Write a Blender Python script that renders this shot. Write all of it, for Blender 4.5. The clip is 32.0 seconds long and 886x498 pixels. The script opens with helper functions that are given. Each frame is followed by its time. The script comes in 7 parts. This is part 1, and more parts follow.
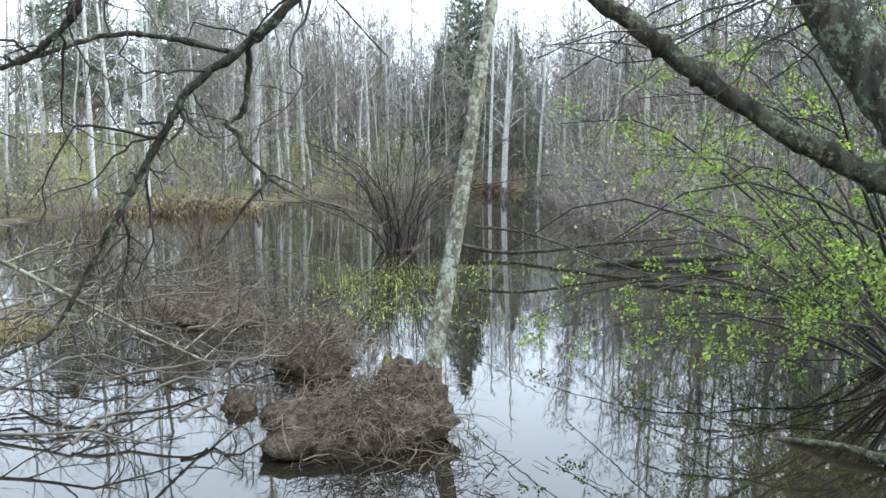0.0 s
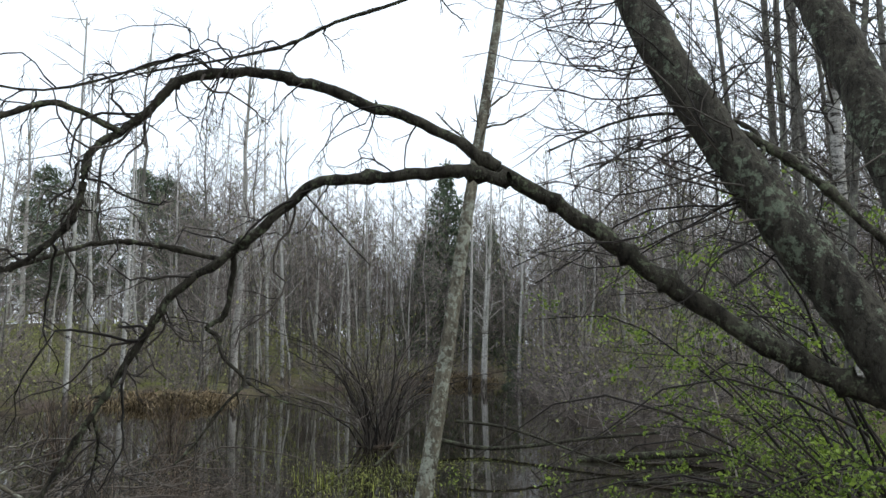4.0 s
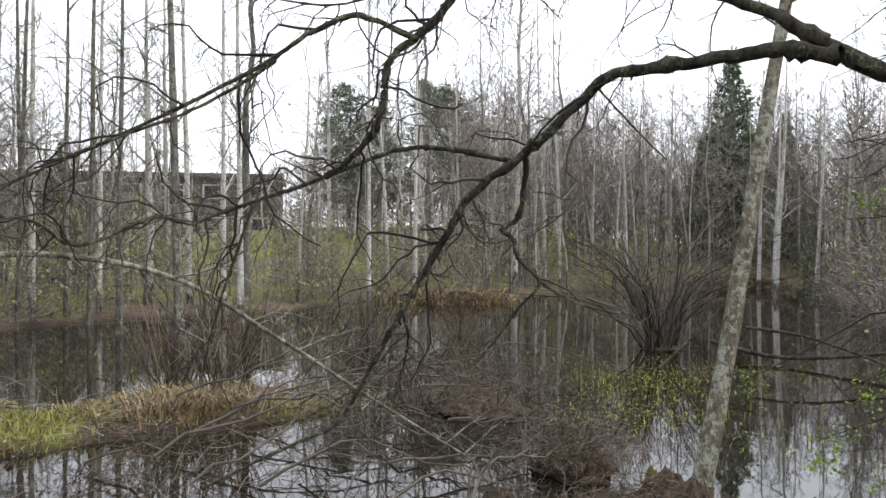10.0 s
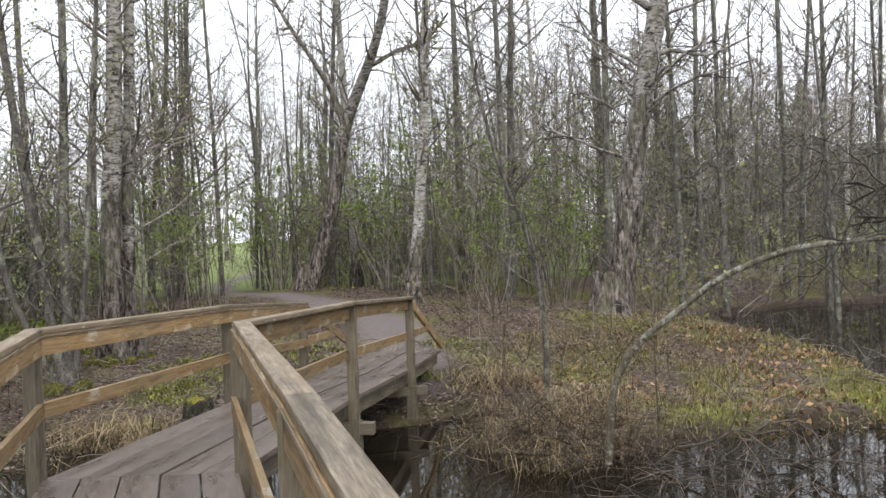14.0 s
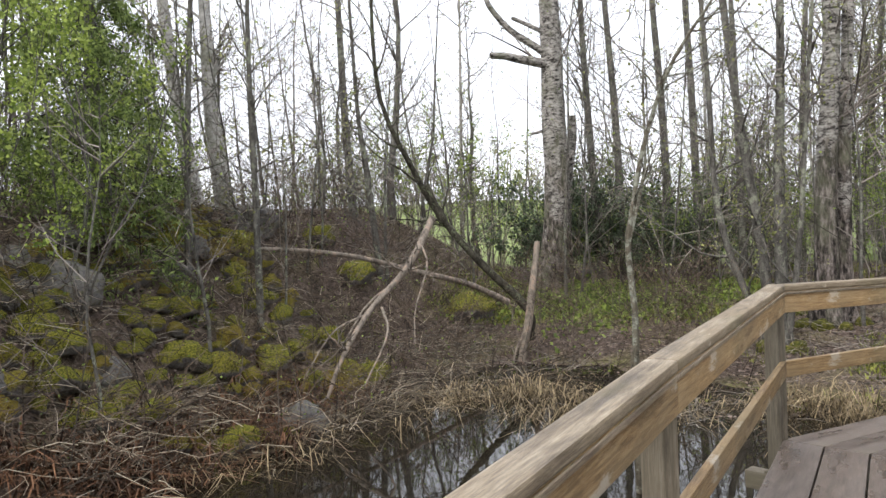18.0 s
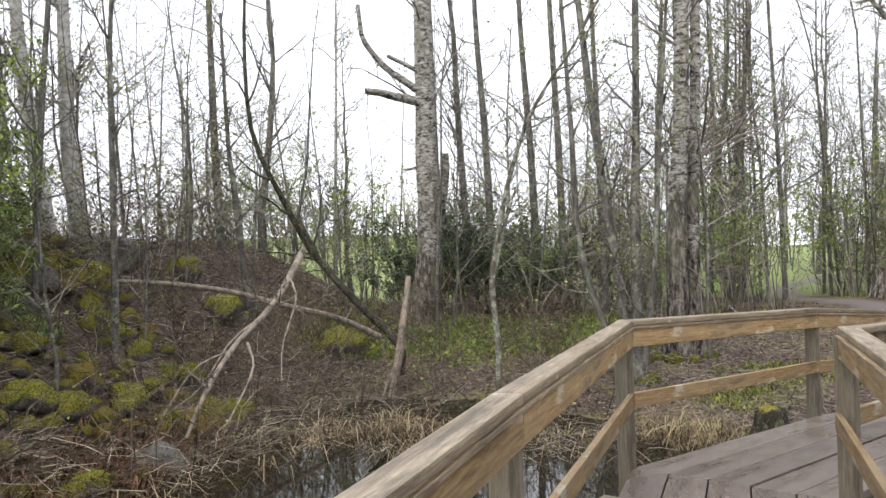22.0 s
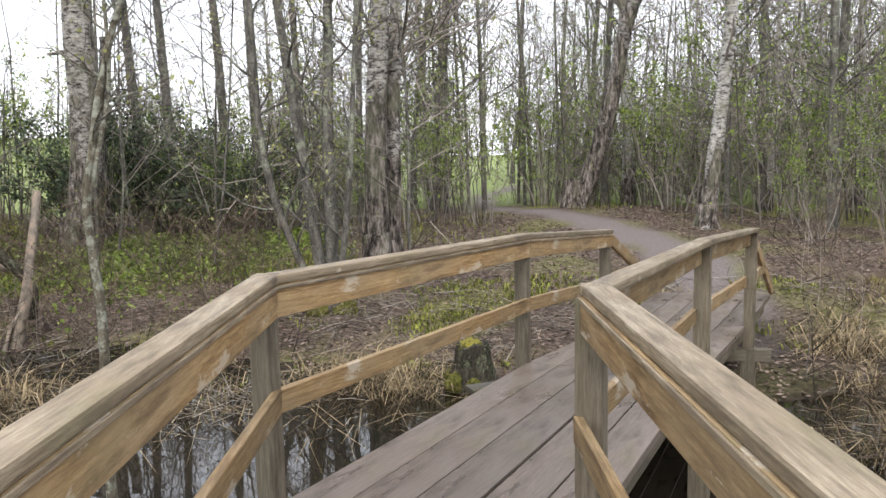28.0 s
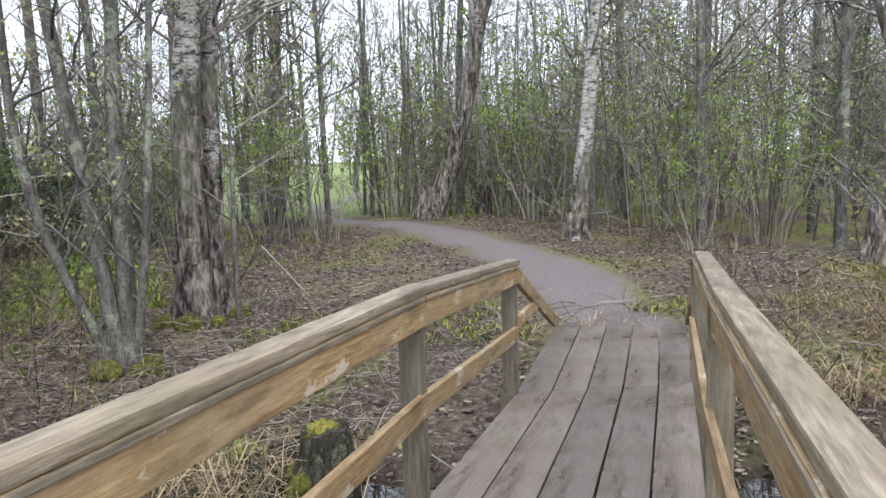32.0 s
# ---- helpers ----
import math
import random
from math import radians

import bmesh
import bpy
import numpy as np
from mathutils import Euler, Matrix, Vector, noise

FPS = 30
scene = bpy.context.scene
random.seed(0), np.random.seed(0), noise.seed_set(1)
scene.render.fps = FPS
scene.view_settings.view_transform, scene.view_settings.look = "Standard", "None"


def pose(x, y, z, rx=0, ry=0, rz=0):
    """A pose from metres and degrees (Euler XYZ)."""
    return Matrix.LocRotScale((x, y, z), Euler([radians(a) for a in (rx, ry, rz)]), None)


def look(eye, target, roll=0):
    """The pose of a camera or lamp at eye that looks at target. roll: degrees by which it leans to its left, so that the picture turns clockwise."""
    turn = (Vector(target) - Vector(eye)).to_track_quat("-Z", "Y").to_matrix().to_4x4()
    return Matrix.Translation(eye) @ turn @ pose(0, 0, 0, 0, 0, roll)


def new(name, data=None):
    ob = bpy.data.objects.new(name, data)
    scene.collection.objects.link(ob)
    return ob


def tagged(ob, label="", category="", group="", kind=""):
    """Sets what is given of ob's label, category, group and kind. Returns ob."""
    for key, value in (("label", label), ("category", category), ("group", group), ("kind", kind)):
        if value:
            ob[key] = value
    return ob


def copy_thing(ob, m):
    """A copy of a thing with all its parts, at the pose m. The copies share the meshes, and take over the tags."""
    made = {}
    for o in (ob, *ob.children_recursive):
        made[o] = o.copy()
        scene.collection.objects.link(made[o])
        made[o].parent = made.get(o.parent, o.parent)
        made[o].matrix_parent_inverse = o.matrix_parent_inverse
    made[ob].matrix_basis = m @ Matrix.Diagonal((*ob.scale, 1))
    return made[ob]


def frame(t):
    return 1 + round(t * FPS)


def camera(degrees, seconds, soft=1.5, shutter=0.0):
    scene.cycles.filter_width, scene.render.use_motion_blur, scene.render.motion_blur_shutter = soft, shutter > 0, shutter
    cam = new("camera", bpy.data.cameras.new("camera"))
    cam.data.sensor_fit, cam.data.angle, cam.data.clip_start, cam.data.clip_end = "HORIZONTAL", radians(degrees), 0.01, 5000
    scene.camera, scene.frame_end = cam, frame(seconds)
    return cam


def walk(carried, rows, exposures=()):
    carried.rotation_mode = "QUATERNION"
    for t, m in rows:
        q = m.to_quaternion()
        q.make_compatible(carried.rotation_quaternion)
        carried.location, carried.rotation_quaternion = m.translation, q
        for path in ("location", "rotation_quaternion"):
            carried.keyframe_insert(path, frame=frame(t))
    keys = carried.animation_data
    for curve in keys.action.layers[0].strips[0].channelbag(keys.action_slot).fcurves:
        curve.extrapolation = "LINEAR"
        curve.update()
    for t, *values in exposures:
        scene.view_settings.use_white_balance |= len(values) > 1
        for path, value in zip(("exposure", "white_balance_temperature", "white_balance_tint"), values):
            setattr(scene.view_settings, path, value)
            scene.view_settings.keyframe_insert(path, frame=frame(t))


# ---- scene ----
cam = camera(60.0, 32.0)
PATH = [
    (0.0, (0.500, -0.279, 2.175), (5.129, -2.073, 1.583), -0.06),
    (0.5, (0.479, -0.270, 2.187), (5.120, -2.096, 1.819), -0.12),
    (1.0, (0.463, -0.271, 2.197), (5.097, -2.144, 2.065), 0.29),
    (1.5, (0.467, -0.270, 2.204), (5.106, -2.136, 2.242), 0.95),
    (2.0, (0.465, -0.270, 2.214), (5.097, -2.137, 2.450), 1.10),
    (2.5, (0.464, -0.271, 2.225), (5.083, -2.141, 2.630), 0.74),
    (3.0, (0.457, -0.271, 2.232), (5.049, -2.179, 2.756), 0.43),
    (3.5, (0.446, -0.267, 2.229), (5.011, -2.215, 2.839), 0.06),
    (5.5, (0.468, -0.292, 2.255), (5.162, -1.931, 2.783), 0.30),
    (6.0, (0.475, -0.277, 2.238), (5.230, -1.805, 2.477), -0.21),
    (6.5, (0.487, -0.259, 2.228), (5.266, -1.720, 2.383), -0.37),
    (7.0, (0.493, -0.244, 2.219), (5.297, -1.626, 2.323), -0.58),
    (7.5, (0.498, -0.236, 2.217), (5.318, -1.563, 2.283), -0.40),
    (8.0, (0.504, -0.227, 2.218), (5.377, -1.348, 2.257), -0.28),
    (8.5, (0.506, -0.223, 2.220), (5.404, -1.227, 2.246), -0.18),
    (9.0, (0.529, -0.219, 2.225), (5.466, -1.010, 2.244), -0.08),
    (9.5, (0.570, -0.207, 2.230), (5.551, -0.639, 2.238), -0.10),
    (10.0, (0.589, -0.211, 2.235), (5.584, -0.421, 2.236), 0.20),
    (10.5, (0.604, -0.226, 2.244), (5.601, -0.386, 2.249), 0.36),
    (11.0, (0.583, -0.232, 2.254), (5.581, -0.098, 2.252), 0.54),
    (11.5, (0.443, -0.255, 2.262), (5.281, 1.009, 2.240), -0.18),
    (12.0, (0.355, -0.264, 2.282), (4.826, 1.974, 2.218), -0.62),
    (12.5, (0.276, -0.328, 2.316), (4.340, 2.584, 2.241), -1.38),
    (13.0, (0.214, -0.291, 2.337), (3.791, 3.201, 2.253), -1.91),
    (13.5, (0.200, -0.320, 2.337), (3.400, 3.521, 2.239), -2.04),
    (14.0, (0.186, -0.348, 2.337), (2.976, 3.800, 2.245), -2.10),
    (14.5, (0.172, -0.377, 2.337), (2.500, 4.048, 2.257), -2.19),
    (16.5, (0.030, -0.036, 2.286), (0.389, 4.951, 2.223), -3.23),
    (17.0, (0.007, -0.021, 2.281), (-0.149, 4.976, 2.187), -3.46),
    (17.5, (-0.004, -0.006, 2.296), (-0.737, 4.938, 2.152), -2.81),
    (18.0, (-0.027, 0.013, 2.297), (-1.311, 4.843, 2.146), -2.63),
    (18.5, (-0.050, 0.022, 2.293), (-1.693, 4.742, 2.151), -2.43),
    (19.0, (-0.051, 0.023, 2.296), (-1.844, 4.688, 2.153), -2.29),
    (19.5, (-0.049, 0.026, 2.296), (-1.844, 4.691, 2.153), -2.28),
    (20.0, (-0.046, 0.029, 2.294), (-1.810, 4.705, 2.139), -2.09),
    (20.5, (-0.049, 0.031, 2.291), (-1.853, 4.691, 2.131), -1.96),
    (21.0, (-0.039, 0.031, 2.299), (-1.681, 4.752, 2.164), -1.91),
    (21.5, (0.000, 0.035, 2.296), (-1.234, 4.880, 2.242), -1.83),
    (22.0, (0.045, 0.006, 2.298), (-0.438, 4.982, 2.340), -1.79),
    (22.5, (0.075, -0.032, 2.301), (0.292, 4.963, 2.365), -1.85),
    (23.0, (0.074, -0.054, 2.302), (0.919, 4.873, 2.363), -1.67),
    (23.5, (0.063, -0.044, 2.287), (1.295, 4.802, 2.303), -1.91),
    (24.0, (0.096, 0.070, 2.266), (1.444, 4.883, 2.119), -1.88),
    (24.5, (0.170, 0.251, 2.269), (1.432, 5.083, 2.020), -1.75),
    (25.0, (0.230, 0.470, 2.255), (1.382, 5.317, 1.833), -1.69),
    (25.5, (0.271, 0.705, 2.269), (1.515, 5.529, 1.843), -1.33),
    (27.5, (0.523, 1.657, 2.301), (1.798, 6.463, 1.772), -1.18),
    (28.0, (0.585, 1.896, 2.297), (1.908, 6.681, 1.695), -1.27),
    (28.5, (0.646, 2.154, 2.320), (1.919, 6.967, 1.859), -1.31),
    (29.0, (0.696, 2.431, 2.297), (1.986, 7.237, 1.811), -0.67),
    (29.5, (0.751, 2.666, 2.295), (2.274, 7.398, 1.753), -0.85),
    (30.0, (0.860, 2.921, 2.292), (2.548, 7.589, 1.695), -0.96),
    (30.5, (0.947, 3.170, 2.288), (2.818, 7.774, 1.735), -1.23),
    (31.0, (1.017, 3.504, 2.286), (3.012, 8.056, 1.741), -0.45),
    (31.5, (1.110, 3.727, 2.277), (3.267, 8.200, 1.695), -1.36),
    (32.0, (1.235, 4.054, 2.259), (3.513, 8.467, 1.678), -1.69),
]
EXPOSURE = [(0, 1.65, 5750, 2), (1, 1.56, 5800, 2), (2, 1.15, 5900, 4), (3, 0.42, 5950, 5), (3.5, 0.3, 6100, 5), (6, 0.1, 6200, 5), (7, 0.42, 6400, 9), (8, 0.7, 6450, 10), (9, 0.76, 6500, 10), (11, 0.7, 6500, 10), (12, 0.62, 6450, 10), (13, 0.38, 6400, 11), (14, 0.66, 6500, 11), (17, 0.55, 6500, 11), (18, 0.8, 6500, 11), (20, 1.0, 6550, 11), (21, 1.1, 6550, 11), (22, 0.86, 6500, 11), (23, 0.48, 6500, 11), (24, 0.46, 6500, 12), (25, 0.76, 6550, 12), (26, 0.8, 6600, 12), (28, 0.98, 6500, 11), (30, 1.08, 6150, 10), (32, 1.06, 6000, 10)]
walk(cam, [(t, look(eye, target, roll)) for t, eye, target, roll in PATH], EXPOSURE)

# ---- light ----
world = bpy.data.worlds.new("overcast_sky")
scene.world = world
world.use_nodes = True
wn, wl = world.node_tree.nodes, world.node_tree.links
wn.clear()
sky = wn.new("ShaderNodeTexSky")
sky.sky_type = "NISHITA"
sky.sun_disc = False
sky.sun_elevation, sky.sun_rotation = radians(42), radians(200)
sky.dust_density, sky.air_density = 4.0, 1.0
cloud = wn.new("ShaderNodeMix")
cloud.data_type = "RGBA"
cloud.inputs[0].default_value = 0.82
cloud.inputs[7].default_value = (9.4, 9.7, 10.4, 1)
bg = wn.new("ShaderNodeBackground")
bg.inputs[1].default_value = 0.13
wout = wn.new("ShaderNodeOutputWorld")
wl.new(sky.outputs[0], cloud.inputs[6])
wl.new(cloud.outputs[2], bg.inputs[0])
wl.new(bg.outputs[0], wout.inputs[0])
sun_data = bpy.data.lights.new("sun", "SUN")
sun_data.energy, sun_data.angle, sun_data.color = 0.9, radians(25), (1.0, 0.97, 0.92)
sun = new("sun", sun_data)
sun.matrix_world = look((0, 0, 60), (15, 42, 0))

rng = np.random.default_rng(11)


# ---- materials ----
def mat(name, rough=0.8, spec=0.3):
    m = bpy.data.materials.new(name)
    m.use_nodes = True
    b = m.node_tree.nodes["Principled BSDF"]
    b.inputs["Roughness"].default_value = rough
    b.inputs["Specular IOR Level"].default_value = spec
    return m, m.node_tree.nodes, m.node_tree.links, b


def noise_of(n, l, scale, detail=4.0, stretch=(1, 1, 1), obj=True, rough=0.6):
    c = n.new("ShaderNodeTexCoord")
    mp = n.new("ShaderNodeMapping")
    mp.inputs["Scale"].default_value = stretch
    t = n.new("ShaderNodeTexNoise")
    t.inputs["Scale"].default_value, t.inputs["Detail"].default_value, t.inputs["Roughness"].default_value = scale, detail, rough
    l.new(c.outputs["Object" if obj else "Generated"], mp.inputs[0])
    l.new(mp.outputs[0], t.inputs["Vector"])
    return t.outputs["Fac"]


def ramp(n, l, fac, stops):
    r = n.new("ShaderNodeValToRGB")
    while len(r.color_ramp.elements) < len(stops):
        r.color_ramp.elements.new(0.5)
    for e, (p, c) in zip(r.color_ramp.elements, stops):
        e.position, e.color = p, (*c, 1)
    l.new(fac, r.inputs[0])
    return r.outputs[0]


def blend(n, l, fac, a, b, mode="MIX"):
    x = n.new("ShaderNodeMix")
    x.data_type, x.blend_type = "RGBA", mode
    for sock, v in ((x.inputs[0], fac), (x.inputs[6], a), (x.inputs[7], b)):
        if isinstance(v, (int, float)):
            sock.default_value = v
        elif isinstance(v, tuple):
            sock.default_value = (*v, 1)
        else:
            l.new(v, sock)
    return x.outputs[2]


def bump(n, l, b, fac, strength, dist):
    x = n.new("ShaderNodeBump")
    x.inputs["Strength"].default_value, x.inputs["Distance"].default_value = strength, dist
    l.new(fac, x.inputs["Height"])
    l.new(x.outputs[0], b.inputs["Normal"])


def simple(name, a, b_, scale=6, rough=0.85, stretch=(1, 1, 1), bumps=0.0, dist=0.01, vary=0.0, isl=False, spec=0.25, c3=None, thin=0.0):
    """Two or three colours by noise, with relief; vary: brightness from piece to piece."""
    m, n, l, b = mat(name, rough, spec)
    f = noise_of(n, l, scale, 6.0, stretch)
    stops = [(0.35, a), (0.65, b_)] if c3 is None else [(0.3, a), (0.52, b_), (0.7, c3)]
    if isl:
        mixed = n.new("ShaderNodeMix")
        mixed.inputs[0].default_value = 0.55
        l.new(f, mixed.inputs[2])
        l.new(n.new("ShaderNodeNewGeometry").outputs["Random Per Island"], mixed.inputs[3])
        col = ramp(n, l, mixed.outputs[0], [(0.27, a), (0.73, b_)] if c3 is None else [(0.27, a), (0.52, b_), (0.7, c3)])
    else:
        col = ramp(n, l, f, stops)
    if vary:
        src = n.new("ShaderNodeNewGeometry").outputs["Random Per Island"] if isl else n.new("ShaderNodeObjectInfo").outputs["Random"]
        k = ramp(n, l, src, [(0.0, (1 - vary,) * 3), (1.0, (1 + vary * 0.6,) * 3)])
        col = blend(n, l, 1.0, col, k, "MULTIPLY")
    l.new(col, b.inputs["Base Color"])
    if bumps:
        bump(n, l, b, f, bumps, dist)
    if thin:
        tr = n.new("ShaderNodeBsdfTranslucent")
        mx = n.new("ShaderNodeMixShader")
        mx.inputs[0].default_value = thin
        l.new(col, tr.inputs[0])
        l.new(b.outputs[0], mx.inputs[1])
        l.new(tr.outputs[0], mx.inputs[2])
        l.new(mx.outputs[0], n["Material Output"].inputs[0])
    return m


def birch_bark(name, pale, old, dark=0.0):
    """Pale bark with dark cross streaks and peeling bands; rough, cracked and pinkish brown towards the foot."""
    m, n, l, b = mat(name, 0.85, 0.2)
    f = noise_of(n, l, 2.6, 7.0, (2.6, 2.6, 6.0), rough=0.78)
    f2 = noise_of(n, l, 5.0, 4.0, (1.8, 1.8, 8.0))
    g = noise_of(n, l, 1.7, 6.0, (1.6, 1.6, 0.9), rough=0.65)
    h = noise_of(n, l, 8.0, 7.0, (1.6, 1.6, 0.5), rough=0.7)
    white = ramp(n, l, f, [(0.36 + dark, (0.03, 0.026, 0.023)), (0.42 + dark, tuple(v * 0.6 for v in pale)), (0.6, pale)])
    white = blend(n, l, ramp(n, l, f2, [(0.34 + dark * 0.4, (0.9,) * 3), (0.4 + dark * 0.4, (0, 0, 0))]), white, (0.06, 0.05, 0.045))
    c = n.new("ShaderNodeTexCoord")
    sep = n.new("ShaderNodeSeparateXYZ")
    l.new(c.outputs["Object"], sep.inputs[0])
    low = n.new("ShaderNodeMapRange")
    low.inputs[1].default_value, low.inputs[2].default_value, low.inputs[3].default_value, low.inputs[4].default_value = 0.4, old, 0.34, -0.06
    l.new(sep.outputs[2], low.inputs[0])
    add = n.new("ShaderNodeMath")
    l.new(low.outputs[0], add.inputs[0])
    l.new(g, add.inputs[1])
    k = ramp(n, l, add.outputs[0], [(0.6, (0, 0, 0)), (0.68, (1, 1, 1))])
    rough_ = ramp(n, l, h, [(0.42, (0.018, 0.015, 0.013)), (0.53, (0.14, 0.118, 0.104)), (0.66, (0.4, 0.35, 0.32))])
    col = blend(n, l, k, white, rough_)
    alg = ramp(n, l, g, [(0.5, (0, 0, 0)), (0.66, (0.65, 0.65, 0.65))])
    l.new(blend(n, l, alg, col, (0.17, 0.175, 0.115)), b.inputs["Base Color"])
    bump(n, l, b, h, 0.9, 0.03)
    return m


def lichen_bark(name, a, b_, lich, amount=0.55, spots=7.0):
    m, n, l, b = mat(name, 0.9, 0.15)
    f = noise_of(n, l, 9.0, 6.0, (1.5, 1.5, 0.5))
    g = noise_of(n, l, spots, 7.0, rough=0.72)
    wide = noise_of(n, l, spots * 0.16, 3.0)
    h = noise_of(n, l, 46.0, 5.0, (1.0, 1.0, 0.6), rough=0.7)
    col = ramp(n, l, f, [(0.35, a), (0.65, b_)])
    col = blend(n, l, ramp(n, l, h, [(0.36, (0.75, 0.75, 0.75)), (0.5, (0, 0, 0))]), col, tuple(v * 0.45 for v in a))
    mix = n.new("ShaderNodeMath")
    mix.operation = "MULTIPLY_ADD"
    mix.inputs[1].default_value = 0.45
    l.new(wide, mix.inputs[0])
    l.new(g, mix.inputs[2])
    k = ramp(n, l, mix.outputs[0], [(amount + 0.22, (0, 0, 0)), (amount + 0.28, (0.85, 0.85, 0.85))])
    tint = ramp(n, l, h, [(0.35, tuple(v * 0.6 for v in lich)), (0.65, tuple(v * 1.25 for v in lich))])
    l.new(blend(n, l, k, col, tint), b.inputs["Base Color"])
    both = n.new("ShaderNodeMath")
    l.new(f, both.inputs[0])
    l.new(h, both.inputs[1])
    bump(n, l, b, both.outputs[0], 0.9, 0.014)
    return m


BIRCH = birch_bark("birch_bark", (0.52, 0.5, 0.46), 1.8)
PATHBIRCH = birch_bark("scarred_birch_bark", (0.52, 0.5, 0.46), 3.4, 0.06)
OLDBIRCH = birch_bark("old_birch_bark", (0.47, 0.445, 0.4), 5.6, 0.07)
SPITBIRCH = birch_bark("mossy_birch_bark", (0.42, 0.39, 0.36), 7.5, 0.07)
DARKBIRCH = birch_bark("dark_birch_bark", (0.34, 0.32, 0.29), 11.0, 0.08)
SHOREBIRCH = birch_bark("white_birch_bark", (0.6, 0.58, 0.54), 0.9)
BARK = lichen_bark("grey_bark", (0.065, 0.06, 0.053), (0.2, 0.19, 0.165), (0.27, 0.285, 0.21))
DARKBARK = lichen_bark("dark_wet_bark", (0.02, 0.017, 0.013), (0.075, 0.068, 0.05), (0.14, 0.155, 0.095), 0.55, 30.0)
TRUNKBARK = lichen_bark("dark_crusted_bark", (0.022, 0.019, 0.015), (0.085, 0.078, 0.06), (0.16, 0.185, 0.13), 0.56, 26.0)
STEMBARK = lichen_bark("pale_lichen_bark", (0.075, 0.065, 0.048), (0.19, 0.17, 0.125), (0.3, 0.31, 0.25), 0.52, 14.0)
WILLOWTWIG = simple("dark_willow_twig", (0.028, 0.023, 0.019), (0.12, 0.102, 0.085), 10, 0.8, vary=0.4, isl=True)
TWIG = simple("twig_bark", (0.09, 0.078, 0.068), (0.29, 0.257, 0.225), 14, 0.8, vary=0.3, isl=True)
FARTWIG = simple("pale_grey_twig_bark", (0.1, 0.085, 0.077), (0.3, 0.262, 0.238), 14, 0.8, vary=0.3, isl=True)
BRUSHTWIG = simple("wet_brush_twig", (0.03, 0.024, 0.019), (0.15, 0.128, 0.104), 10, 0.75, vary=0.4, isl=True)
DARKTWIG = simple("dark_twig_bark", (0.02, 0.016, 0.013), (0.06, 0.05, 0.04), 14, 0.75, vary=0.3, isl=True)
STRAWTWIG = simple("bleached_stalk", (0.12, 0.1, 0.075), (0.42, 0.36, 0.27), 10, 0.85, vary=0.5, isl=True)
GREYTWIG = simple("grey_dead_twig", (0.09, 0.078, 0.066), (0.3, 0.27, 0.23), 10, 0.85, vary=0.6, isl=True)
BROWNTWIG = simple("brown_dead_stem", (0.055, 0.04, 0.03), (0.17, 0.13, 0.095), 10, 0.9, vary=0.5, isl=True)
PALEWOOD = simple("bare_dead_wood", (0.07, 0.055, 0.045), (0.24, 0.205, 0.165), 12, 0.85, (1, 1, 0.5), 0.9, 0.02, c3=(0.38, 0.27, 0.2))
SHRUBLEAF = simple("waterside_leaf", (0.1, 0.17, 0.02), (0.27, 0.36, 0.06), 3, 0.5, vary=0.4, isl=True, spec=0.4, thin=0.5)
LEAF = simple("fresh_leaf", (0.13, 0.2, 0.035), (0.3, 0.38, 0.085), 3, 0.55, vary=0.4, isl=True, spec=0.4, thin=0.45)
BRIGHTLEAF = simple("young_bright_leaf", (0.18, 0.26, 0.045), (0.38, 0.46, 0.11), 3, 0.55, vary=0.35, isl=True, spec=0.4, thin=0.55)
BUDLEAF = simple("bud_leaf", (0.19, 0.21, 0.07), (0.36, 0.37, 0.15), 3, 0.6, vary=0.35, isl=True, thin=0.4)
NEEDLE = simple("spruce_needle", (0.055, 0.078, 0.045), (0.13, 0.17, 0.1), 4, 0.6, vary=0.4, isl=True, thin=0.3)
SOFTNEEDLE = simple("light_spruce_needle", (0.14, 0.2, 0.06), (0.32, 0.4, 0.14), 4, 0.6, vary=0.4, isl=True, thin=0.5)
STRAW = simple("dry_grass", (0.09, 0.065, 0.036), (0.4, 0.315, 0.19), 5, 0.8, vary=0.4, isl=True, thin=0.25)
REDFERN = simple("rusty_fern", (0.06, 0.032, 0.019), (0.19, 0.1, 0.055), 5, 0.85, vary=0.5, isl=True)
GRASS = simple("green_grass", (0.11, 0.135, 0.02), (0.31, 0.33, 0.075), 4, 0.6, vary=0.4, isl=True, thin=0.35)
MARSHGRASS = simple("yellow_marsh_grass", (0.13, 0.105, 0.035), (0.34, 0.31, 0.1), 2, 0.7, vary=0.45, isl=True, thin=0.3)
TANLEAF = simple("tan_dead_leaf", (0.13, 0.07, 0.035), (0.4, 0.25, 0.13), 3, 0.75, vary=0.4, isl=True)
DEADLEAF = simple("fallen_leaf", (0.03, 0.02, 0.016), (0.12, 0.085, 0.066), 3, 0.7, vary=0.3, isl=True, c3=(0.25, 0.19, 0.155))
MOSS = simple("moss", (0.03, 0.033, 0.008), (0.085, 0.09, 0.016), 18, 0.95, bumps=0.9, dist=0.03, c3=(0.17, 0.16, 0.035))
ROCK = simple("grey_rock", (0.05, 0.047, 0.043), (0.17, 0.16, 0.152), 6, 0.9, bumps=0.8, dist=0.04, c3=(0.13, 0.13, 0.06))


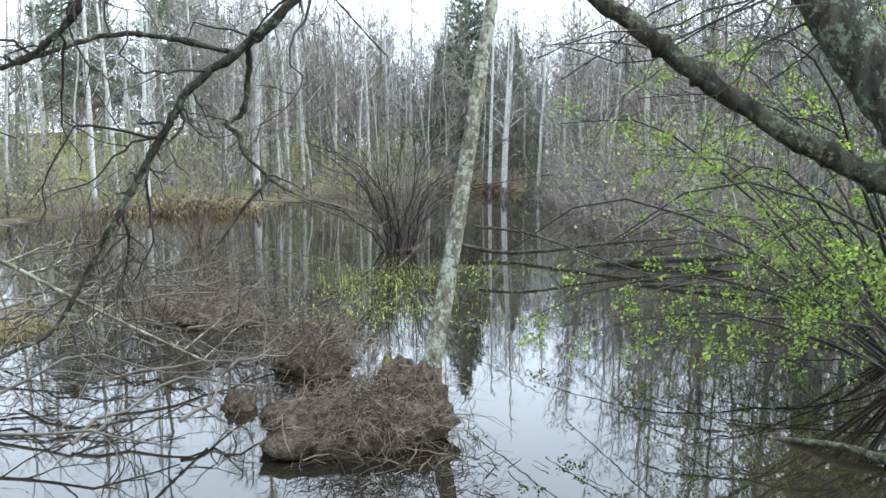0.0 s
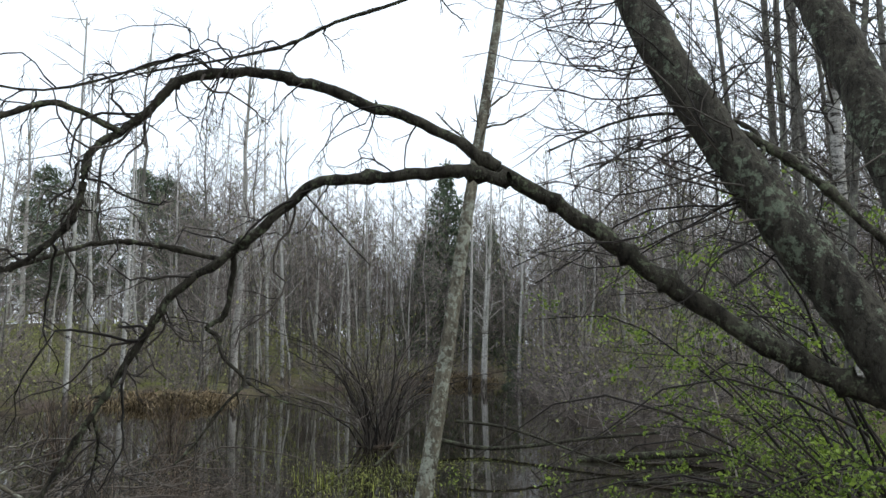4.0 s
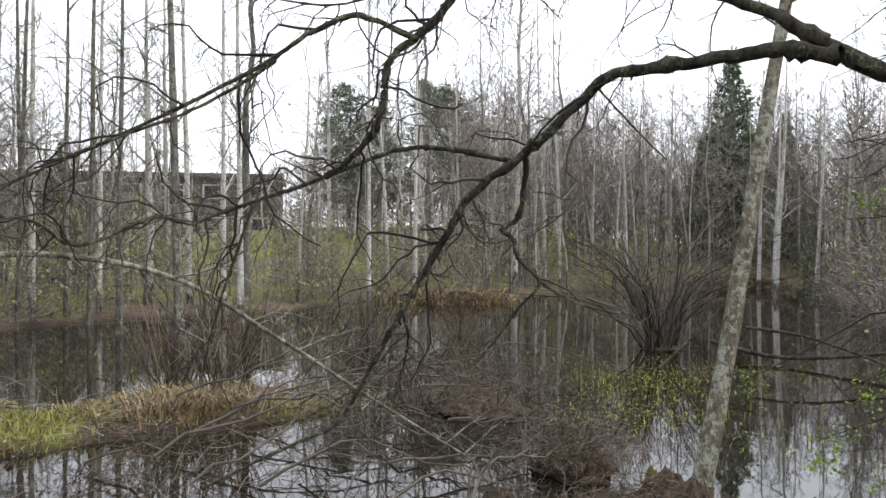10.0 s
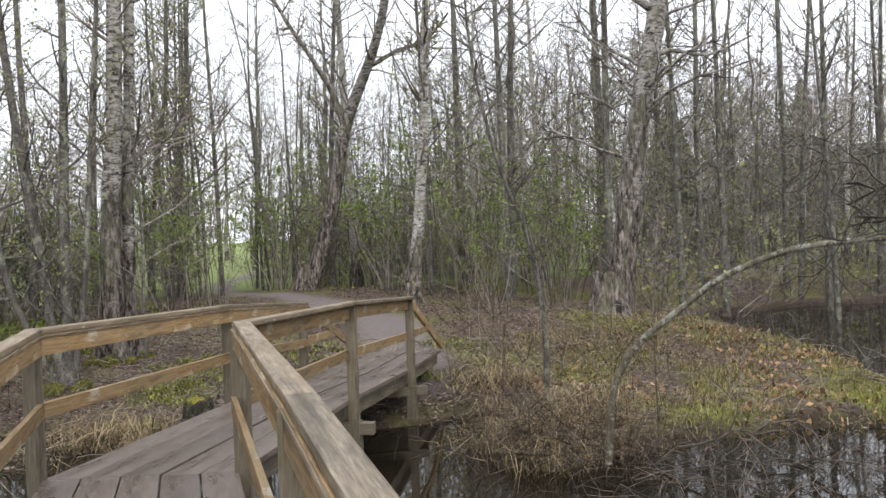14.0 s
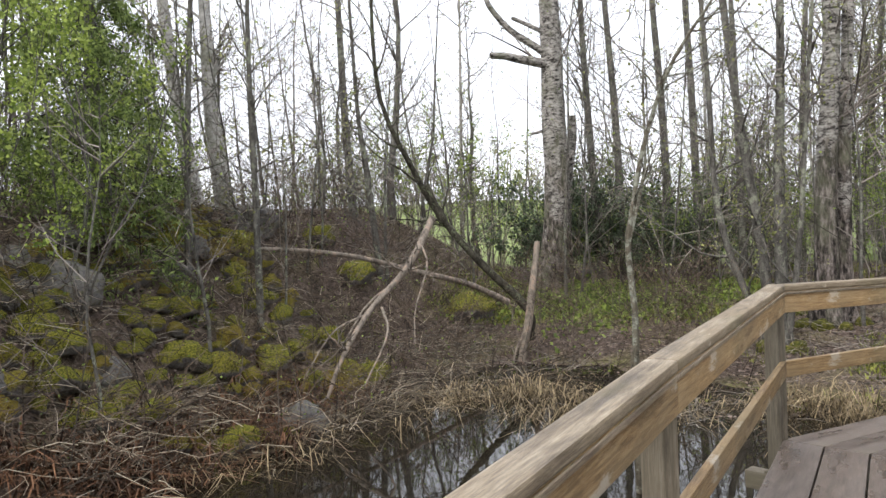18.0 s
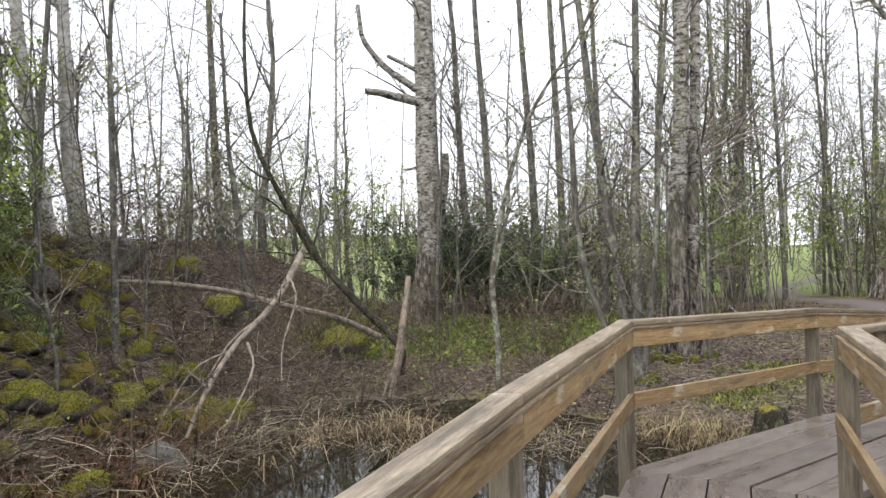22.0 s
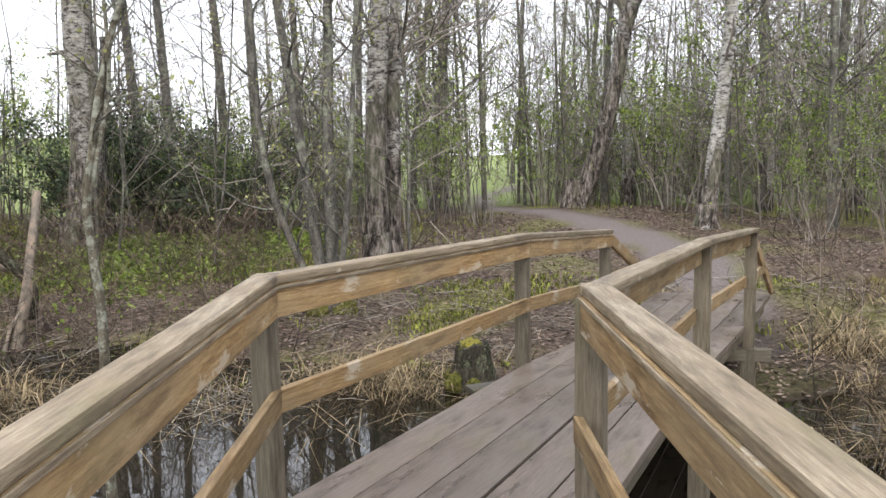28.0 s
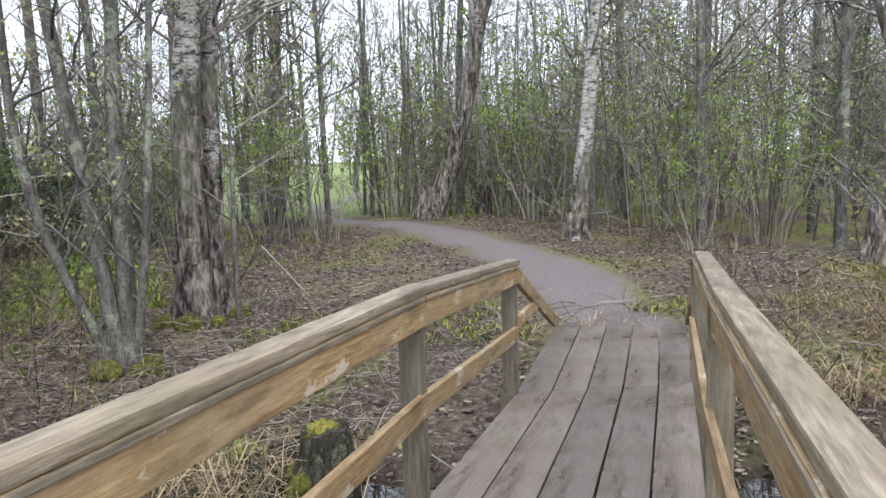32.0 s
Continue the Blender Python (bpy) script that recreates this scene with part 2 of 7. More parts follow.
def mossy_rock():
    m, n, l, b = mat("mossy_rock", 0.95, 0.2)
    f = noise_of(n, l, 16, 6)
    g = noise_of(n, l, 3.0, 7, rough=0.7)
    geo = n.new("ShaderNodeNewGeometry")
    sep = n.new("ShaderNodeSeparateXYZ")
    l.new(geo.outputs["Normal"], sep.inputs[0])
    add = n.new("ShaderNodeMath")
    add.operation = "ADD"
    l.new(sep.outputs[2], add.inputs[0])
    l.new(g, add.inputs[1])
    k = ramp(n, l, add.outputs[0], [(0.32, (0, 0, 0)), (0.6, (1, 1, 1))])
    moss = ramp(n, l, f, [(0.36, (0.022, 0.027, 0.006)), (0.5, (0.15, 0.15, 0.022)), (0.67, (0.36, 0.325, 0.05))])
    moss = blend(n, l, ramp(n, l, n.new("ShaderNodeObjectInfo").outputs["Random"], [(0.55, (0, 0, 0)), (0.9, (0.5, 0.5, 0.5))]), moss, (0.2, 0.12, 0.03))
    rock = ramp(n, l, f, [(0.3, (0.05, 0.045, 0.04)), (0.7, (0.2, 0.185, 0.175))])
    l.new(blend(n, l, k, rock, moss), b.inputs["Base Color"])
    bump(n, l, b, f, 0.9, 0.03)
    return m


MOSSROCK = mossy_rock()


def wood(name, a, b_, c_, stain, rough=0.55, scrape=0.0, knots=0.0):
    """Weathered plank: grain along local x, grey stains, pale worn scrapes, dark knots; damp gloss."""
    m, n, l, b = mat(name, rough, 0.35)
    f = noise_of(n, l, 8.0, 9.0, (0.7, 9, 9), rough=0.75)
    g = noise_of(n, l, 1.6, 5.0, (0.8, 2, 2))
    info = n.new("ShaderNodeObjectInfo").outputs["Random"]
    col = ramp(n, l, f, [(0.34, a), (0.5, b_), (0.66, c_)])
    fine = noise_of(n, l, 5.0, 6.0, (1.2, 38, 38), rough=0.8)
    col = blend(n, l, ramp(n, l, fine, [(0.36, (0.6, 0.6, 0.6)), (0.5, (0, 0, 0))]), col, tuple(v * 0.7 for v in a))
    k = ramp(n, l, g, [(0.42, (0, 0, 0)), (0.62, (0.75, 0.75, 0.75))])
    col = blend(n, l, k, col, stain)
    dirt = noise_of(n, l, 3.1, 6.0, (0.6, 3, 3), rough=0.7)
    col = blend(n, l, ramp(n, l, dirt, [(0.33, (0.75, 0.75, 0.75)), (0.5, (0, 0, 0))]), col, tuple(v * 0.5 for v in a))
    algae = noise_of(n, l, 1.9, 6.0, (0.8, 2.5, 2.5), rough=0.7)
    col = blend(n, l, ramp(n, l, algae, [(0.56, (0, 0, 0)), (0.7, (0.35, 0.35, 0.35))]), col, (0.12, 0.115, 0.05))
    if scrape:
        s_ = noise_of(n, l, 3.4, 8.0, (0.9, 1.8, 2.4), rough=0.72)
        col = blend(n, l, ramp(n, l, s_, [(scrape, (0, 0, 0)), (scrape + 0.035, (0.8, 0.8, 0.8))]), col, (0.46, 0.41, 0.33))
    if knots:
        c = n.new("ShaderNodeTexCoord")
        mp = n.new("ShaderNodeMapping")
        mp.inputs["Scale"].default_value = (1.6, 4, 4)
        vo = n.new("ShaderNodeTexVoronoi")
        vo.inputs["Scale"].default_value = 1.0
        l.new(c.outputs["Object"], mp.inputs[0])
        l.new(mp.outputs[0], vo.inputs["Vector"])
        col = blend(n, l, ramp(n, l, vo.outputs["Distance"], [(knots * 0.6, (0.9, 0.9, 0.9)), (knots, (0, 0, 0))]), col, (0.045, 0.025, 0.014))
    v = ramp(n, l, info, [(0, (0.8, 0.8, 0.8)), (1, (1.15, 1.12, 1.08))])
    l.new(blend(n, l, 1.0, col, v, "MULTIPLY"), b.inputs["Base Color"])
    r = ramp(n, l, g, [(0.35, (rough - 0.2,) * 3), (0.7, (rough + 0.2,) * 3)])
    l.new(r, b.inputs["Roughness"])
    bump(n, l, b, f, 0.5, 0.005)
    return m


RAILWOOD = wood("weathered_rail_wood", (0.1, 0.055, 0.021), (0.3, 0.19, 0.083), (0.48, 0.355, 0.19), (0.3, 0.225, 0.13), 0.6, 0.595, 0.17)
CAPWOOD = wood("grey_cap_wood", (0.08, 0.06, 0.04), (0.235, 0.19, 0.13), (0.42, 0.36, 0.27), (0.2, 0.16, 0.11), 0.55, 0.66, 0.12)
POSTWOOD = wood("grey_post_wood", (0.085, 0.07, 0.05), (0.17, 0.145, 0.105), (0.26, 0.23, 0.18), (0.13, 0.115, 0.08), 0.7, 0.7)
STEPWOOD = wood("dark_wet_wood", (0.03, 0.026, 0.02), (0.075, 0.066, 0.05), (0.13, 0.118, 0.09), (0.07, 0.068, 0.045), 0.6)
DECKWOOD = wood("brown_deck_wood", (0.07, 0.053, 0.043), (0.135, 0.106, 0.088), (0.2, 0.165, 0.14), (0.165, 0.14, 0.122), 0.42, 0.0, 0.05)


def ground_material():
    m, n, l, b = mat("forest_floor", 0.92, 0.2)

    def at(name):
        a = n.new("ShaderNodeAttribute")
        a.attribute_name = name
        return a.outputs["Fac"]

    f = noise_of(n, l, 14, 8, rough=0.7)
    g = noise_of(n, l, 1.1, 5)
    h = noise_of(n, l, 40, 4, rough=0.7)
    litter = ramp(n, l, f, [(0.34, (0.024, 0.018, 0.014)), (0.5, (0.1, 0.073, 0.058)), (0.66, (0.25, 0.195, 0.158))])
    dry = ramp(n, l, h, [(0.36, (0.06, 0.05, 0.025)), (0.64, (0.27, 0.23, 0.12))])
    k = ramp(n, l, g, [(0.5, (0, 0, 0)), (0.66, (0.7, 0.7, 0.7))])
    base = blend(n, l, k, litter, dry)
    grass = ramp(n, l, f, [(0.3, (0.07, 0.085, 0.015)), (0.7, (0.25, 0.265, 0.06))])
    base = blend(n, l, at("green"), base, grass)
    field = ramp(n, l, f, [(0.3, (0.15, 0.195, 0.065)), (0.7, (0.25, 0.295, 0.11))])
    base = blend(n, l, at("field"), base, field)
    gravel = ramp(n, l, h, [(0.3, (0.1, 0.082, 0.076)), (0.7, (0.27, 0.235, 0.225))])
    base = blend(n, l, at("path"), base, gravel)
    mud = ramp(n, l, f, [(0.3, (0.016, 0.012, 0.009)), (0.7, (0.06, 0.045, 0.033))])
    base = blend(n, l, at("mud"), base, mud)
    l.new(base, b.inputs["Base Color"])
    bump(n, l, b, f, 0.9, 0.06)
    return m


def water_material():
    m, n, l, b = mat("dark_pond_water", 0.02, 1.0)
    b.inputs["IOR"].default_value = 1.36
    g = noise_of(n, l, 0.8, 4)
    col = ramp(n, l, g, [(0.35, (0.008, 0.007, 0.005)), (0.7, (0.022, 0.017, 0.011))])
    l.new(col, b.inputs["Base Color"])
    f = noise_of(n, l, 2.5, 2)
    bump(n, l, b, f, 0.05, 0.02)
    return m


GROUND, WATER = ground_material(), water_material()


# ---- building tools ----
def mesh_of(name, verts, faces, material, smooth=True, slots=None):
    me = bpy.data.meshes.new(name)
    verts = np.asarray(verts, float)
    faces = np.asarray(faces, int)
    k = faces.shape[1]
    me.vertices.add(len(verts))
    me.vertices.foreach_set("co", verts.ravel())
    me.loops.add(faces.size)
    me.loops.foreach_set("vertex_index", faces.ravel())
    me.polygons.add(len(faces))
    me.polygons.foreach_set("loop_start", np.arange(0, faces.size, k))
    me.polygons.foreach_set("loop_total", np.full(len(faces), k))
    me.polygons.foreach_set("use_smooth", np.full(len(faces), smooth))
    me.materials.append(material)
    me.update(calc_edges=True)
    return me


def put(name, me, parent=None, label="", m=None):
    ob = new(name, me)
    if parent is not None:
        ob.parent = parent
    if m is not None:
        ob.matrix_basis = m
    if label:
        ob["label"] = label
    return ob


def part(name, bm, material, parent, label=""):
    """One bmesh as one mesh object under a thing."""
    me = bpy.data.meshes.new(name)
    bm.to_mesh(me)
    bm.free()
    me.materials.append(material)
    return put(name, me, parent, label)


def smooth_line(pts, n):
    """Points spread evenly along a soft curve through pts."""
    p = np.asarray(pts, float)
    q = np.vstack([2 * p[0] - p[1], p, 2 * p[-1] - p[-2]])
    out = []
    for t in np.linspace(0, len(p) - 1 - 1e-6, n):
        i = int(t)
        u = t - i
        a, b, c, d = q[i : i + 4]
        out.append(0.5 * (2 * b + (c - a) * u + (2 * a - 5 * b + 4 * c - d) * u * u + (3 * b - a - 3 * c + d) * u**3))
    return np.array(out)


def tubes(lines, sides=4, wobble=0.0):
    """Tapered round branches along lines of (points, radii), as one set of vertices and quads."""
    groups = {}
    for p, r in lines:
        groups.setdefault(len(p), []).append((p, r))
    vs, fs, base = [], [], 0
    ang = np.arange(sides) * 2 * math.pi / sides
    for n, some in groups.items():
        p = np.array([a for a, _ in some], float)
        r = np.array([b for _, b in some], float)
        t = np.gradient(p, axis=1)
        t /= np.linalg.norm(t, axis=2, keepdims=True) + 1e-9
        ref = np.where(np.abs(t[:, :1, 2:3]) > 0.8, np.array([1.0, 0, 0]), np.array([0, 0, 1.0]))
        u = np.cross(t, np.broadcast_to(ref, t.shape))
        u /= np.linalg.norm(u, axis=2, keepdims=True) + 1e-9
        w = np.cross(t, u)
        rr = r[:, :, None]
        if wobble:
            rr = rr * (1 + wobble * rng.uniform(-1, 1, (*r.shape, sides)))
        ring = p[:, :, None, :] + (rr * np.cos(ang))[..., None] * u[:, :, None, :] + (rr * np.sin(ang))[..., None] * w[:, :, None, :]
        k = len(some)
        vs.append(ring.reshape(-1, 3))
        i = np.arange(k)[:, None, None] * n * sides + np.arange(n - 1)[None, :, None] * sides
        j, j2 = np.arange(sides)[None, None, :], (np.arange(sides)[None, None, :] + 1) % sides
        f = np.stack([i + j, i + j2, i + sides + j2, i + sides + j], -1).reshape(-1, 4)
        fs.append(f + base)
        base += k * n * sides
    return np.vstack(vs), np.vstack(fs)


def tube_mesh(name, lines, material, sides=4, wobble=0.0):
    v, f = tubes(lines, sides, wobble)
    return mesh_of(name, v, f, material)


def leaf_mesh(name, points, size, material, droop=0.0, wide=0.33):
    """A folded leaf blade of four corners at every point, turned at random."""
    p = np.asarray(points, float)
    n = len(p)
    a = rng.normal(size=(n, 3))
    a[:, 2] -= droop
    a /= np.linalg.norm(a, axis=1, keepdims=True)
    b = np.cross(a, rng.normal(size=(n, 3)))
    b /= np.linalg.norm(b, axis=1, keepdims=True) + 1e-9
    s = size * rng.uniform(0.6, 1.4, (n, 1))
    v = np.stack([p, p + a * s * 0.5 + b * s * wide, p + a * s, p + a * s * 0.5 - b * s * wide], 1).reshape(-1, 3)
    return mesh_of(name, v, np.arange(4 * n).reshape(-1, 4), material, smooth=False)


def offshoots(lines, per, length, spread, up, n, r0, lo=0.2, rand=0.35, droop=0.0, hi=1.0):
    """Side branches from lines: per of them on each, leaving at an angle of spread, bending up or down."""
    out = []
    for p, r in lines:
        p, r = np.asarray(p), np.asarray(r)
        m = len(p)
        whole = np.linalg.norm(np.diff(p, axis=0), axis=1).sum()
        for _ in range(per):
            t = rng.uniform(lo, hi) * (m - 1)
            i = min(int(t), m - 2)
            u = t - i
            q = p[i] * (1 - u) + p[i + 1] * u
            d = p[i + 1] - p[i]
            d = d / (np.linalg.norm(d) + 1e-9)
            side = np.cross(d, rng.normal(size=3))
            side /= np.linalg.norm(side) + 1e-9
            way = d * math.cos(spread) + side * math.sin(spread)
            ln = (length if length > 0 else -length * whole) * rng.uniform(0.5, 1.2) * (1.15 - 0.6 * t / (m - 1))
            steps = [q]
            for k in range(n - 1):
                way = way + rng.normal(size=3) * rand * 0.5 + np.array([0, 0, up - droop * k / n])
                way /= np.linalg.norm(way)
                steps.append(steps[-1] + way * ln / (n - 1))
            rr = min(r0, (r[i] * (1 - u) + r[i + 1] * u) * 0.75)
            out.append((np.array(steps), np.linspace(rr, rr * 0.35, n)))
    return out


def thing(name, label, category, group="", at=(0, 0, 0), kind=""):
    ob = new(name)
    ob.location = at
    return tagged(ob, label, category, group, kind)


# ---- ground and water ----
SHORE_NORTH = [(-300, -12), (-7.5, -5), (-5.2, 3.2), (-4.5, 5.5), (-4.3, 6.4), (-3.8, 7.2), (-3.4, 8.5), (-2.8, 9.2), (-2.1, 9.6), (-1.2, 8.9), (0.2, 8.7), (1.2, 8.8), (2.0, 9.0), (2.7, 9.0), (3.4, 8.6), (4.6, 7.9), (5.4, 7.6), (6.2, 7.6), (6.7, 7.2), (6.4, 6.6), (5.6, 6.3), (5.1, 6.1), (4.95, 5.7), (5.2, 5.2), (6.0, 5.1), (7.0, 5.2), (7.9, 5.0), (8.9, 4.4), (9.7, 3.4), (9.9, 2.3), (11.0, 1.2), (12.4, 1.0), (12.9, 3.2), (11.0, 4.5), (11.9, 5.9), (13.5, 7.8), (14.6, 10), (17, 12.2), (20, 11.8), (25, 8.9), (27, 4.9), (34, 1), (31.7, -2.9), (40.8, -8.2), (44, -19), (49.5, -30), (56, -60), (300, -90), (300, 300), (-300, 300)]
SHORE_SOUTH = [(-300, -300), (-300, -14), (-8, -8), (-3, -4.4), (0.2, -3.6), (2.3, -3.9), (3.6, -5.9), (4.8, -7.6), (6.8, -9.0), (9.2, -10.0), (12, -10.8), (15, -11.4), (22, -13.6), (30, -17.2), (38, -20.6), (44, -23.5), (70, -40), (300, -130), (300, -300)]
PATH_LINE = [(5.9, 9.3), (6.8, 10.8), (7.8, 13), (8.1, 15.6), (7.9, 18.2), (7.6, 20.5), (7.9, 23.5), (9.3, 28), (13, 34)]


def away(x, y, poly, closed=True):
    """Distance to a line of points, negative outside where it is closed."""
    d = np.full(x.shape, 1e9)
    inside = np.zeros(x.shape, bool)
    n = len(poly)
    for i in range(n if closed else n - 1):
        (ax, ay), (bx, by) = poly[i], poly[(i + 1) % n]
        ex, ey = bx - ax, by - ay
        t = np.clip(((x - ax) * ex + (y - ay) * ey) / (ex * ex + ey * ey), 0, 1)
        d = np.minimum(d, np.hypot(x - ax - t * ex, y - ay - t * ey))
        if closed and ay != by:
            inside ^= ((ay > y) != (by > y)) & (x < (bx - ax) * (y - ay) / (by - ay) + ax)
    return np.where(inside, d, -d) if closed else d


def step(a, b, v):
    t = np.clip((v - a) / (b - a), 0, 1)
    return t * t * (3 - 2 * t)


def bumpy(x, y, s, seed):
    """Soft rolling noise out of a few waves."""
    r = np.random.default_rng(seed)
    out = np.zeros(np.shape(x))
    for k in range(7):
        a, w, ph = r.uniform(0, 6.28), s * r.uniform(0.6, 1.8), r.uniform(0, 6.28)
        out = out + np.sin((x * math.cos(a) + y * math.sin(a)) * w + ph)
    return out / 7


def shore(x, y):
    return np.maximum(away(x, y, SHORE_NORTH), away(x, y, SHORE_SOUTH)) + 0.35 * bumpy(x, y, 1.7, 3)


def height(x, y):
    x, y = np.asarray(x, float), np.asarray(y, float)
    s = shore(x, y)
    h = -0.45 + 0.57 * step(-1.2, 0.35, s) + 0.42 * step(0.6, 5, s)
    h = h - 0.32 * np.exp(-(((x + 1.5) / 4.5) ** 2 + ((y - 12) / 4.5) ** 2))
    h = h - 0.3 * step(4.5, 1.5, away(x, y, [(6.2, 5.8), (9.5, 5), (11.3, 1.2)], False)) * step(0.5, 3, s)
    h = h + 0.35 * np.exp(-(((x - 11.7) / 2.2) ** 2 + ((y - 10.1) / 2.0) ** 2))
    bank = step(-3.9, -7.6, x + 0.1 * np.clip(9 - y, -1, 9) - 0.16 * np.clip(y - 12, 0, 6)) * step(-6, 1, y) * step(27, 16, y)
    h = h + 2.25 * bank
    h = h + np.clip(y - 17, 0, 110) * (0.022 + 0.03 * step(12, -25, x)) * step(60, 20, x) + (1.6 + 2.2 * np.exp(-(((y - 2) / 26) ** 2))) * step(42, 72, x)
    h = h + 0.36 * np.exp(-(((x - 9.0) / 4) ** 2 + ((y - 18.5) / 4) ** 2))
    rough = 0.07 * bumpy(x, y, 2.6, 5) + 0.035 * bumpy(x, y, 7.0, 6) + 0.02 * bumpy(x, y, 15.0, 8)
    near_path = step(1.6, 0.7, away(x, y, PATH_LINE, False))
    return h + rough * step(-0.5, 0.6, s) * (1 - 0.8 * near_path)


def ground_axis(lo, hi, fine, far):
    core = np.arange(lo, hi, fine)
    out, s = [], fine
    v = 0.0
    while v < far:
        s *= 1.09
        v += s
        out.append(v)
    out = np.array(out)
    return np.r_[lo - out[::-1], core, core[-1] + out]


gx, gy = ground_axis(-10, 18, 0.2, 420), ground_axis(-6, 24, 0.2, 420)
X, Y = np.meshgrid(gx, gy)
Z = height(X, Y)
nx, ny = len(gx), len(gy)
idx = np.arange(nx * ny).reshape(ny, nx)
quads = np.stack([idx[:-1, :-1], idx[:-1, 1:], idx[1:, 1:], idx[1:, :-1]], -1).reshape(-1, 4)
ground_mesh = mesh_of("ground", np.stack([X, Y, Z], -1).reshape(-1, 3), quads, GROUND)
S = shore(X, Y)
path_d = away(X, Y, PATH_LINE, False) + 0.25 * bumpy(X, Y, 3, 9)
masks = {
    "field": step(24, 27, Y + 2.0 * bumpy(X, Y, 0.5, 12) + 0.15 * np.abs(X)),
    "path": step(0.85, 0.4, path_d + 0.035 * np.clip(Y - 13, 0, 8)),
    "mud": np.maximum(step(0.5, -0.1, S + 0.4 * bumpy(X, Y, 4, 13)), 0.8 * step(-6, -9, Y) * step(4, 1, S) * step(40, 20, X) + 0.55 * step(7.0, 7.8, Y) * step(10.5, 9.0, Y) * step(7.6, 6.8, X) * step(4.5, 5.2, X)),
    "green": np.clip(
        0.7 * np.exp(-(((X + 0.4) / 2.9) ** 2 + ((Y - 17.3) / 1.8) ** 2))
        + 0.8 * step(3.2, 0.8, away(X, Y, [(6.4, 6.6), (9.0, 5.4), (11.5, 3.0)], False)) * (bumpy(X, Y, 3, 14) > -0.1) * (1 - step(7.0, 7.8, Y) * step(8.0, 7.0, X))
        + 0.8 * step(0.2, 0.5, bumpy(X, Y, 0.9, 15)) * step(19, 22, Y)
        + 0.6 * step(-0.1, 0.35, bumpy(X, Y, 1.3, 17)) * step(7.0, 7.8, X) * step(14, 11, X) * step(7.5, 9, Y) * step(17, 13, Y)
        + 0.6 * step(13, 15, X) * step(9, 11, Y) * step(0.5, 2, S) * step(-0.4, 0.4, bumpy(X, Y, 0.8, 19))
        + 0.65 * step(25, 30, X) * step(0.8, 3, S) * step(-0.5, 0.4, bumpy(X, Y, 0.6, 18))
        + 0.45 * step(0.1, 0.4, bumpy(X, Y, 2.0, 16)) * step(-4, -2, X),
        0, 1),
}
for key, v in masks.items():
    a = ground_mesh.attributes.new(key, "FLOAT", "POINT")
    a.data.foreach_set("value", np.ascontiguousarray(v.ravel(), dtype=np.float32))
tagged(new("ground", ground_mesh), "brown leaf litter, dry grass and mud ground round the pond", "ground", kind="structure")

wx = np.r_[np.linspace(-310, -12, 12), np.linspace(-10, 60, 60), np.linspace(70, 310, 12)]
wX, wY = np.meshgrid(wx, wx - 20)
wi = np.arange(wX.size).reshape(wX.shape)
wq = np.stack([wi[:-1, :-1], wi[:-1, 1:], wi[1:, 1:], wi[1:, :-1]], -1).reshape(-1, 4)
tagged(new("water", mesh_of("water", np.stack([wX, wY, 0 * wX], -1).reshape(-1, 3), wq, WATER)), "still dark pond water mirroring bare trees", "water", kind="structure")


def z_at(x, y):
    return float(height(np.array([x]), np.array([y]))[0])


# ---- wooden footbridge ----
def board(length, w, h, bevel=0.006):
    """A plank along x from 0, with softened edges and slightly uneven sides."""
    bm = bmesh.new()
    bmesh.ops.create_cube(bm, size=1)
    for v in bm.verts:
        v.co = Vector(((v.co.x + 0.5) * length, v.co.y * w, v.co.z * h))
    bmesh.ops.bevel(bm, geom=bm.edges[:], offset=bevel, segments=2, affect="EDGES", profile=0.6)
    return bm


def along(a, b, up=(0, 0, 1)):
    """The pose of a plank that runs from a to b, its flat side up."""
    a, b = Vector(a), Vector(b)
    x = (b - a).normalized()
    y = Vector(up).cross(x).normalized()
    z = x.cross(y)
    m = Matrix((x, y, z)).transposed().to_4x4()
    m.translation = a
    return m


bridge = thing("footbridge", "weathered wooden footbridge with plank deck and handrails over the pond", "footbridge")


def plank(name, a, b, w, h, material, up=(0, 0, 1), label="", bevel=0.006):
    ob = part(name, board((Vector(b) - Vector(a)).length, w, h, bevel), material, bridge, label)
    ob.matrix_basis = along(a, b, up)
    return ob


A0L, A0R = Vector((-1.62, -3.4, 1.00)), Vector((-0.44, -3.7, 1.02))
A1L, A1R = Vector((0.71, 4.88, 0.94)), Vector((1.71, 4.22, 0.94))
DIRB = Vector((0.69, 0.72, 0)).normalized()
B2L, B2R = Vector((2.56, 6.86, 0.83)), Vector((3.42, 6.10, 0.83))
B3L, B3R = Vector((3.97, 8.34, 0.665)), Vector((5.14, 7.88, 0.665))
B4L, B4R = Vector((5.66, 10.25, 0.56)), Vector((6.75, 9.55, 0.56))


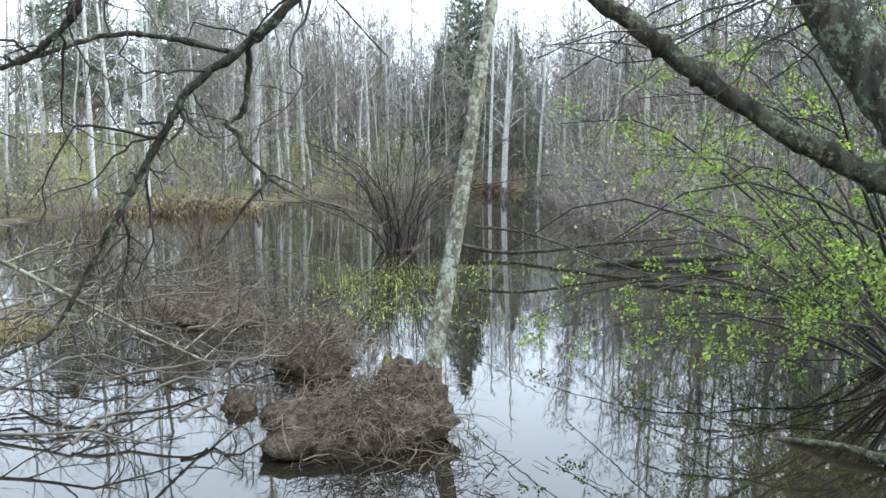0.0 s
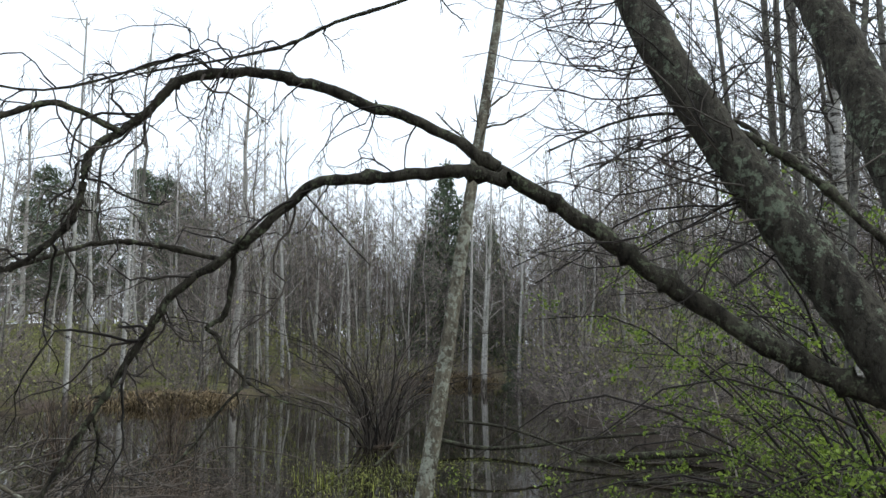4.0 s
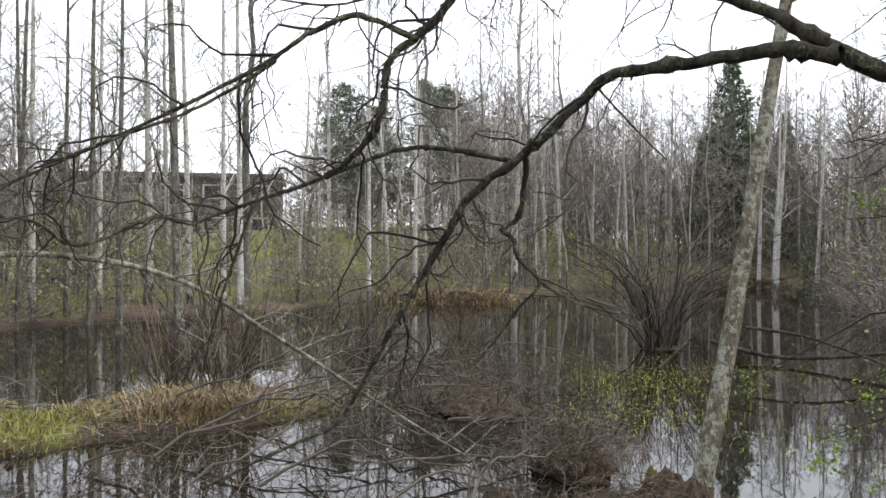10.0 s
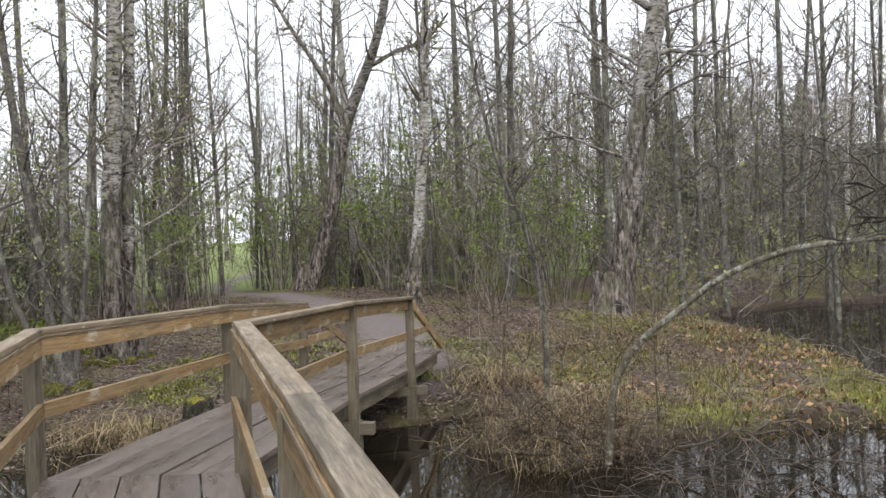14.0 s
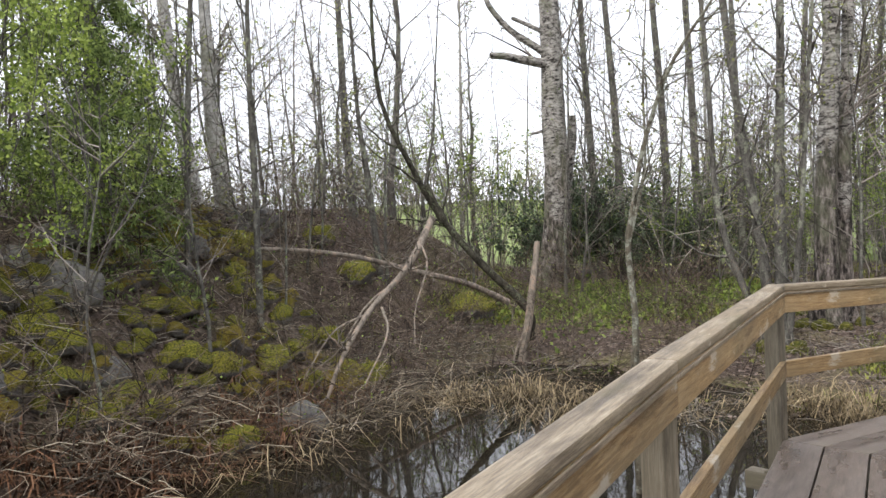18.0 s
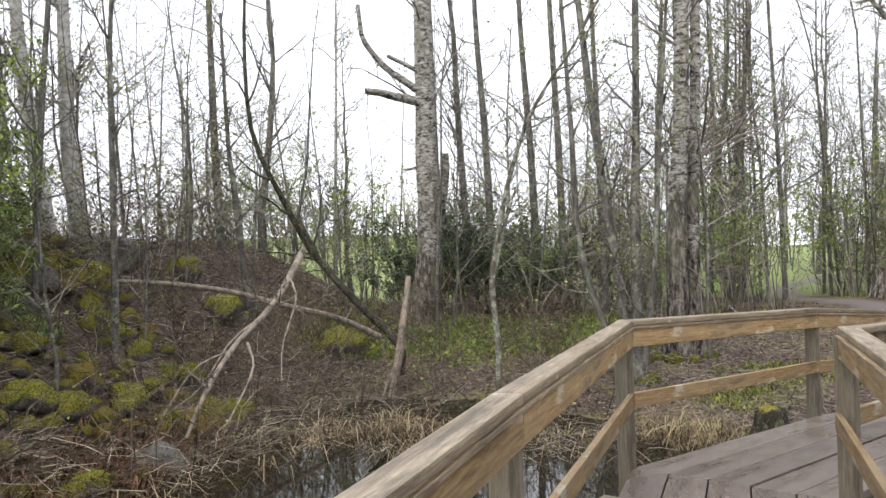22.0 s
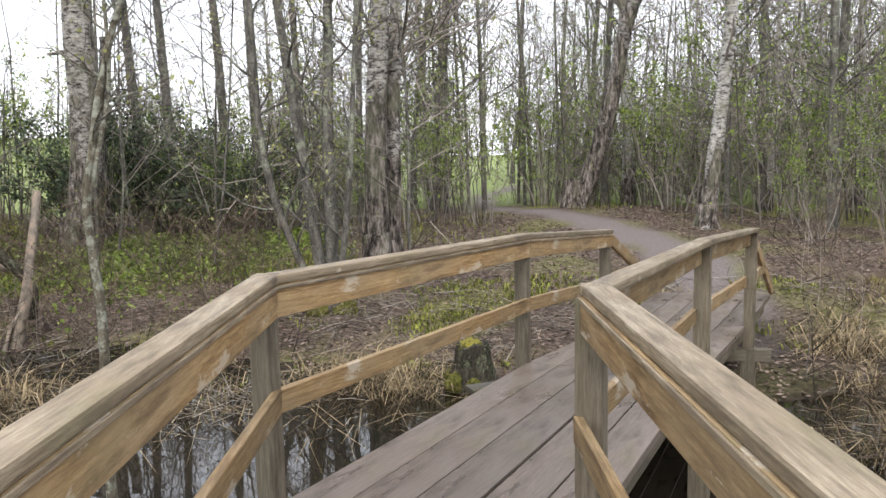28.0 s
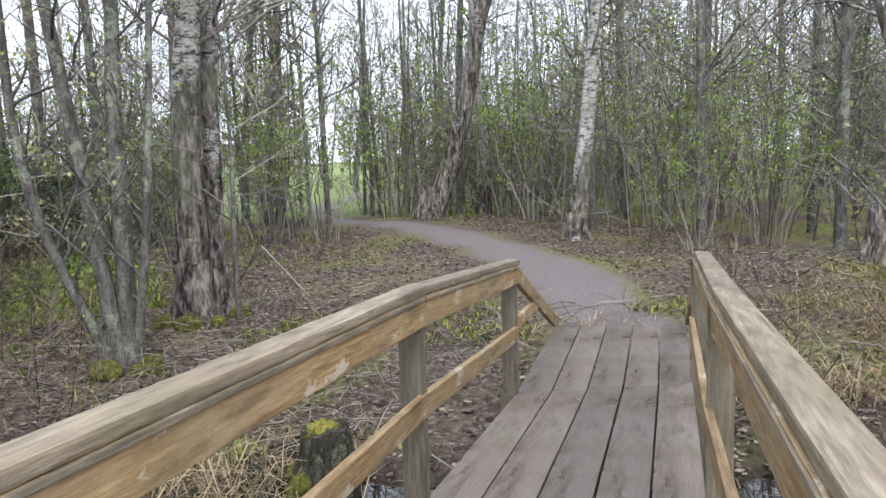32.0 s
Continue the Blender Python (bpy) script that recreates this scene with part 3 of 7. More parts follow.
def deck(al, ar, bl, br, count):
    """Planks laid lengthwise side by side between two ends, cut to the line of each end."""
    for i in range(count):
        g = 0.0055
        wa, wb = (ar - al).length, (br - bl).length
        lift = Vector((0, 0, 0.004 * ((i * 7) % 3)))
        q = [al.lerp(ar, i / count + g / wa), al.lerp(ar, (i + 1) / count - g / wa), bl.lerp(br, (i + 1) / count - g / wb), bl.lerp(br, i / count + g / wb)]
        d = ((q[2] + q[3]) - (q[0] + q[1])).normalized() * 0.004
        q = [q[0] + d + lift, q[1] + d + lift, q[2] - d + lift, q[3] - d + lift]
        m = along((q[0] + q[1]) / 2, (q[2] + q[3]) / 2)
        inv = m.inverted()
        bm = bmesh.new()
        top = [bm.verts.new(inv @ p) for p in q]
        low = [bm.verts.new(inv @ (p - Vector((0, 0, 0.045)))) for p in q]
        bm.faces.new(top)
        bm.faces.new(low[::-1])
        for k in range(4):
            bm.faces.new((top[k], low[k], low[(k + 1) % 4], top[(k + 1) % 4]))
        bmesh.ops.recalc_face_normals(bm, faces=bm.faces[:])
        bmesh.ops.bevel(bm, geom=bm.edges[:], offset=0.004, segments=2, affect="EDGES", profile=0.6)
        part("deck_plank", bm, DECKWOOD, bridge).matrix_basis = m


deck(A0L, A0R, A1L, A1R, 5)
deck(A1L, A1R, B2L, B2R, 5)
deck(B2L, B2R, B3L, B3R, 5)
deck(B3L, B3R, B4L, B4R, 5)
for a, b in ((A0L, A1L), (A0R, A1R), (A1L, B2L), (A1R, B2R), (B2L, B3L), (B2R, B3R), (B3L, B4L), (B3R, B4R)):
    dz = Vector((0, 0, -0.13))
    inner = ((A1R - A1L).normalized() * 0.1) * (1 if a in (A0L, A1L, B2L, B3L) else -1)
    plank("joist", a + dz + inner, b + dz + inner, 0.06, 0.16, POSTWOOD)
for l_, r_ in ((A0L, A0R), (A0L.lerp(A1L, 0.5), A0R.lerp(A1R, 0.5)), (A1L, A1R), (B2L, B2R), (B3L, B3R)):
    d = (r_ - l_).normalized() * 0.22
    plank("cross_beam", l_ - d + Vector((0, 0, -0.27)), r_ + d + Vector((0, 0, -0.27)), 0.1, 0.11, POSTWOOD)


def post(base, top_z, size=0.1, low=None):
    """An upright on the edge of the deck, with its leg going down into the water."""
    b = Vector(base)
    plank("post", (b.x, b.y, b.z - 0.2), (b.x, b.y, top_z - 0.045), size, size * 0.62, POSTWOOD, up=(0.7, 0.7, 0))
    if low is not None:
        plank("leg", (b.x, b.y, low), (b.x, b.y, b.z - 0.2), size * 1.25, size * 1.1, POSTWOOD, up=(0.7, 0.7, 0))


RAIL = 0.92
left = [A0L, A0L.lerp(A1L, 0.36), A0L.lerp(A1L, 0.7), A1L, B2L, B3L]
right = [A0R, A0R.lerp(A1R, 0.36), A0R.lerp(A1R, 0.7), A1R, B2R, B3R]
SAG = {1: (0.17, 0.09, 0.012, 0, 0, 0), -1: (0.22, 0.12, 0.008, 0, 0, 0)}
for side, sgn in ((left, 1), (right, -1)):
    tops = []
    for k, p in enumerate(side):
        o = (A1L - A1R).normalized() * 0.03 * sgn
        q = p + o
        top = p.z + RAIL - SAG[sgn][k]
        post(q, top, 0.1, -0.5)
        tops.append(Vector((q.x, q.y, top)))
    runs = [(0, 2), (2, 3), (3, 4), (4, 5)]
    for i, j in runs:
        a, b = tops[i], tops[j]
        d = (b - a).normalized()
        n = Vector((0, 0, 1)).cross(d).normalized() * (-1 if sgn > 0 else 1)
        cs = n * 0.0175 * sgn
        plank("handrail_cap", a + cs - d * (0.0 if i == 2 else 0.03) + Vector((0, 0, -0.02)), b + cs + d * (0.0 if j == 2 else 0.05) + Vector((0, 0, -0.02)), 0.1, 0.038, CAPWOOD, label="grey flat handrail board", bevel=0.01)
        fa = n * 0.034 + cs * 0.7 + Vector((0, 0, -0.103))
        plank("handrail_fascia", a + fa, b + fa, 0.036, 0.126, RAILWOOD, label="yellowish upright rail board with pale scrapes", bevel=0.005)
        mo = n * 0.056 + cs * 0.7 + Vector((0, 0, -0.05))
        plank("rail_moulding", a + mo, b + mo, 0.008, 0.016, CAPWOOD, bevel=0.003)
        ma = n * 0.045 + Vector((0, 0, -0.5))
        plank("middle_rail", a + ma, b + ma, 0.034, 0.095, RAILWOOD, bevel=0.005)
    end = B4L if sgn > 0 else B4R
    e = Vector((end.x, end.y, end.z + 0.06))
    plank("end_brace", tops[5] + Vector((0, 0, -0.05)), e, 0.04, 0.11, RAILWOOD, label="slanting end board of the handrail")
    plank("end_rail", tops[5] + Vector((0, 0, -0.48)), tops[5].lerp(e, 0.55) + Vector((0, 0, -0.02)), 0.034, 0.09, RAILWOOD)
plank("side_step", (2.36, 7.62, 0.42), (2.72, 7.66, 0.42), 0.17, 0.045, STEPWOOD, label="dark wet board under the post")
plank("side_step", (2.36, 7.56, 0.33), (2.7, 7.6, 0.33), 0.05, 0.13, STEPWOOD, label="dark wet board under the post")


# ---- trees ----
def leader(h, r, lean=(0.0, 0.0), bend=0.15, n=12, top=0.12):
    """A trunk line from the ground, leaning and a little crooked."""
    t = np.linspace(0, 1, n)
    wob = np.cumsum(rng.normal(size=(n, 2)) * bend * h / n * 0.35, axis=0)
    wob -= wob[0]
    p = np.stack([lean[0] * h * t + wob[:, 0], lean[1] * h * t + wob[:, 1], h * t], 1)
    rad = r * ((1 - t) * (1 - top) + top)
    rad[0] *= 1.35
    p[0, 2] -= 0.25
    return p, rad


def bare_crown(lines, per1, per2, per3, l1=-0.2, up=0.06, spread=0.95, lo=0.3, r1=0.05, tw=0.006, droop=0.0):
    a = offshoots(lines, per1, l1, spread, up, 6, r1, lo, 0.35, droop)
    b = offshoots(a, per2, -0.45, 0.75, up * 0.6, 4, 0.014, 0.2, 0.5, droop)
    c = offshoots(b, per3, -0.6, 0.7, 0.02, 3, tw, 0.2, 0.6, droop * 1.5)
    return a, b, c


def joined(name, pieces):
    """One mesh out of (vertices, quads, material) pieces."""
    off, vs, fs, ids, mats = 0, [], [], [], []
    for v, f, m in pieces:
        if m not in mats:
            mats.append(m)
        vs.append(v)
        fs.append(f + off)
        ids.append(np.full(len(f), mats.index(m)))
        off += len(v)
    me = mesh_of(name, np.vstack(vs), np.vstack(fs), mats[0])
    for m in mats[1:]:
        me.materials.append(m)
    me.polygons.foreach_set("material_index", np.concatenate(ids).astype(np.int32))
    return me


def ribbons(p, r):
    """The finest twigs, as narrow strips: p holds their points, r their half widths."""
    k, n = r.shape
    t = p[:, -1] - p[:, 0]
    w = np.cross(t, rng.normal(size=(k, 3)))
    w /= np.linalg.norm(w, axis=1, keepdims=True) + 1e-9
    v = np.stack([p - w[:, None, :] * r[..., None], p + w[:, None, :] * r[..., None]], 2).reshape(-1, 3)
    i = (np.arange(k)[:, None] * n + np.arange(n - 1)[None, :])[..., None] * 2
    return v, (i + np.array([0, 1, 3, 2])).reshape(-1, 4)


def strips(lines):
    groups = {}
    for p, r in lines:
        groups.setdefault(len(p), []).append((p, r))
    vs, fs, off = [], [], 0
    for some in groups.values():
        v, f = ribbons(np.array([a for a, _ in some]), np.array([b for _, b in some]) * 1.15)
        vs.append(v)
        fs.append(f + off)
        off += len(v)
    return np.vstack(vs), np.vstack(fs)


def tree_model(name, label, category, lines, crown, bark, twig=None, leaves=0, leaf_mat=None, leaf=0.05, group="", sides=8, far=False):
    t = thing(name, label, category, group)
    for ln in lines:
        put("trunk", tube_mesh("trunk", [ln], bark, sides, 0.05), t)
    a, b, c = crown
    if a:
        tw = twig or TWIG
        pieces = [(*tubes(a, 4), tw if bark in (BIRCH, PATHBIRCH, OLDBIRCH, DARKBIRCH) else bark)] + ([(*(strips(b) if far else tubes(b, 3)), tw)] if b else []) + ([(*strips(c), tw)] if c else [])
        tagged(put("crown", joined("crown", pieces), t), "bare fine-twigged crown", kind="stuff")
    if leaves:
        src = np.vstack([p[1:] for p, _ in (c or b)])
        pts = src[rng.integers(0, len(src), leaves)] + rng.normal(size=(leaves, 3)) * 0.05
        tagged(put("foliage", leaf_mesh("foliage", pts, leaf, leaf_mat), t), "small fresh spring leaves", kind="stuff")
    return t


def place(model, spots, first=False):
    """Copies of a model at (x, y, turn, size)."""
    for x, y, turn, s in spots:
        c = copy_thing(model, pose(x, y, z_at(x, y), 0, 0, turn))
        c.scale = (s, s, s * (0.9 + 0.2 * ((x * 7.3 + y * 3.1) % 1)))


def retire(model):
    for o in (*model.children_recursive, model):
        bpy.data.objects.remove(o)


def conifer(name, label, h, spread, needle, whorls, per, dens, droop=0.35, clear=0.08, group="", size=0.0):
    t = thing(name, label, "spruce", group)
    tr = leader(h, h * 0.014, bend=0.03)
    put("trunk", tube_mesh("trunk", [tr], BARK, 7, 0.05), t)
    br, pts = [], []
    for k in range(whorls):
        f = clear + (0.99 - clear) * k / whorls
        ln = spread * (1 - f) ** 0.8 * rng.uniform(0.75, 1.15)
        for _ in range(per):
            a = rng.uniform(0, 6.28)
            u = np.linspace(0, 1, 5)
            base = np.array([np.interp(f * h, tr[0][:, 2], tr[0][:, 0]), np.interp(f * h, tr[0][:, 2], tr[0][:, 1]), f * h])
            z = -droop * ln * (u**1.4) + 0.18 * ln * u**3 * rng.uniform(0, 1.5)
            p = base + np.stack([math.cos(a) * ln * u, math.sin(a) * ln * u, z], 1)
            br.append((p, np.linspace(0.014, 0.003, 5) * (0.3 + 0.7 * ln / spread)))
            m = max(4, int(dens * ln))
            w = rng.uniform(0.02, 1, m) ** 0.6
            q = np.stack([np.interp(w, u, p[:, i]) for i in range(3)], 1)
            side = np.array([-math.sin(a), math.cos(a), 0])
            q += side * (rng.normal(size=(m, 1)) * 0.16 * ln * (1.05 - w[:, None])) + rng.normal(size=(m, 3)) * 0.03
            q[:, 2] -= np.abs(rng.normal(size=m)) * 0.1 * ln
            pts.append(q)
    tagged(put("crown", tube_mesh("crown", br, DARKTWIG, 3), t), kind="stuff")
    pts = np.vstack(pts)
    tagged(put("foliage", leaf_mesh("foliage", pts, 1.5 * (size or 0.15 + 0.008 * h), needle, 0.9, 0.13), t), "dense drooping needles", kind="stuff")
    return t


def pine_model(name, label, h, group):
    """A broad old pine: bare lower trunk, level limbs, needles in tufts, rounded open top."""
    t = thing(name, label, "pine", group)
    tr = leader(h, h * 0.016, bend=0.08)
    put("trunk", tube_mesh("trunk", [tr], BARK, 8, 0.05), t)
    br, pts = [], []
    for k in range(64):
        f = 0.24 + 0.75 * (k / 63) ** 0.9
        ln = 0.27 * h * (1.02 - ((f - 0.5) / 0.56) ** 2 * 0.9) * rng.uniform(0.5, 1.1)
        a = rng.uniform(0, 6.28)
        u = np.linspace(0, 1, 5)
        b0 = np.array([np.interp(f * h, tr[0][:, 2], tr[0][:, 0]), np.interp(f * h, tr[0][:, 2], tr[0][:, 1]), f * h])
        p = b0 + np.stack([math.cos(a) * ln * u, math.sin(a) * ln * u, ln * (0.1 + 0.25 * f) * u**1.5 + 0.03 * rng.normal(size=5)], 1)
        br.append((p, np.linspace(0.05, 0.012, 5)))
        for _ in range(9):
            w = rng.uniform(0.35, 1.05)
            c = p[0] + (p[-1] - p[0]) * w + rng.normal(size=3) * np.array([0.34, 0.34, 0.12]) * (0.6 + 0.5 * ln / 3)
            pts.append(c + rng.normal(size=(16, 3)) * np.array([0.2, 0.2, 0.13]))
    sub = offshoots(br, 4, -0.4, 0.6, 0.05, 3, 0.014, 0.3, 0.4)
    tagged(put("crown", joined("crown", [(*tubes(br, 4), BARK), (*strips(sub), DARKTWIG)]), t), kind="stuff")
    tagged(put("foliage", leaf_mesh("foliage", np.vstack(pts), 0.3, NEEDLE, -0.2, 0.1), t), "tufts of dark needles", kind="stuff")
    return t


def shrub_model(name, label, stems, h, spread, mat_, leaves=0, leaf_mat=None, leaf=0.04, per=5, per2=3, r=0.014, group="", base=0.15, fan=0.0):
    t = thing(name, label, "shrub", group)
    lines = []
    for _ in range(stems):
        a, hh = rng.uniform(0, 6.28), h * rng.uniform(0.55, 1.1)
        ln = spread * rng.uniform(0.15, 1.0)
        u = np.linspace(0, 1, 8)
        c, s = math.cos(a), math.sin(a)
        w = np.cumsum(rng.normal(size=(8, 3)) * 0.025 * hh, axis=0)
        p = np.stack([c * (base * rng.uniform(0, 1) + ln * u ** (1.2 + fan)), s * (base * rng.uniform(0, 1) + ln * u ** (1.2 + fan)), hh * u - 0.1 - fan * 0.25 * ln * u**3], 1)
        p[1:] += w[1:] - w[0]
        lines.append((p, np.linspace(r, r * 0.3, 8) * rng.uniform(0.5, 1.3)))
    a = offshoots(lines, per, -0.28, 0.6, 0.06, 4, r * 0.5, 0.25, 0.4)
    b = offshoots(a, per2, -0.5, 0.6, 0.03, 3, r * 0.3, 0.2, 0.5)
    tagged(put("branchwork", joined("branchwork", [(*tubes(lines, 5), mat_), (*tubes(a, 3), mat_), (*strips(b), mat_)]), t), kind="stuff")
    if leaves:
        src = np.vstack([p[1:] for p, _ in a + b])
        pts = src[rng.integers(0, len(src), leaves)] + rng.normal(size=(leaves, 3)) * 0.04
        tagged(put("foliage", leaf_mesh("foliage", pts, leaf, leaf_mat), t), "small fresh spring leaves", kind="stuff")
    return t


def wood_mass(spots, hs, bark, twig, per, r, twig_r=0.009, sub=3, reach=0.16, low=0.15, sides=5, lean_=0.05, rise=(0.2, 1.3), crowd=1.0):
    """Many slim bare trees in one: stems with twigs of two orders, by whole arrays."""
    k = len(spots)
    xy = np.array(spots)
    z = height(xy[:, 0], xy[:, 1])
    h = rng.uniform(hs[0], hs[1], k)
    u = np.linspace(0, 1, 6)
    lean = rng.normal(size=(k, 2)) * lean_
    wob = np.cumsum(rng.normal(size=(k, 6, 2)) * 0.012, axis=1) * h[:, None, None]
    p = np.zeros((k, 6, 3))
    p[:, :, :2] = xy[:, None, :] + lean[:, None, :] * h[:, None, None] * u[None, :, None] + wob
    p[:, :, 2] = z[:, None] - 0.2 + h[:, None] * u
    rad = rng.uniform(r[0], r[1], k)[:, None] * (1.05 - 0.9 * u)[None, :]
    out = [(*tube_block(p, rad, sides), bark)]
    i = np.repeat(np.arange(k), per)
    t = (low + (0.99 - low) * rng.uniform(0, 1, len(i)) ** crowd) * 5
    j = np.minimum(t.astype(int), 4)
    f = (t - j)[:, None]
    q = p[i, j] * (1 - f) + p[i, j + 1] * f
    a = rng.uniform(0, 6.283, len(i))
    ln = h[i] * reach * (1.15 - t / 5) * rng.uniform(0.5, 1.3, len(i)) + 0.25
    way = np.stack([np.cos(a), np.sin(a), rng.uniform(*rise, len(i))], 1)
    tw = np.stack([q, q + way * (ln * 0.5)[:, None], q + way * ln[:, None] + np.stack([0 * ln, 0 * ln, 0.15 * ln], 1) + rng.normal(size=(len(i), 3)) * 0.08 * ln[:, None]], 1)
    out.append((*ribbons(tw, np.outer(np.ones(len(i)), (twig_r * 1.5, twig_r, twig_r * 0.5))), twig))
    m = np.repeat(np.arange(len(i)), sub)
    f = rng.uniform(0.2, 1, (len(m), 1))
    q = tw[m, 0] * (1 - f) + tw[m, 2] * f
    e = q + (way[m] + rng.normal(size=(len(m), 3)) * 0.7) * (ln[m] * 0.35)[:, None]
    out.append((*ribbons(np.stack([q, e], 1), np.outer(np.ones(len(m)), (twig_r * 0.8, twig_r * 0.4))), twig))
    ends = np.vstack([e, tw[:, 2]])
    return out, ends


def tube_block(p, r, sides):
    """As tubes(), for branches of one length given as arrays."""
    k, n = r.shape
    ang = np.arange(sides) * 2 * math.pi / sides
    t = np.gradient(p, axis=1)
    t /= np.linalg.norm(t, axis=2, keepdims=True) + 1e-9
    ref = np.where(np.abs(t[:, :1, 2:3]) > 0.8, np.array([1.0, 0, 0]), np.array([0, 0, 1.0]))
    u = np.cross(t, np.broadcast_to(ref, t.shape))
    u /= np.linalg.norm(u, axis=2, keepdims=True) + 1e-9
    w = np.cross(t, u)
    ring = p[:, :, None, :] + (r[:, :, None] * np.cos(ang))[..., None] * u[:, :, None, :] + (r[:, :, None] * np.sin(ang))[..., None] * w[:, :, None, :]
    i = np.arange(k)[:, None, None] * n * sides + np.arange(n - 1)[None, :, None] * sides
    j, j2 = np.arange(sides)[None, None, :], (np.arange(sides)[None, None, :] + 1) % sides
    return ring.reshape(-1, 3), np.stack([i + j, i + j2, i + sides + j2, i + sides + j], -1).reshape(-1, 4)


def blades(xy, length, width, bend, flat=0.0, lift=0.0, on_water=False):
    """Curved grass blades, two quads each, standing or lying at the given places."""
    xy = np.asarray(xy, float)
    k = len(xy)
    z = np.maximum(height(xy[:, 0], xy[:, 1]), 0.0 if on_water else -9) + lift
    a = rng.uniform(0, 6.283, k)
    ln = length * rng.uniform(0.5, 1.3, k)
    up = 1 - flat * rng.uniform(0.5, 1, k)
    d = np.stack([np.cos(a), np.sin(a), 0 * a], 1)
    s = np.stack([-np.sin(a), np.cos(a), 0 * a], 1) * (width * rng.uniform(0.6, 1.4, k))[:, None]
    b = bend * rng.uniform(0.3, 1.4, k) + flat
    p0 = np.stack([xy[:, 0], xy[:, 1], z - 0.02], 1)
    p1 = p0 + d * (ln * b * 0.35)[:, None] + np.stack([0 * a, 0 * a, ln * 0.6 * up], 1)
    p2 = p1 + d * (ln * b * 0.6)[:, None] + np.stack([0 * a, 0 * a, ln * (0.4 * up - 0.35 * b)], 1)
    p2[:, 2] = np.maximum(p2[:, 2], z + 0.01)
    v = np.stack([p0 - s, p0 + s, p1 + s * 0.8, p1 - s * 0.8, p2 + s * 0.15, p2 - s * 0.15], 1).reshape(-1, 3)
    i = np.arange(k)[:, None] * 6
    f = np.stack([i + np.array([0, 1, 2, 3]), i + np.array([3, 2, 4, 5])], 1).reshape(-1, 4)
    return v, f


def loose_twigs(centres, spread, count, length, r, tall, flat=0.5, n=3):
    """Bent dead twigs heaped round each centre (x, y, z)."""
    out_p, out_r = [], []
    for (x, y, z), s, c in zip(centres, spread, count):
        u = np.linspace(0, 1, n)
        q = rng.normal(size=(c, 3)) * np.array([s, s, 0]) * 0.5
        q[:, 2] = np.abs(rng.normal(size=c)) * tall * 0.4 * np.exp(-(q[:, 0] ** 2 + q[:, 1] ** 2) / (s * s))
        w = rng.normal(size=(c, 3))
        w[:, 2] = np.abs(w[:, 2]) * (1 - flat) + 0.1
        w /= np.linalg.norm(w, axis=1, keepdims=True)
        ln = length * rng.uniform(0.4, 1.3, c)
        p = q[:, None, :] + w[:, None, :] * (ln[:, None] * u[None, :])[..., None] + np.cumsum(rng.normal(size=(c, n, 3)), axis=1) * 0.07 * ln[:, None, None]
        p[:, :, 2] -= 0.35 * (u**2)[None, :] * ln[:, None] * (1 - 0.5 * flat)
        out_p.append(p + np.array([x, y, z]))
        rr = r * rng.uniform(0.5, 1.5, c)
        out_r.append(rr[:, None] * (1.1 - 0.7 * u)[None, :])
    return tube_block(np.vstack(out_p), np.vstack(out_r), 3)


def stuff(name, label, category, pieces):
    return tagged(new(name, joined(name, pieces)), label, category, kind="stuff")


def line_tree(name, label, category, lines, bark, twig, per=(0, 0, 0), leaves=0, leaf_mat=None, leaf=0.05, sides=9, only=None, **k):
    src = lines if only is None else lines[:only]
    crown = bare_crown(src, *per, **k) if per[0] else ([], [], [])
    return tree_model(name, label, category, lines, crown, bark, twig, leaves, leaf_mat, leaf, "", sides)


def gnarled(ln, amp=0.25, kink=0.35, knots=0.06):
    """A branch line with uneven thickness, small kinks and swollen knots."""
    p, r = ln
    m = len(p) * 3
    u, v = np.linspace(0, 1, len(p)), np.linspace(0, 1, m)
    q = np.stack([np.interp(v, u, p[:, i]) for i in range(3)], 1)
    rr = np.interp(v, u, r)
    k = rng.normal(size=(m, 3))
    k = (k + np.roll(k, 1, axis=0) + np.roll(k, -1, axis=0)) / 3
    q = q + k * (rr * kink)[:, None]
    w = rng.normal(size=m)
    w = (w + np.roll(w, 1)) / 2
    rr = rr * (1 + amp * 0.5 * w + 0.45 * (rng.random(m) < knots))
    return q, rr


def line(pts, r0, r1, n=16):
    return smooth_line(pts, n), np.linspace(r0, r1, n)


# ---- pond side ----
line_tree("young_alder", "slender leaning alder stem with pale lichen on a mossy mound", "tree", [line([(6.86, -2.54, -0.2), (6.95, -2.67, 0.3), (7.08, -2.87, 1.01), (7.26, -3.13, 2.07), (7.44, -3.39, 3.18), (7.59, -3.63, 4.2), (7.78, -3.92, 5.4), (8.1, -4.4, 7.5)], 0.098, 0.045, 20)], STEMBARK, DARKTWIG, (7, 3, 2), lo=0.72, l1=-0.12, r1=0.015)

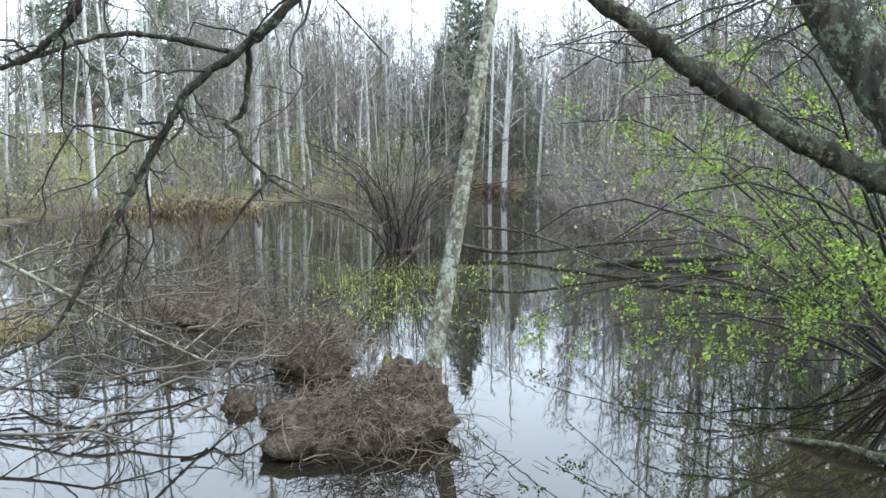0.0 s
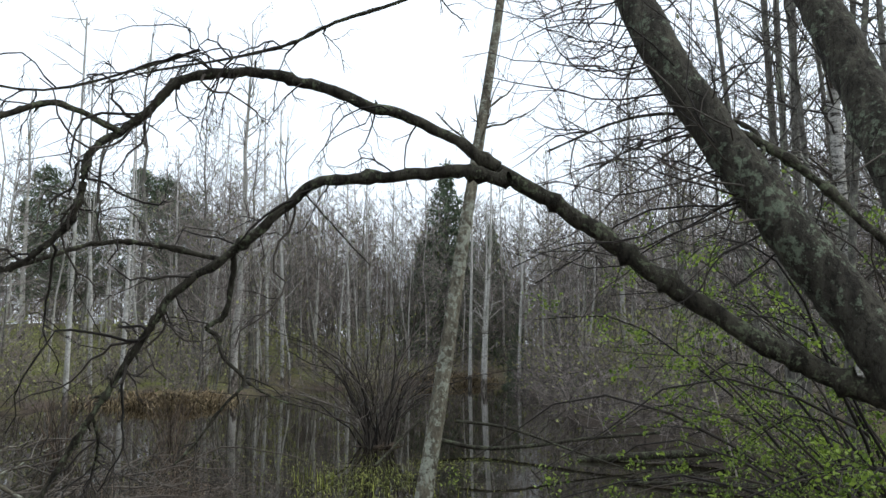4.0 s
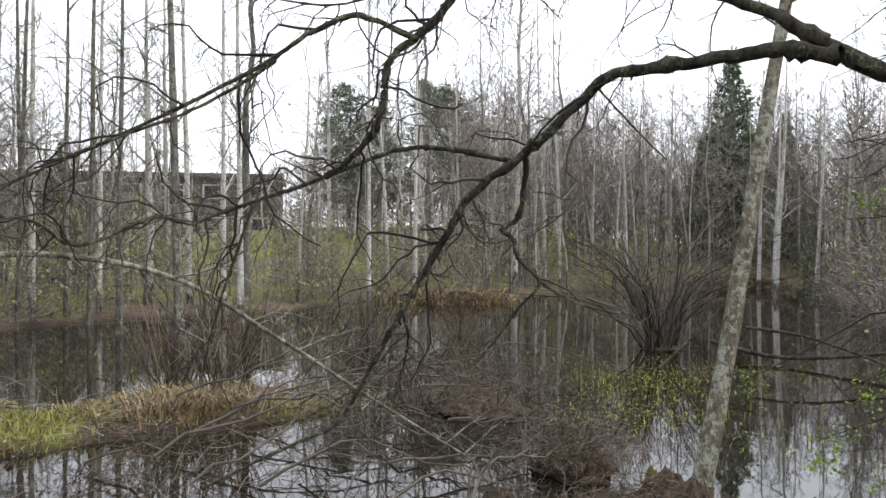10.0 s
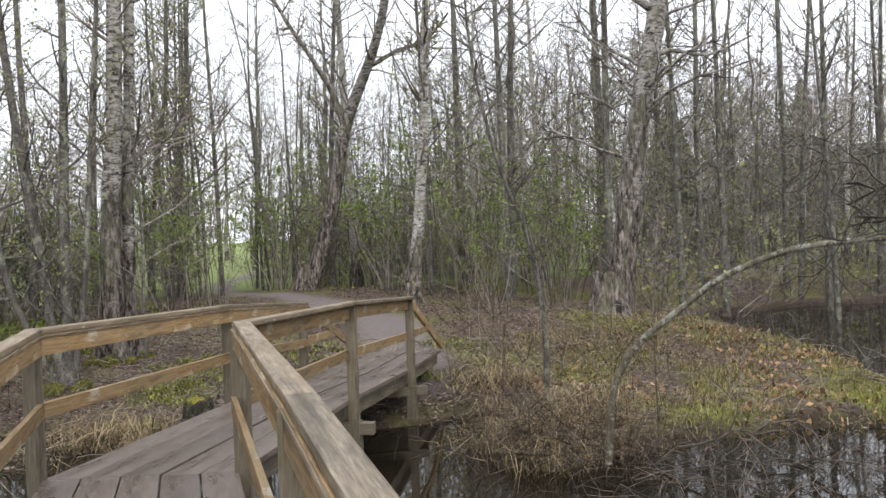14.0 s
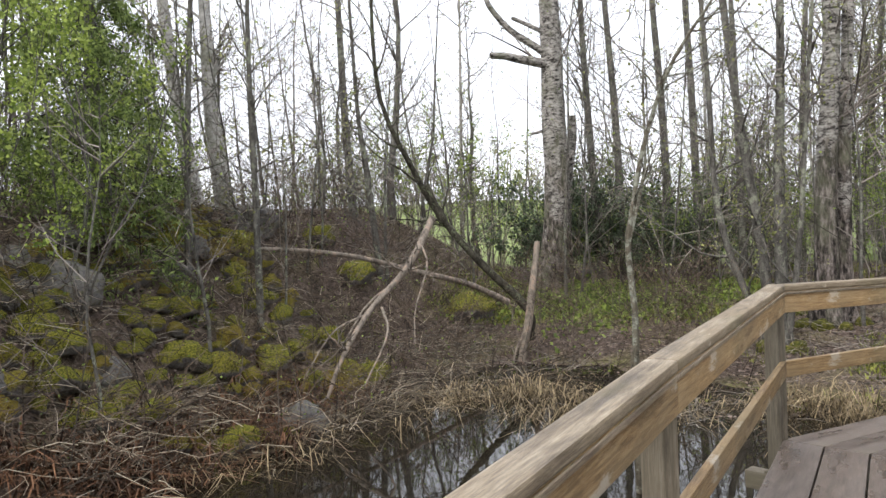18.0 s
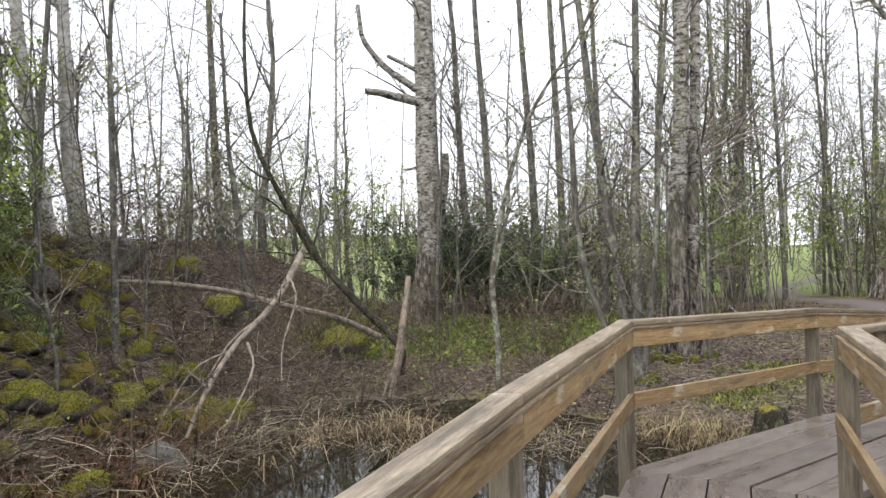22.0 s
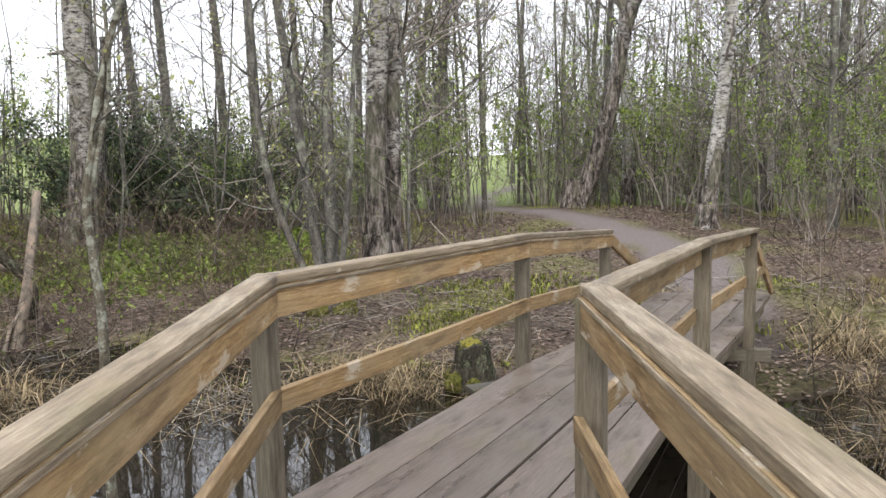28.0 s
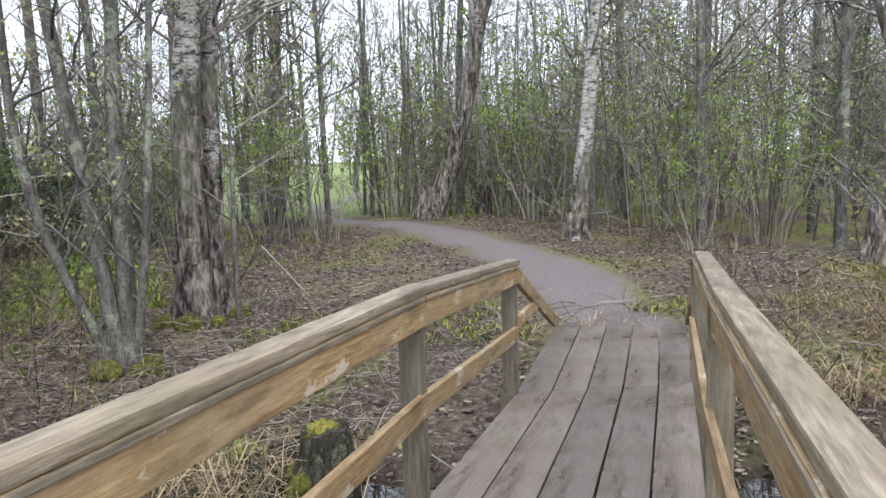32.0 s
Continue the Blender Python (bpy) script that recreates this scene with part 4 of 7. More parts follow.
# the dark alder whose long limb arches over the water
trunk1 = line([(1.94, -3.22, -0.20), (2.23, -3.17, 1.51), (2.44, -3.09, 1.98), (2.60, -3.04, 2.24), (2.75, -2.98, 2.49), (2.93, -2.88, 2.81), (3.19, -2.77, 3.27), (3.49, -2.65, 3.89), (3.80, -2.64, 4.57), (4.17, -2.63, 5.67)], 0.122, 0.085, 26)
trunk2 = line([(2.20, -3.70, -0.25), (2.44, -3.80, 1.15), (2.71, -3.87, 2.10), (2.93, -3.96, 2.63), (3.18, -4.03, 3.17), (3.41, -4.11, 3.66), (3.66, -4.17, 4.19), (3.95, -4.18, 5.03), (4.39, -4.14, 7.44)], 0.165, 0.11, 22)
limb = line([(2.42, -3.07, 1.95), (2.60, -3.04, 2.04), (2.81, -2.94, 2.14), (3.06, -2.73, 2.33), (3.24, -2.52, 2.53), (3.38, -2.32, 2.73), (3.50, -2.09, 2.91), (3.60, -1.85, 3.06)], 0.051, 0.036, 22)
fork_a = line([(3.44, -1.78, 3.03), (3.59, -1.55, 3.22), (3.74, -1.22, 3.36), (3.86, -0.90, 3.47), (3.93, -0.69, 3.48), (3.99, -0.47, 3.44), (4.02, -0.34, 3.29), (4.03, -0.24, 3.19), (4.04, -0.11, 3.07), (4.04, -0.08, 2.88), (4.05, -0.04, 2.76), (4.05, 0.08, 2.62), (4.08, 0.18, 2.55)], 0.027, 0.012, 42)
fork_b = line([(3.37, -1.81, 2.97), (3.55, -1.62, 3.02), (3.73, -1.30, 3.00), (3.87, -1.07, 2.98), (3.96, -0.94, 2.87), (4.06, -0.72, 2.66), (4.13, -0.50, 2.50), (4.20, -0.39, 2.32), (4.25, -0.26, 2.09), (4.29, -0.13, 1.87), (4.33, 0.02, 1.59), (4.30, 0.15, 1.39), (4.14, 0.41, 1.30), (3.99, 0.70, 1.18)], 0.03, 0.006, 42)
hook = line([(4.10, -0.74, 2.69), (4.19, -0.75, 2.57), (4.23, -0.72, 2.38), (4.24, -0.64, 2.33), (4.23, -0.70, 2.28), (4.22, -0.72, 2.19), (4.19, -0.82, 2.08), (4.20, -0.73, 1.97), (4.21, -0.61, 1.80), (4.21, -0.52, 1.71)], 0.015, 0.005, 30)
hook_tip = line([(4.19, -0.81, 2.09), (4.22, -0.92, 2.02), (4.21, -1.03, 1.97), (4.19, -1.18, 1.93)], 0.007, 0.003, 10)
side_br = line([(4.10, -0.68, 2.64), (4.22, -0.38, 2.71), (4.21, -0.17, 2.71), (4.18, 0.04, 2.63), (4.12, 0.24, 2.54), (4.06, 0.42, 2.47), (3.97, 0.62, 2.39), (3.87, 0.72, 2.34), (3.75, 0.84, 2.36), (3.59, 1.06, 2.24), (3.46, 1.17, 2.33), (3.32, 1.29, 2.35)], 0.012, 0.006, 34)
up_br = line([(4.02, -0.24, 3.17), (4.00, 0.02, 3.27), (3.95, 0.22, 3.18), (3.91, 0.38, 3.05), (3.84, 0.57, 2.92), (3.73, 0.81, 2.76), (3.56, 1.13, 2.56), (3.39, 1.37, 2.40)], 0.014, 0.005, 22)
up_tip = line([(3.90, 0.37, 3.04), (3.79, 0.47, 2.93), (3.68, 0.67, 2.78), (3.57, 0.85, 2.68), (3.40, 1.14, 2.52)], 0.009, 0.004, 14)
drop_br = line([(3.99, 0.48, 2.43), (3.93, 0.53, 2.24), (3.92, 0.57, 2.12), (3.90, 0.64, 1.86), (3.89, 0.67, 1.69)], 0.008, 0.004, 12)
low_br = line([(4.28, -0.17, 1.94), (4.33, -0.20, 1.81), (4.35, -0.18, 1.67), (4.35, -0.15, 1.53)], 0.008, 0.003, 10)
thin_br = line([(3.90, -1.02, 2.94), (4.02, -1.16, 2.85), (4.03, -1.28, 2.73), (4.02, -1.37, 2.64)], 0.005, 0.003, 8)
cross_br = line([(2.93, -2.80, 2.96), (3.06, -2.94, 3.20), (3.33, -2.89, 3.37), (3.72, -2.70, 3.44), (4.11, -2.44, 3.33)], 0.012, 0.006, 12)
right_br = line([(3.14, -2.80, 3.26), (2.94, -2.98, 3.07), (2.74, -3.13, 2.79), (2.56, -3.26, 2.54), (2.29, -3.45, 2.16)], 0.022, 0.018, 12)
bough = [fork_a, fork_b, hook, side_br, up_br, cross_br, right_br, drop_br, low_br, up_tip, hook_tip, thin_br]
alder = thing("leaning_alder", "dark leaning alder, a long limb arching over the water", "tree")
put("trunk", tube_mesh("trunk", [gnarled(trunk1, 0.08, 0.05, 0.0)], TRUNKBARK, 28, 0.05), alder)
put("trunk", tube_mesh("trunk", [gnarled(trunk2, 0.08, 0.05, 0.0)], TRUNKBARK, 28, 0.05), alder)
put("limb", tube_mesh("limb", [gnarled(limb, 0.16, 0.14)], DARKBARK, 14, 0.09), alder, "long arching limb with moss and lichen")
for b_ in bough:
    put("bough", tube_mesh("bough", [gnarled(b_, 0.2, 0.3)], DARKBARK, 10, 0.1), alder)
# short snapped stubs and knuckles along the boughs
stubs = []
for b_, k in ((fork_a, 9), (fork_b, 9), (limb, 5), (side_br, 5), (up_br, 4), (hook, 3)):
    stubs += offshoots([b_], k, 0.07, 1.0, 0.0, 3, 0.009, 0.05, 0.3)
tagged(put("snag", tube_mesh("snag", stubs, DARKBARK, 5, 0.1), alder), "short snapped stubs", kind="stuff")
tw1 = offshoots(bough[:1], 13, 0.5, 0.9, -0.14, 8, 0.0045, 0.08, 0.8, 0.25) + offshoots(bough[1:2], 14, 0.45, 0.8, -0.05, 8, 0.0045, 0.1, 0.8, 0.15) + offshoots(bough[2:5] + bough[7:9], 5, 0.4, 0.8, -0.06, 6, 0.004, 0.1, 0.55, 0.25)
tw1 += offshoots([trunk1], 105, 1.5, 1.2, -0.02, 9, 0.0058, 0.5, 0.55, 0.0, 0.95) + offshoots([trunk2], 26, 1.4, 1.2, 0.0, 9, 0.005, 0.45, 0.6) + offshoots(bough[5:7], 10, 0.7, 0.8, 0, 6, 0.005, 0.1, 0.5)
tw1 += offshoots(bough[:1], 8, 0.6, 1.1, -0.25, 9, 0.0045, 0.1, 0.8, 0.25) + offshoots([trunk1], 50, 1.7, 1.2, 0.03, 9, 0.0055, 0.55, 0.6) + offshoots(bough[9:10], 6, 0.5, 0.8, -0.1, 6, 0.004, 0.1, 0.5)
high_br = line([(3.38, -1.69, 3.98), (3.60, -1.46, 3.85), (3.74, -1.12, 3.72), (3.81, -0.92, 3.61), (3.89, -0.67, 3.53), (3.96, -0.40, 3.47), (4.01, -0.14, 3.38)], 0.011, 0.004, 16)
high_tip = line([(3.97, -0.54, 3.58), (4.06, -0.29, 3.49), (4.07, 0.04, 3.35), (4.03, 0.30, 3.33), (3.96, 0.56, 3.37)], 0.008, 0.004, 12)
for b_ in (high_br, high_tip):
    put("bough", tube_mesh("bough", [gnarled(b_, 0.2, 0.3)], DARKBARK, 8, 0.1), alder)
tw1 += offshoots([high_br, high_tip], 13, 0.55, 1.0, -0.22, 9, 0.0048, 0.1, 0.8, 0.22) + offshoots([fork_a, up_br, up_tip, side_br], 5, 0.45, 1.0, -0.2, 9, 0.0045, 0.1, 0.8, 0.2)
tw1 = [b_ for b_ in tw1 if b_[0][-1][0] > b_[0][0][0] - 0.15]
tw2 = offshoots(tw1, 5, -0.42, 0.7, -0.03, 5, 0.0034, 0.15, 0.65, 0.1)
tw3 = offshoots(tw2, 3, -0.6, 0.7, -0.03, 3, 0.0026, 0.2, 0.5, 0.15)
long1 = offshoots([bough[0], bough[1], bough[3], bough[4], bough[8]], 10, 0.95, 0.9, -0.08, 12, 0.007, 0.25, 0.75, 0.12)
long2 = offshoots(long1, 4, -0.45, 0.85, -0.05, 6, 0.003, 0.15, 0.5, 0.12)
tw1, tw2, tw3 = tw1 + long1, tw2 + long2, tw3 + offshoots(long2, 2, -0.6, 0.8, -0.02, 3, 0.0022, 0.2, 0.5, 0.1)
tagged(put("crown", joined("crown", [(*tubes(tw1, 4), DARKTWIG), (*tubes(tw2, 3), DARKTWIG), (*strips(tw3), DARKTWIG)]), alder), kind="stuff")

line_tree("bowed_sapling", "lichen-grey sapling bowed in an arch down to the water", "branch", [line([(5.26, 4.62, 0.2), (5.30, 4.56, 0.9), (5.43, 4.35, 1.32), (5.59, 4.11, 1.56), (5.79, 3.78, 1.87), (6.04, 3.35, 2.09), (6.21, 2.99, 2.16), (6.39, 2.54, 2.19), (6.56, 2.03, 2.12), (6.66, 1.66, 2.01), (6.75, 1.33, 1.84), (6.85, 0.97, 1.58), (6.95, 0.62, 1.34), (7.05, 0.3, 1.1), (7.2, -0.2, 0.75), (7.4, -0.7, 0.4)], 0.034, 0.012, 40)], STEMBARK, GREYTWIG, (20, 4, 2), lo=0.45, l1=-0.16, r1=0.009, tw=0.003, up=0.0)


def mound(name, label, x, y, rx, ry, h, material, turn=0.0, seed=1, z0=0.0):
    """An uneven hummock of roots and moss standing out of the water."""
    t = thing(name, label, "mound", at=(x, y, z0))
    bm = bmesh.new()
    bmesh.ops.create_icosphere(bm, subdivisions=4, radius=1)
    for v in bm.verts:
        c = v.co.copy()
        k = 1 + 0.4 * noise.noise(c * 1.7 + Vector((seed, 0, 0))) + 0.25 * noise.noise(c * 5 + Vector((0, seed, 0))) + 0.14 * noise.noise(c * 13)
        v.co = Vector((c.x * rx * k, c.y * ry * k, c.z * h * k - 0.04 if c.z > 0 else c.z * 0.25))
    for f in bm.faces:
        f.smooth = True
    ob = part("turf", bm, material, t)
    t.rotation_euler[2] = turn
    return t


def peat():
    m, n, l, b = mat("wet_root_peat", 0.95, 0.15)
    f = noise_of(n, l, 15, 7, rough=0.7)
    g = noise_of(n, l, 3.5, 5)
    sep = n.new("ShaderNodeSeparateXYZ")
    l.new(n.new("ShaderNodeNewGeometry").outputs["Normal"], sep.inputs[0])
    add = n.new("ShaderNodeMath")
    l.new(sep.outputs[2], add.inputs[0])
    l.new(g, add.inputs[1])
    soil = ramp(n, l, f, [(0.35, (0.022, 0.016, 0.012)), (0.52, (0.1, 0.078, 0.058)), (0.66, (0.21, 0.145, 0.1))])
    moss = ramp(n, l, f, [(0.35, (0.03, 0.022, 0.012)), (0.5, (0.1, 0.085, 0.026)), (0.6, (0.17, 0.15, 0.04)), (0.72, (0.2, 0.1, 0.05))])
    l.new(blend(n, l, ramp(n, l, add.outputs[0], [(1.02, (0, 0, 0)), (1.26, (0.85, 0.85, 0.85))]), soil, moss), b.inputs["Base Color"])
    bump(n, l, b, f, 1.0, 0.08)
    return m


PEAT = peat()
mound("root_mound", "brown root mound with moss and dead twigs in the water", 6.15, -1.75, 0.5, 0.74, 0.3, PEAT, -0.2, 3)
mound("moss_mound", "mossy root collar round the alder stem", 6.52, -2.3, 0.36, 0.36, 0.46, PEAT, 0.3, 8)
mound("moss_hummock", "small rounded moss knob beside the alder stem", 6.93, -2.25, 0.1, 0.1, 0.42, MOSS, 0, 5)
mound("sedge_mound", "low brown sedge mound with dead stalks", 11.48, -0.98, 1.0, 0.7, 0.22, PEAT, 0.4, 12)
mound("sedge_mound", "low brown sedge mound with dead stalks", 8.3, -1.85, 0.5, 0.45, 0.22, PEAT, 0.2, 14)
mound("sedge_mound", "low brown sedge mound with dead stalks", 7.25, -0.98, 0.16, 0.14, 0.2, PEAT, 0.2, 17)
mound("willow_mound", "dark root mound under the willow stems", 17.6, -5.9, 0.6, 0.45, 0.1, PEAT, 0.2, 23)

# brush in the water: tangled dead twigs
heaps = [(11.5, -1.0, 0.25), (12.3, -0.2, 0.1), (10.2, 0.3, 0.0), (8.3, -1.85, 0.2), (6.15, -1.85, 0.16), (5.35, -2.15, 0.0), (5.6, -1.6, 0.0), (9.2, 0.7, 0.0), (11.2, 0.8, 0.05), (12.8, -2.0, 0.05)]
stuff("dead_brush", "tangled grey dead twigs heaped in the shallow water", "brush", [
    (*loose_twigs(heaps, [1.2, 0.9, 1.3, 0.55, 0.62, 0.55, 0.5, 1.2, 1.0, 1.0], [190, 60, 70, 90, 110, 40, 30, 45, 50, 60], 0.42, 0.0042, 0.55, 0.6, 5), BRUSHTWIG),
    (*loose_twigs(heaps, [0.9, 0.7, 0.8, 0.55, 0.6, 0.5, 0.5, 0.8, 0.8, 0.8], [260, 40, 30, 560, 520, 60, 60, 20, 30, 40], 0.26, 0.0034, 0.6, 0.35, 5), BROWNTWIG),
])
near_heaps = [(5.7, 4.6, 0.1), (5.3, 3.8, 0.0), (6.2, 3.5, 0.0), (6.7, 4.3, 0.0), (7.0, 2.6, 0.0), (6.0, 2.6, 0.0), (7.8, 3.2, 0.0), (7.6, 1.6, 0.0), (8.8, 2.4, 0.0), (9.0, 1.2, 0.0), (5.2, 5.4, 0.15), (5.9, 5.6, 0.15)]
stuff("waterside_brush", "brown dead stalks and twigs standing in the water before the spit", "brush", [
    (*loose_twigs(near_heaps, [1.0] * 12, [70, 40, 45, 50, 40, 40, 40, 45, 40, 45, 110, 110], 0.6, 0.0035, 0.5, 0.45, 4), BRUSHTWIG),
    (*loose_twigs(near_heaps, [0.9] * 12, [70, 25, 30, 35, 20, 20, 20, 25, 25, 25, 160, 160], 0.75, 0.003, 0.3, 0.0, 4), BROWNTWIG),
])
for x, y, z, a, ln in [(6.4, 4.4, 0.1, -0.9, 1.3), (6.9, 3.7, 0.05, -1.6, 1.2), (7.4, 4.2, 0.1, -0.5, 1.1), (5.6, 3.2, 0.0, -1.2, 1.3), (8.2, 2.6, 0.1, -1.9, 1.6), (7.6, 0.2, 0.25, -1.5, 2.2), (7.0, -0.9, 0.1, -0.7, 1.6), (6.6, 0.5, 0.15, -1.9, 1.8), (6.9, -0.3, 0.1, -1.2, 1.6), (10.5, 0.9, 0.35, -1.3, 3.2), (9.6, 1.2, 0.3, -1.0, 2.6), (11.8, -0.2, 0.55, -1.5, 2.8), (11.0, 0.2, 0.7, -1.8, 2.2), (8.4, 1.3, 0.2, -0.6, 2.4), (12.2, 0.9, 0.5, -1.4, 3.0), (9.9, -0.8, 0.3, -2.0, 1.9), (8.9, -0.4, 0.15, -2.4, 1.8), (12.0, -1.6, 0.5, -2.2, 2.4), (13.0, -0.6, 0.4, -1.2, 2.6), (8.3, -0.6, 0.2, -1.1, 1.8), (9.3, 0.1, 0.45, -1.7, 2.4), (8.8, 0.9, 0.5, -2.1, 2.2), (10.8, -0.6, 0.5, -1.4, 2.4), (7.9, 1.2, 0.35, -1.2, 2.0), (10.0, 1.6, 0.5, -1.8, 2.6), (9.6, -1.4, 0.3, -1.3, 1.7)]:
    u = np.linspace(0, 1, 9)
    p = np.stack([x + math.cos(a) * ln * (u - 0.4), y + math.sin(a) * ln * (u - 0.4), z + 0.35 * np.sin(u * 2.5) * ln * 0.3 - 0.05], 1) + np.cumsum(rng.normal(size=(9, 3)) * 0.06, axis=0)
    t = thing("fallen_branch", "grey forked dead branch lying in the shallows", "branch", "fallen branches in the pond")
    ln_ = (p, np.linspace(0.017, 0.005, 9))
    put("stick", tube_mesh("stick", [ln_], BRUSHTWIG, 6, 0.06), t)
    o1 = offshoots([ln_], 7, -0.4, 0.7, 0.06, 5, 0.008, 0.15, 0.5)
    o2 = offshoots(o1, 3, -0.5, 0.7, 0.03, 4, 0.004, 0.2, 0.5)
    tagged(put("twig_spray", joined("twig_spray", [(*tubes(o1, 4), BRUSHTWIG), (*tubes(o2, 3), BRUSHTWIG)]), t), kind="stuff")
for name, label, pts, r0, r1, m_ in [
    ("sunken_log", "dark wet log lying at the water's edge", [(11.6, -7.8, -0.04), (11.0, -8.4, 0.05), (9.7, -9.57, 0.12), (8.9, -10.4, 0.3)], 0.02, 0.06, DARKBARK),
    ("mossy_log", "mossy dead branch reaching into the water", [(5.0, -4.75, -0.02), (4.53, -4.95, 0.06), (4.14, -5.13, 0.05), (3.6, -5.5, 0.15)], 0.02, 0.05, DARKBARK),
]:
    t = thing(name, label, "log")
    put("log_body", tube_mesh("log_body", [line(pts, r0, r1, 12)], m_, 10, 0.12), t)

# willow and other shrubs standing in and round the water
w = shrub_model("willow_shrub", "bare willow shrub fanning out of the water", 74, 3.3, 4.0, WILLOWTWIG, per=4, per2=2, r=0.02, base=0.5, fan=0.8)
w.matrix_basis = pose(17.6, -5.8, 0.05, 0, 0, 40)
v = shrub_model("dead_shrub", "brown bare shrub on the grassy spit", 45, 1.7, 0.8, BROWNTWIG, per=4, per2=2, r=0.011, base=0.3)
v.matrix_basis = pose(11.6, 2.5, 0.15)
for x, y, s, a in [(12.4, 3.4, 1.0, 40), (10.4, -0.2, 0.5, 140), (14.2, -1.2, 0.6, 80), (18.5, 0.8, 0.9, 10), (20.5, -1.5, 0.8, 200), (17.5, 3.5, 0.8, 100)]:
    c = copy_thing(v, pose(x, y, max(0.0, z_at(x, y)), 0, 0, a))
    c.scale = (s, s, s)
def hanging_shrub(name, label, boughs, leaves, leaf, group):
    """A shrub whose long boughs reach out and sag over the water, thinly set with leaves."""
    t = thing(name, label, "shrub", group)
    lines = []
    for _ in range(boughs):
        a = rng.uniform(0.2, 2.9)
        ln, hh = rng.uniform(1.6, 4.6), rng.uniform(0.6, 3.4)
        u = np.linspace(0, 1, 9)
        w = np.cumsum(rng.normal(size=(9, 3)) * 0.05, axis=0)
        p = np.stack([math.cos(a) * ln * u, math.sin(a) * ln * u, -0.15 + hh * np.sin(u * rng.uniform(1.7, 2.5)) - 0.1 * u], 1)
        p[1:] += w[1:] - w[0]
        p[:, 2] = np.maximum(p[:, 2], 0.05 * u - 0.2)
        lines.append((p, np.linspace(0.02, 0.004, 9) * rng.uniform(0.6, 1.2)))
    a = offshoots(lines, 7, 0.75, 0.65, 0.02, 5, 0.006, 0.2, 0.45)
    b = offshoots(a, 3, -0.5, 0.65, 0.02, 4, 0.003, 0.15, 0.5)
    tagged(put("branchwork", joined("branchwork", [(*tubes(lines, 5), DARKTWIG), (*tubes(a, 3), DARKTWIG), (*strips(b), DARKTWIG)]), t), kind="stuff")
    src = np.vstack([p[2:] for p, _ in b] + [p[3:] for p, _ in a])
    pts = src[rng.integers(0, len(src), leaves)] + rng.normal(size=(leaves, 3)) * 0.025
    tagged(put("foliage", leaf_mesh("foliage", pts, leaf, SHRUBLEAF), t), "small fresh spring leaves", kind="stuff")
    return t


g = hanging_shrub("leafy_shrub", "overhanging shrub in fresh green leaf", 17, 4300, 0.037, "green shrubs by the water")
g.matrix_basis = pose(5.6, -7.2, 0.1, 0, 0, -10)
for x, y, a, s in [(4.6, -6.5, -30, 0.8), (6.6, -8.6, -20, 0.9), (5.2, -8.6, 0, 1.1)]:
    c = copy_thing(g, pose(x, y, max(0.05, z_at(x, y)), 0, 0, a))
    c.scale = (s, s, s)
# dead limbs lying half sunk from the willow towards the shrubs
for label, pts, r0, r1 in [("dark half-sunk limb beside the willow", [(16.6, -6.6, 0.3), (15.6, -7.4, 0.12), (14.9, -8.3, 0.2), (14.4, -9.3, 0.35), (13.6, -10.6, 0.5)], 0.05, 0.03), ("long grey dead limb over the water", [(15.6, -6.9, 0.7), (14.6, -7.6, 0.62), (13.4, -8.3, 0.3), (12.2, -8.9, 0.02)], 0.035, 0.015), ("dark log lying in the still water", [(13.9, -8.8, 0.02), (13.4, -9.8, 0.1), (12.9, -10.8, 0.16), (12.5, -11.8, 0.25)], 0.07, 0.09), ("thin dead limb rising from the water", [(14.9, -4.9, 0.0), (15.2, -5.6, 0.5), (15.4, -6.2, 1.0)], 0.03, 0.012)]:
    line_tree("dead_limb", label, "branch", [line(pts, r0, r1, 14)], DARKBARK, BRUSHTWIG, (5, 3, 1), lo=0.1, l1=-0.25, r1=0.012, tw=0.004, up=0.02)

# sedge in the shallows, straw on the spit
def around(n, spots):
    out = []
    for x, y, rx, ry, share in spots:
        k = int(n * share)
        out.append(np.stack([x + rng.normal(size=k) * rx * 0.5, y + rng.normal(size=k) * ry * 0.5], 1))
    return np.vstack(out)


stuff("sedge", "short bright green sedge growing out of the shallow water", "grass", [
    (*blades(around(2700, [(13.5, -4.3, 2.1, 1.7, 0.4), (11, -3.2, 1.4, 1.3, 0.2), (14.5, -6.5, 1.4, 1.6, 0.15), (12, 0.3, 1.5, 1.0, 0.1), (9.5, -4.2, 1.0, 1.0, 0.03), (16.5, -4, 2.5, 2.5, 0.12)]), 0.12, 0.006, 0.8, 0.6, 0.0, True), GRASS),
    (*blades(around(150, [(11.8, -4.2, 1.8, 1.2, 0.5), (13.5, -3.4, 1.6, 1.2, 0.4), (9.6, -5, 0.7, 0.6, 0.1)]), 0.2, 0.006, 0.3, 0.0, 0.0, True), GRASS),
    (*blades(around(2600, [(11.9, -1.1, 1.1, 0.8, 0.3), (8.3, -1.85, 0.55, 0.5, 0.3), (6.2, -1.85, 0.7, 0.6, 0.2), (6.8, -2.4, 0.3, 0.3, 0.1)]), 0.3, 0.003, 1.0, 0.2, 0.12, True), BROWNTWIG),
])

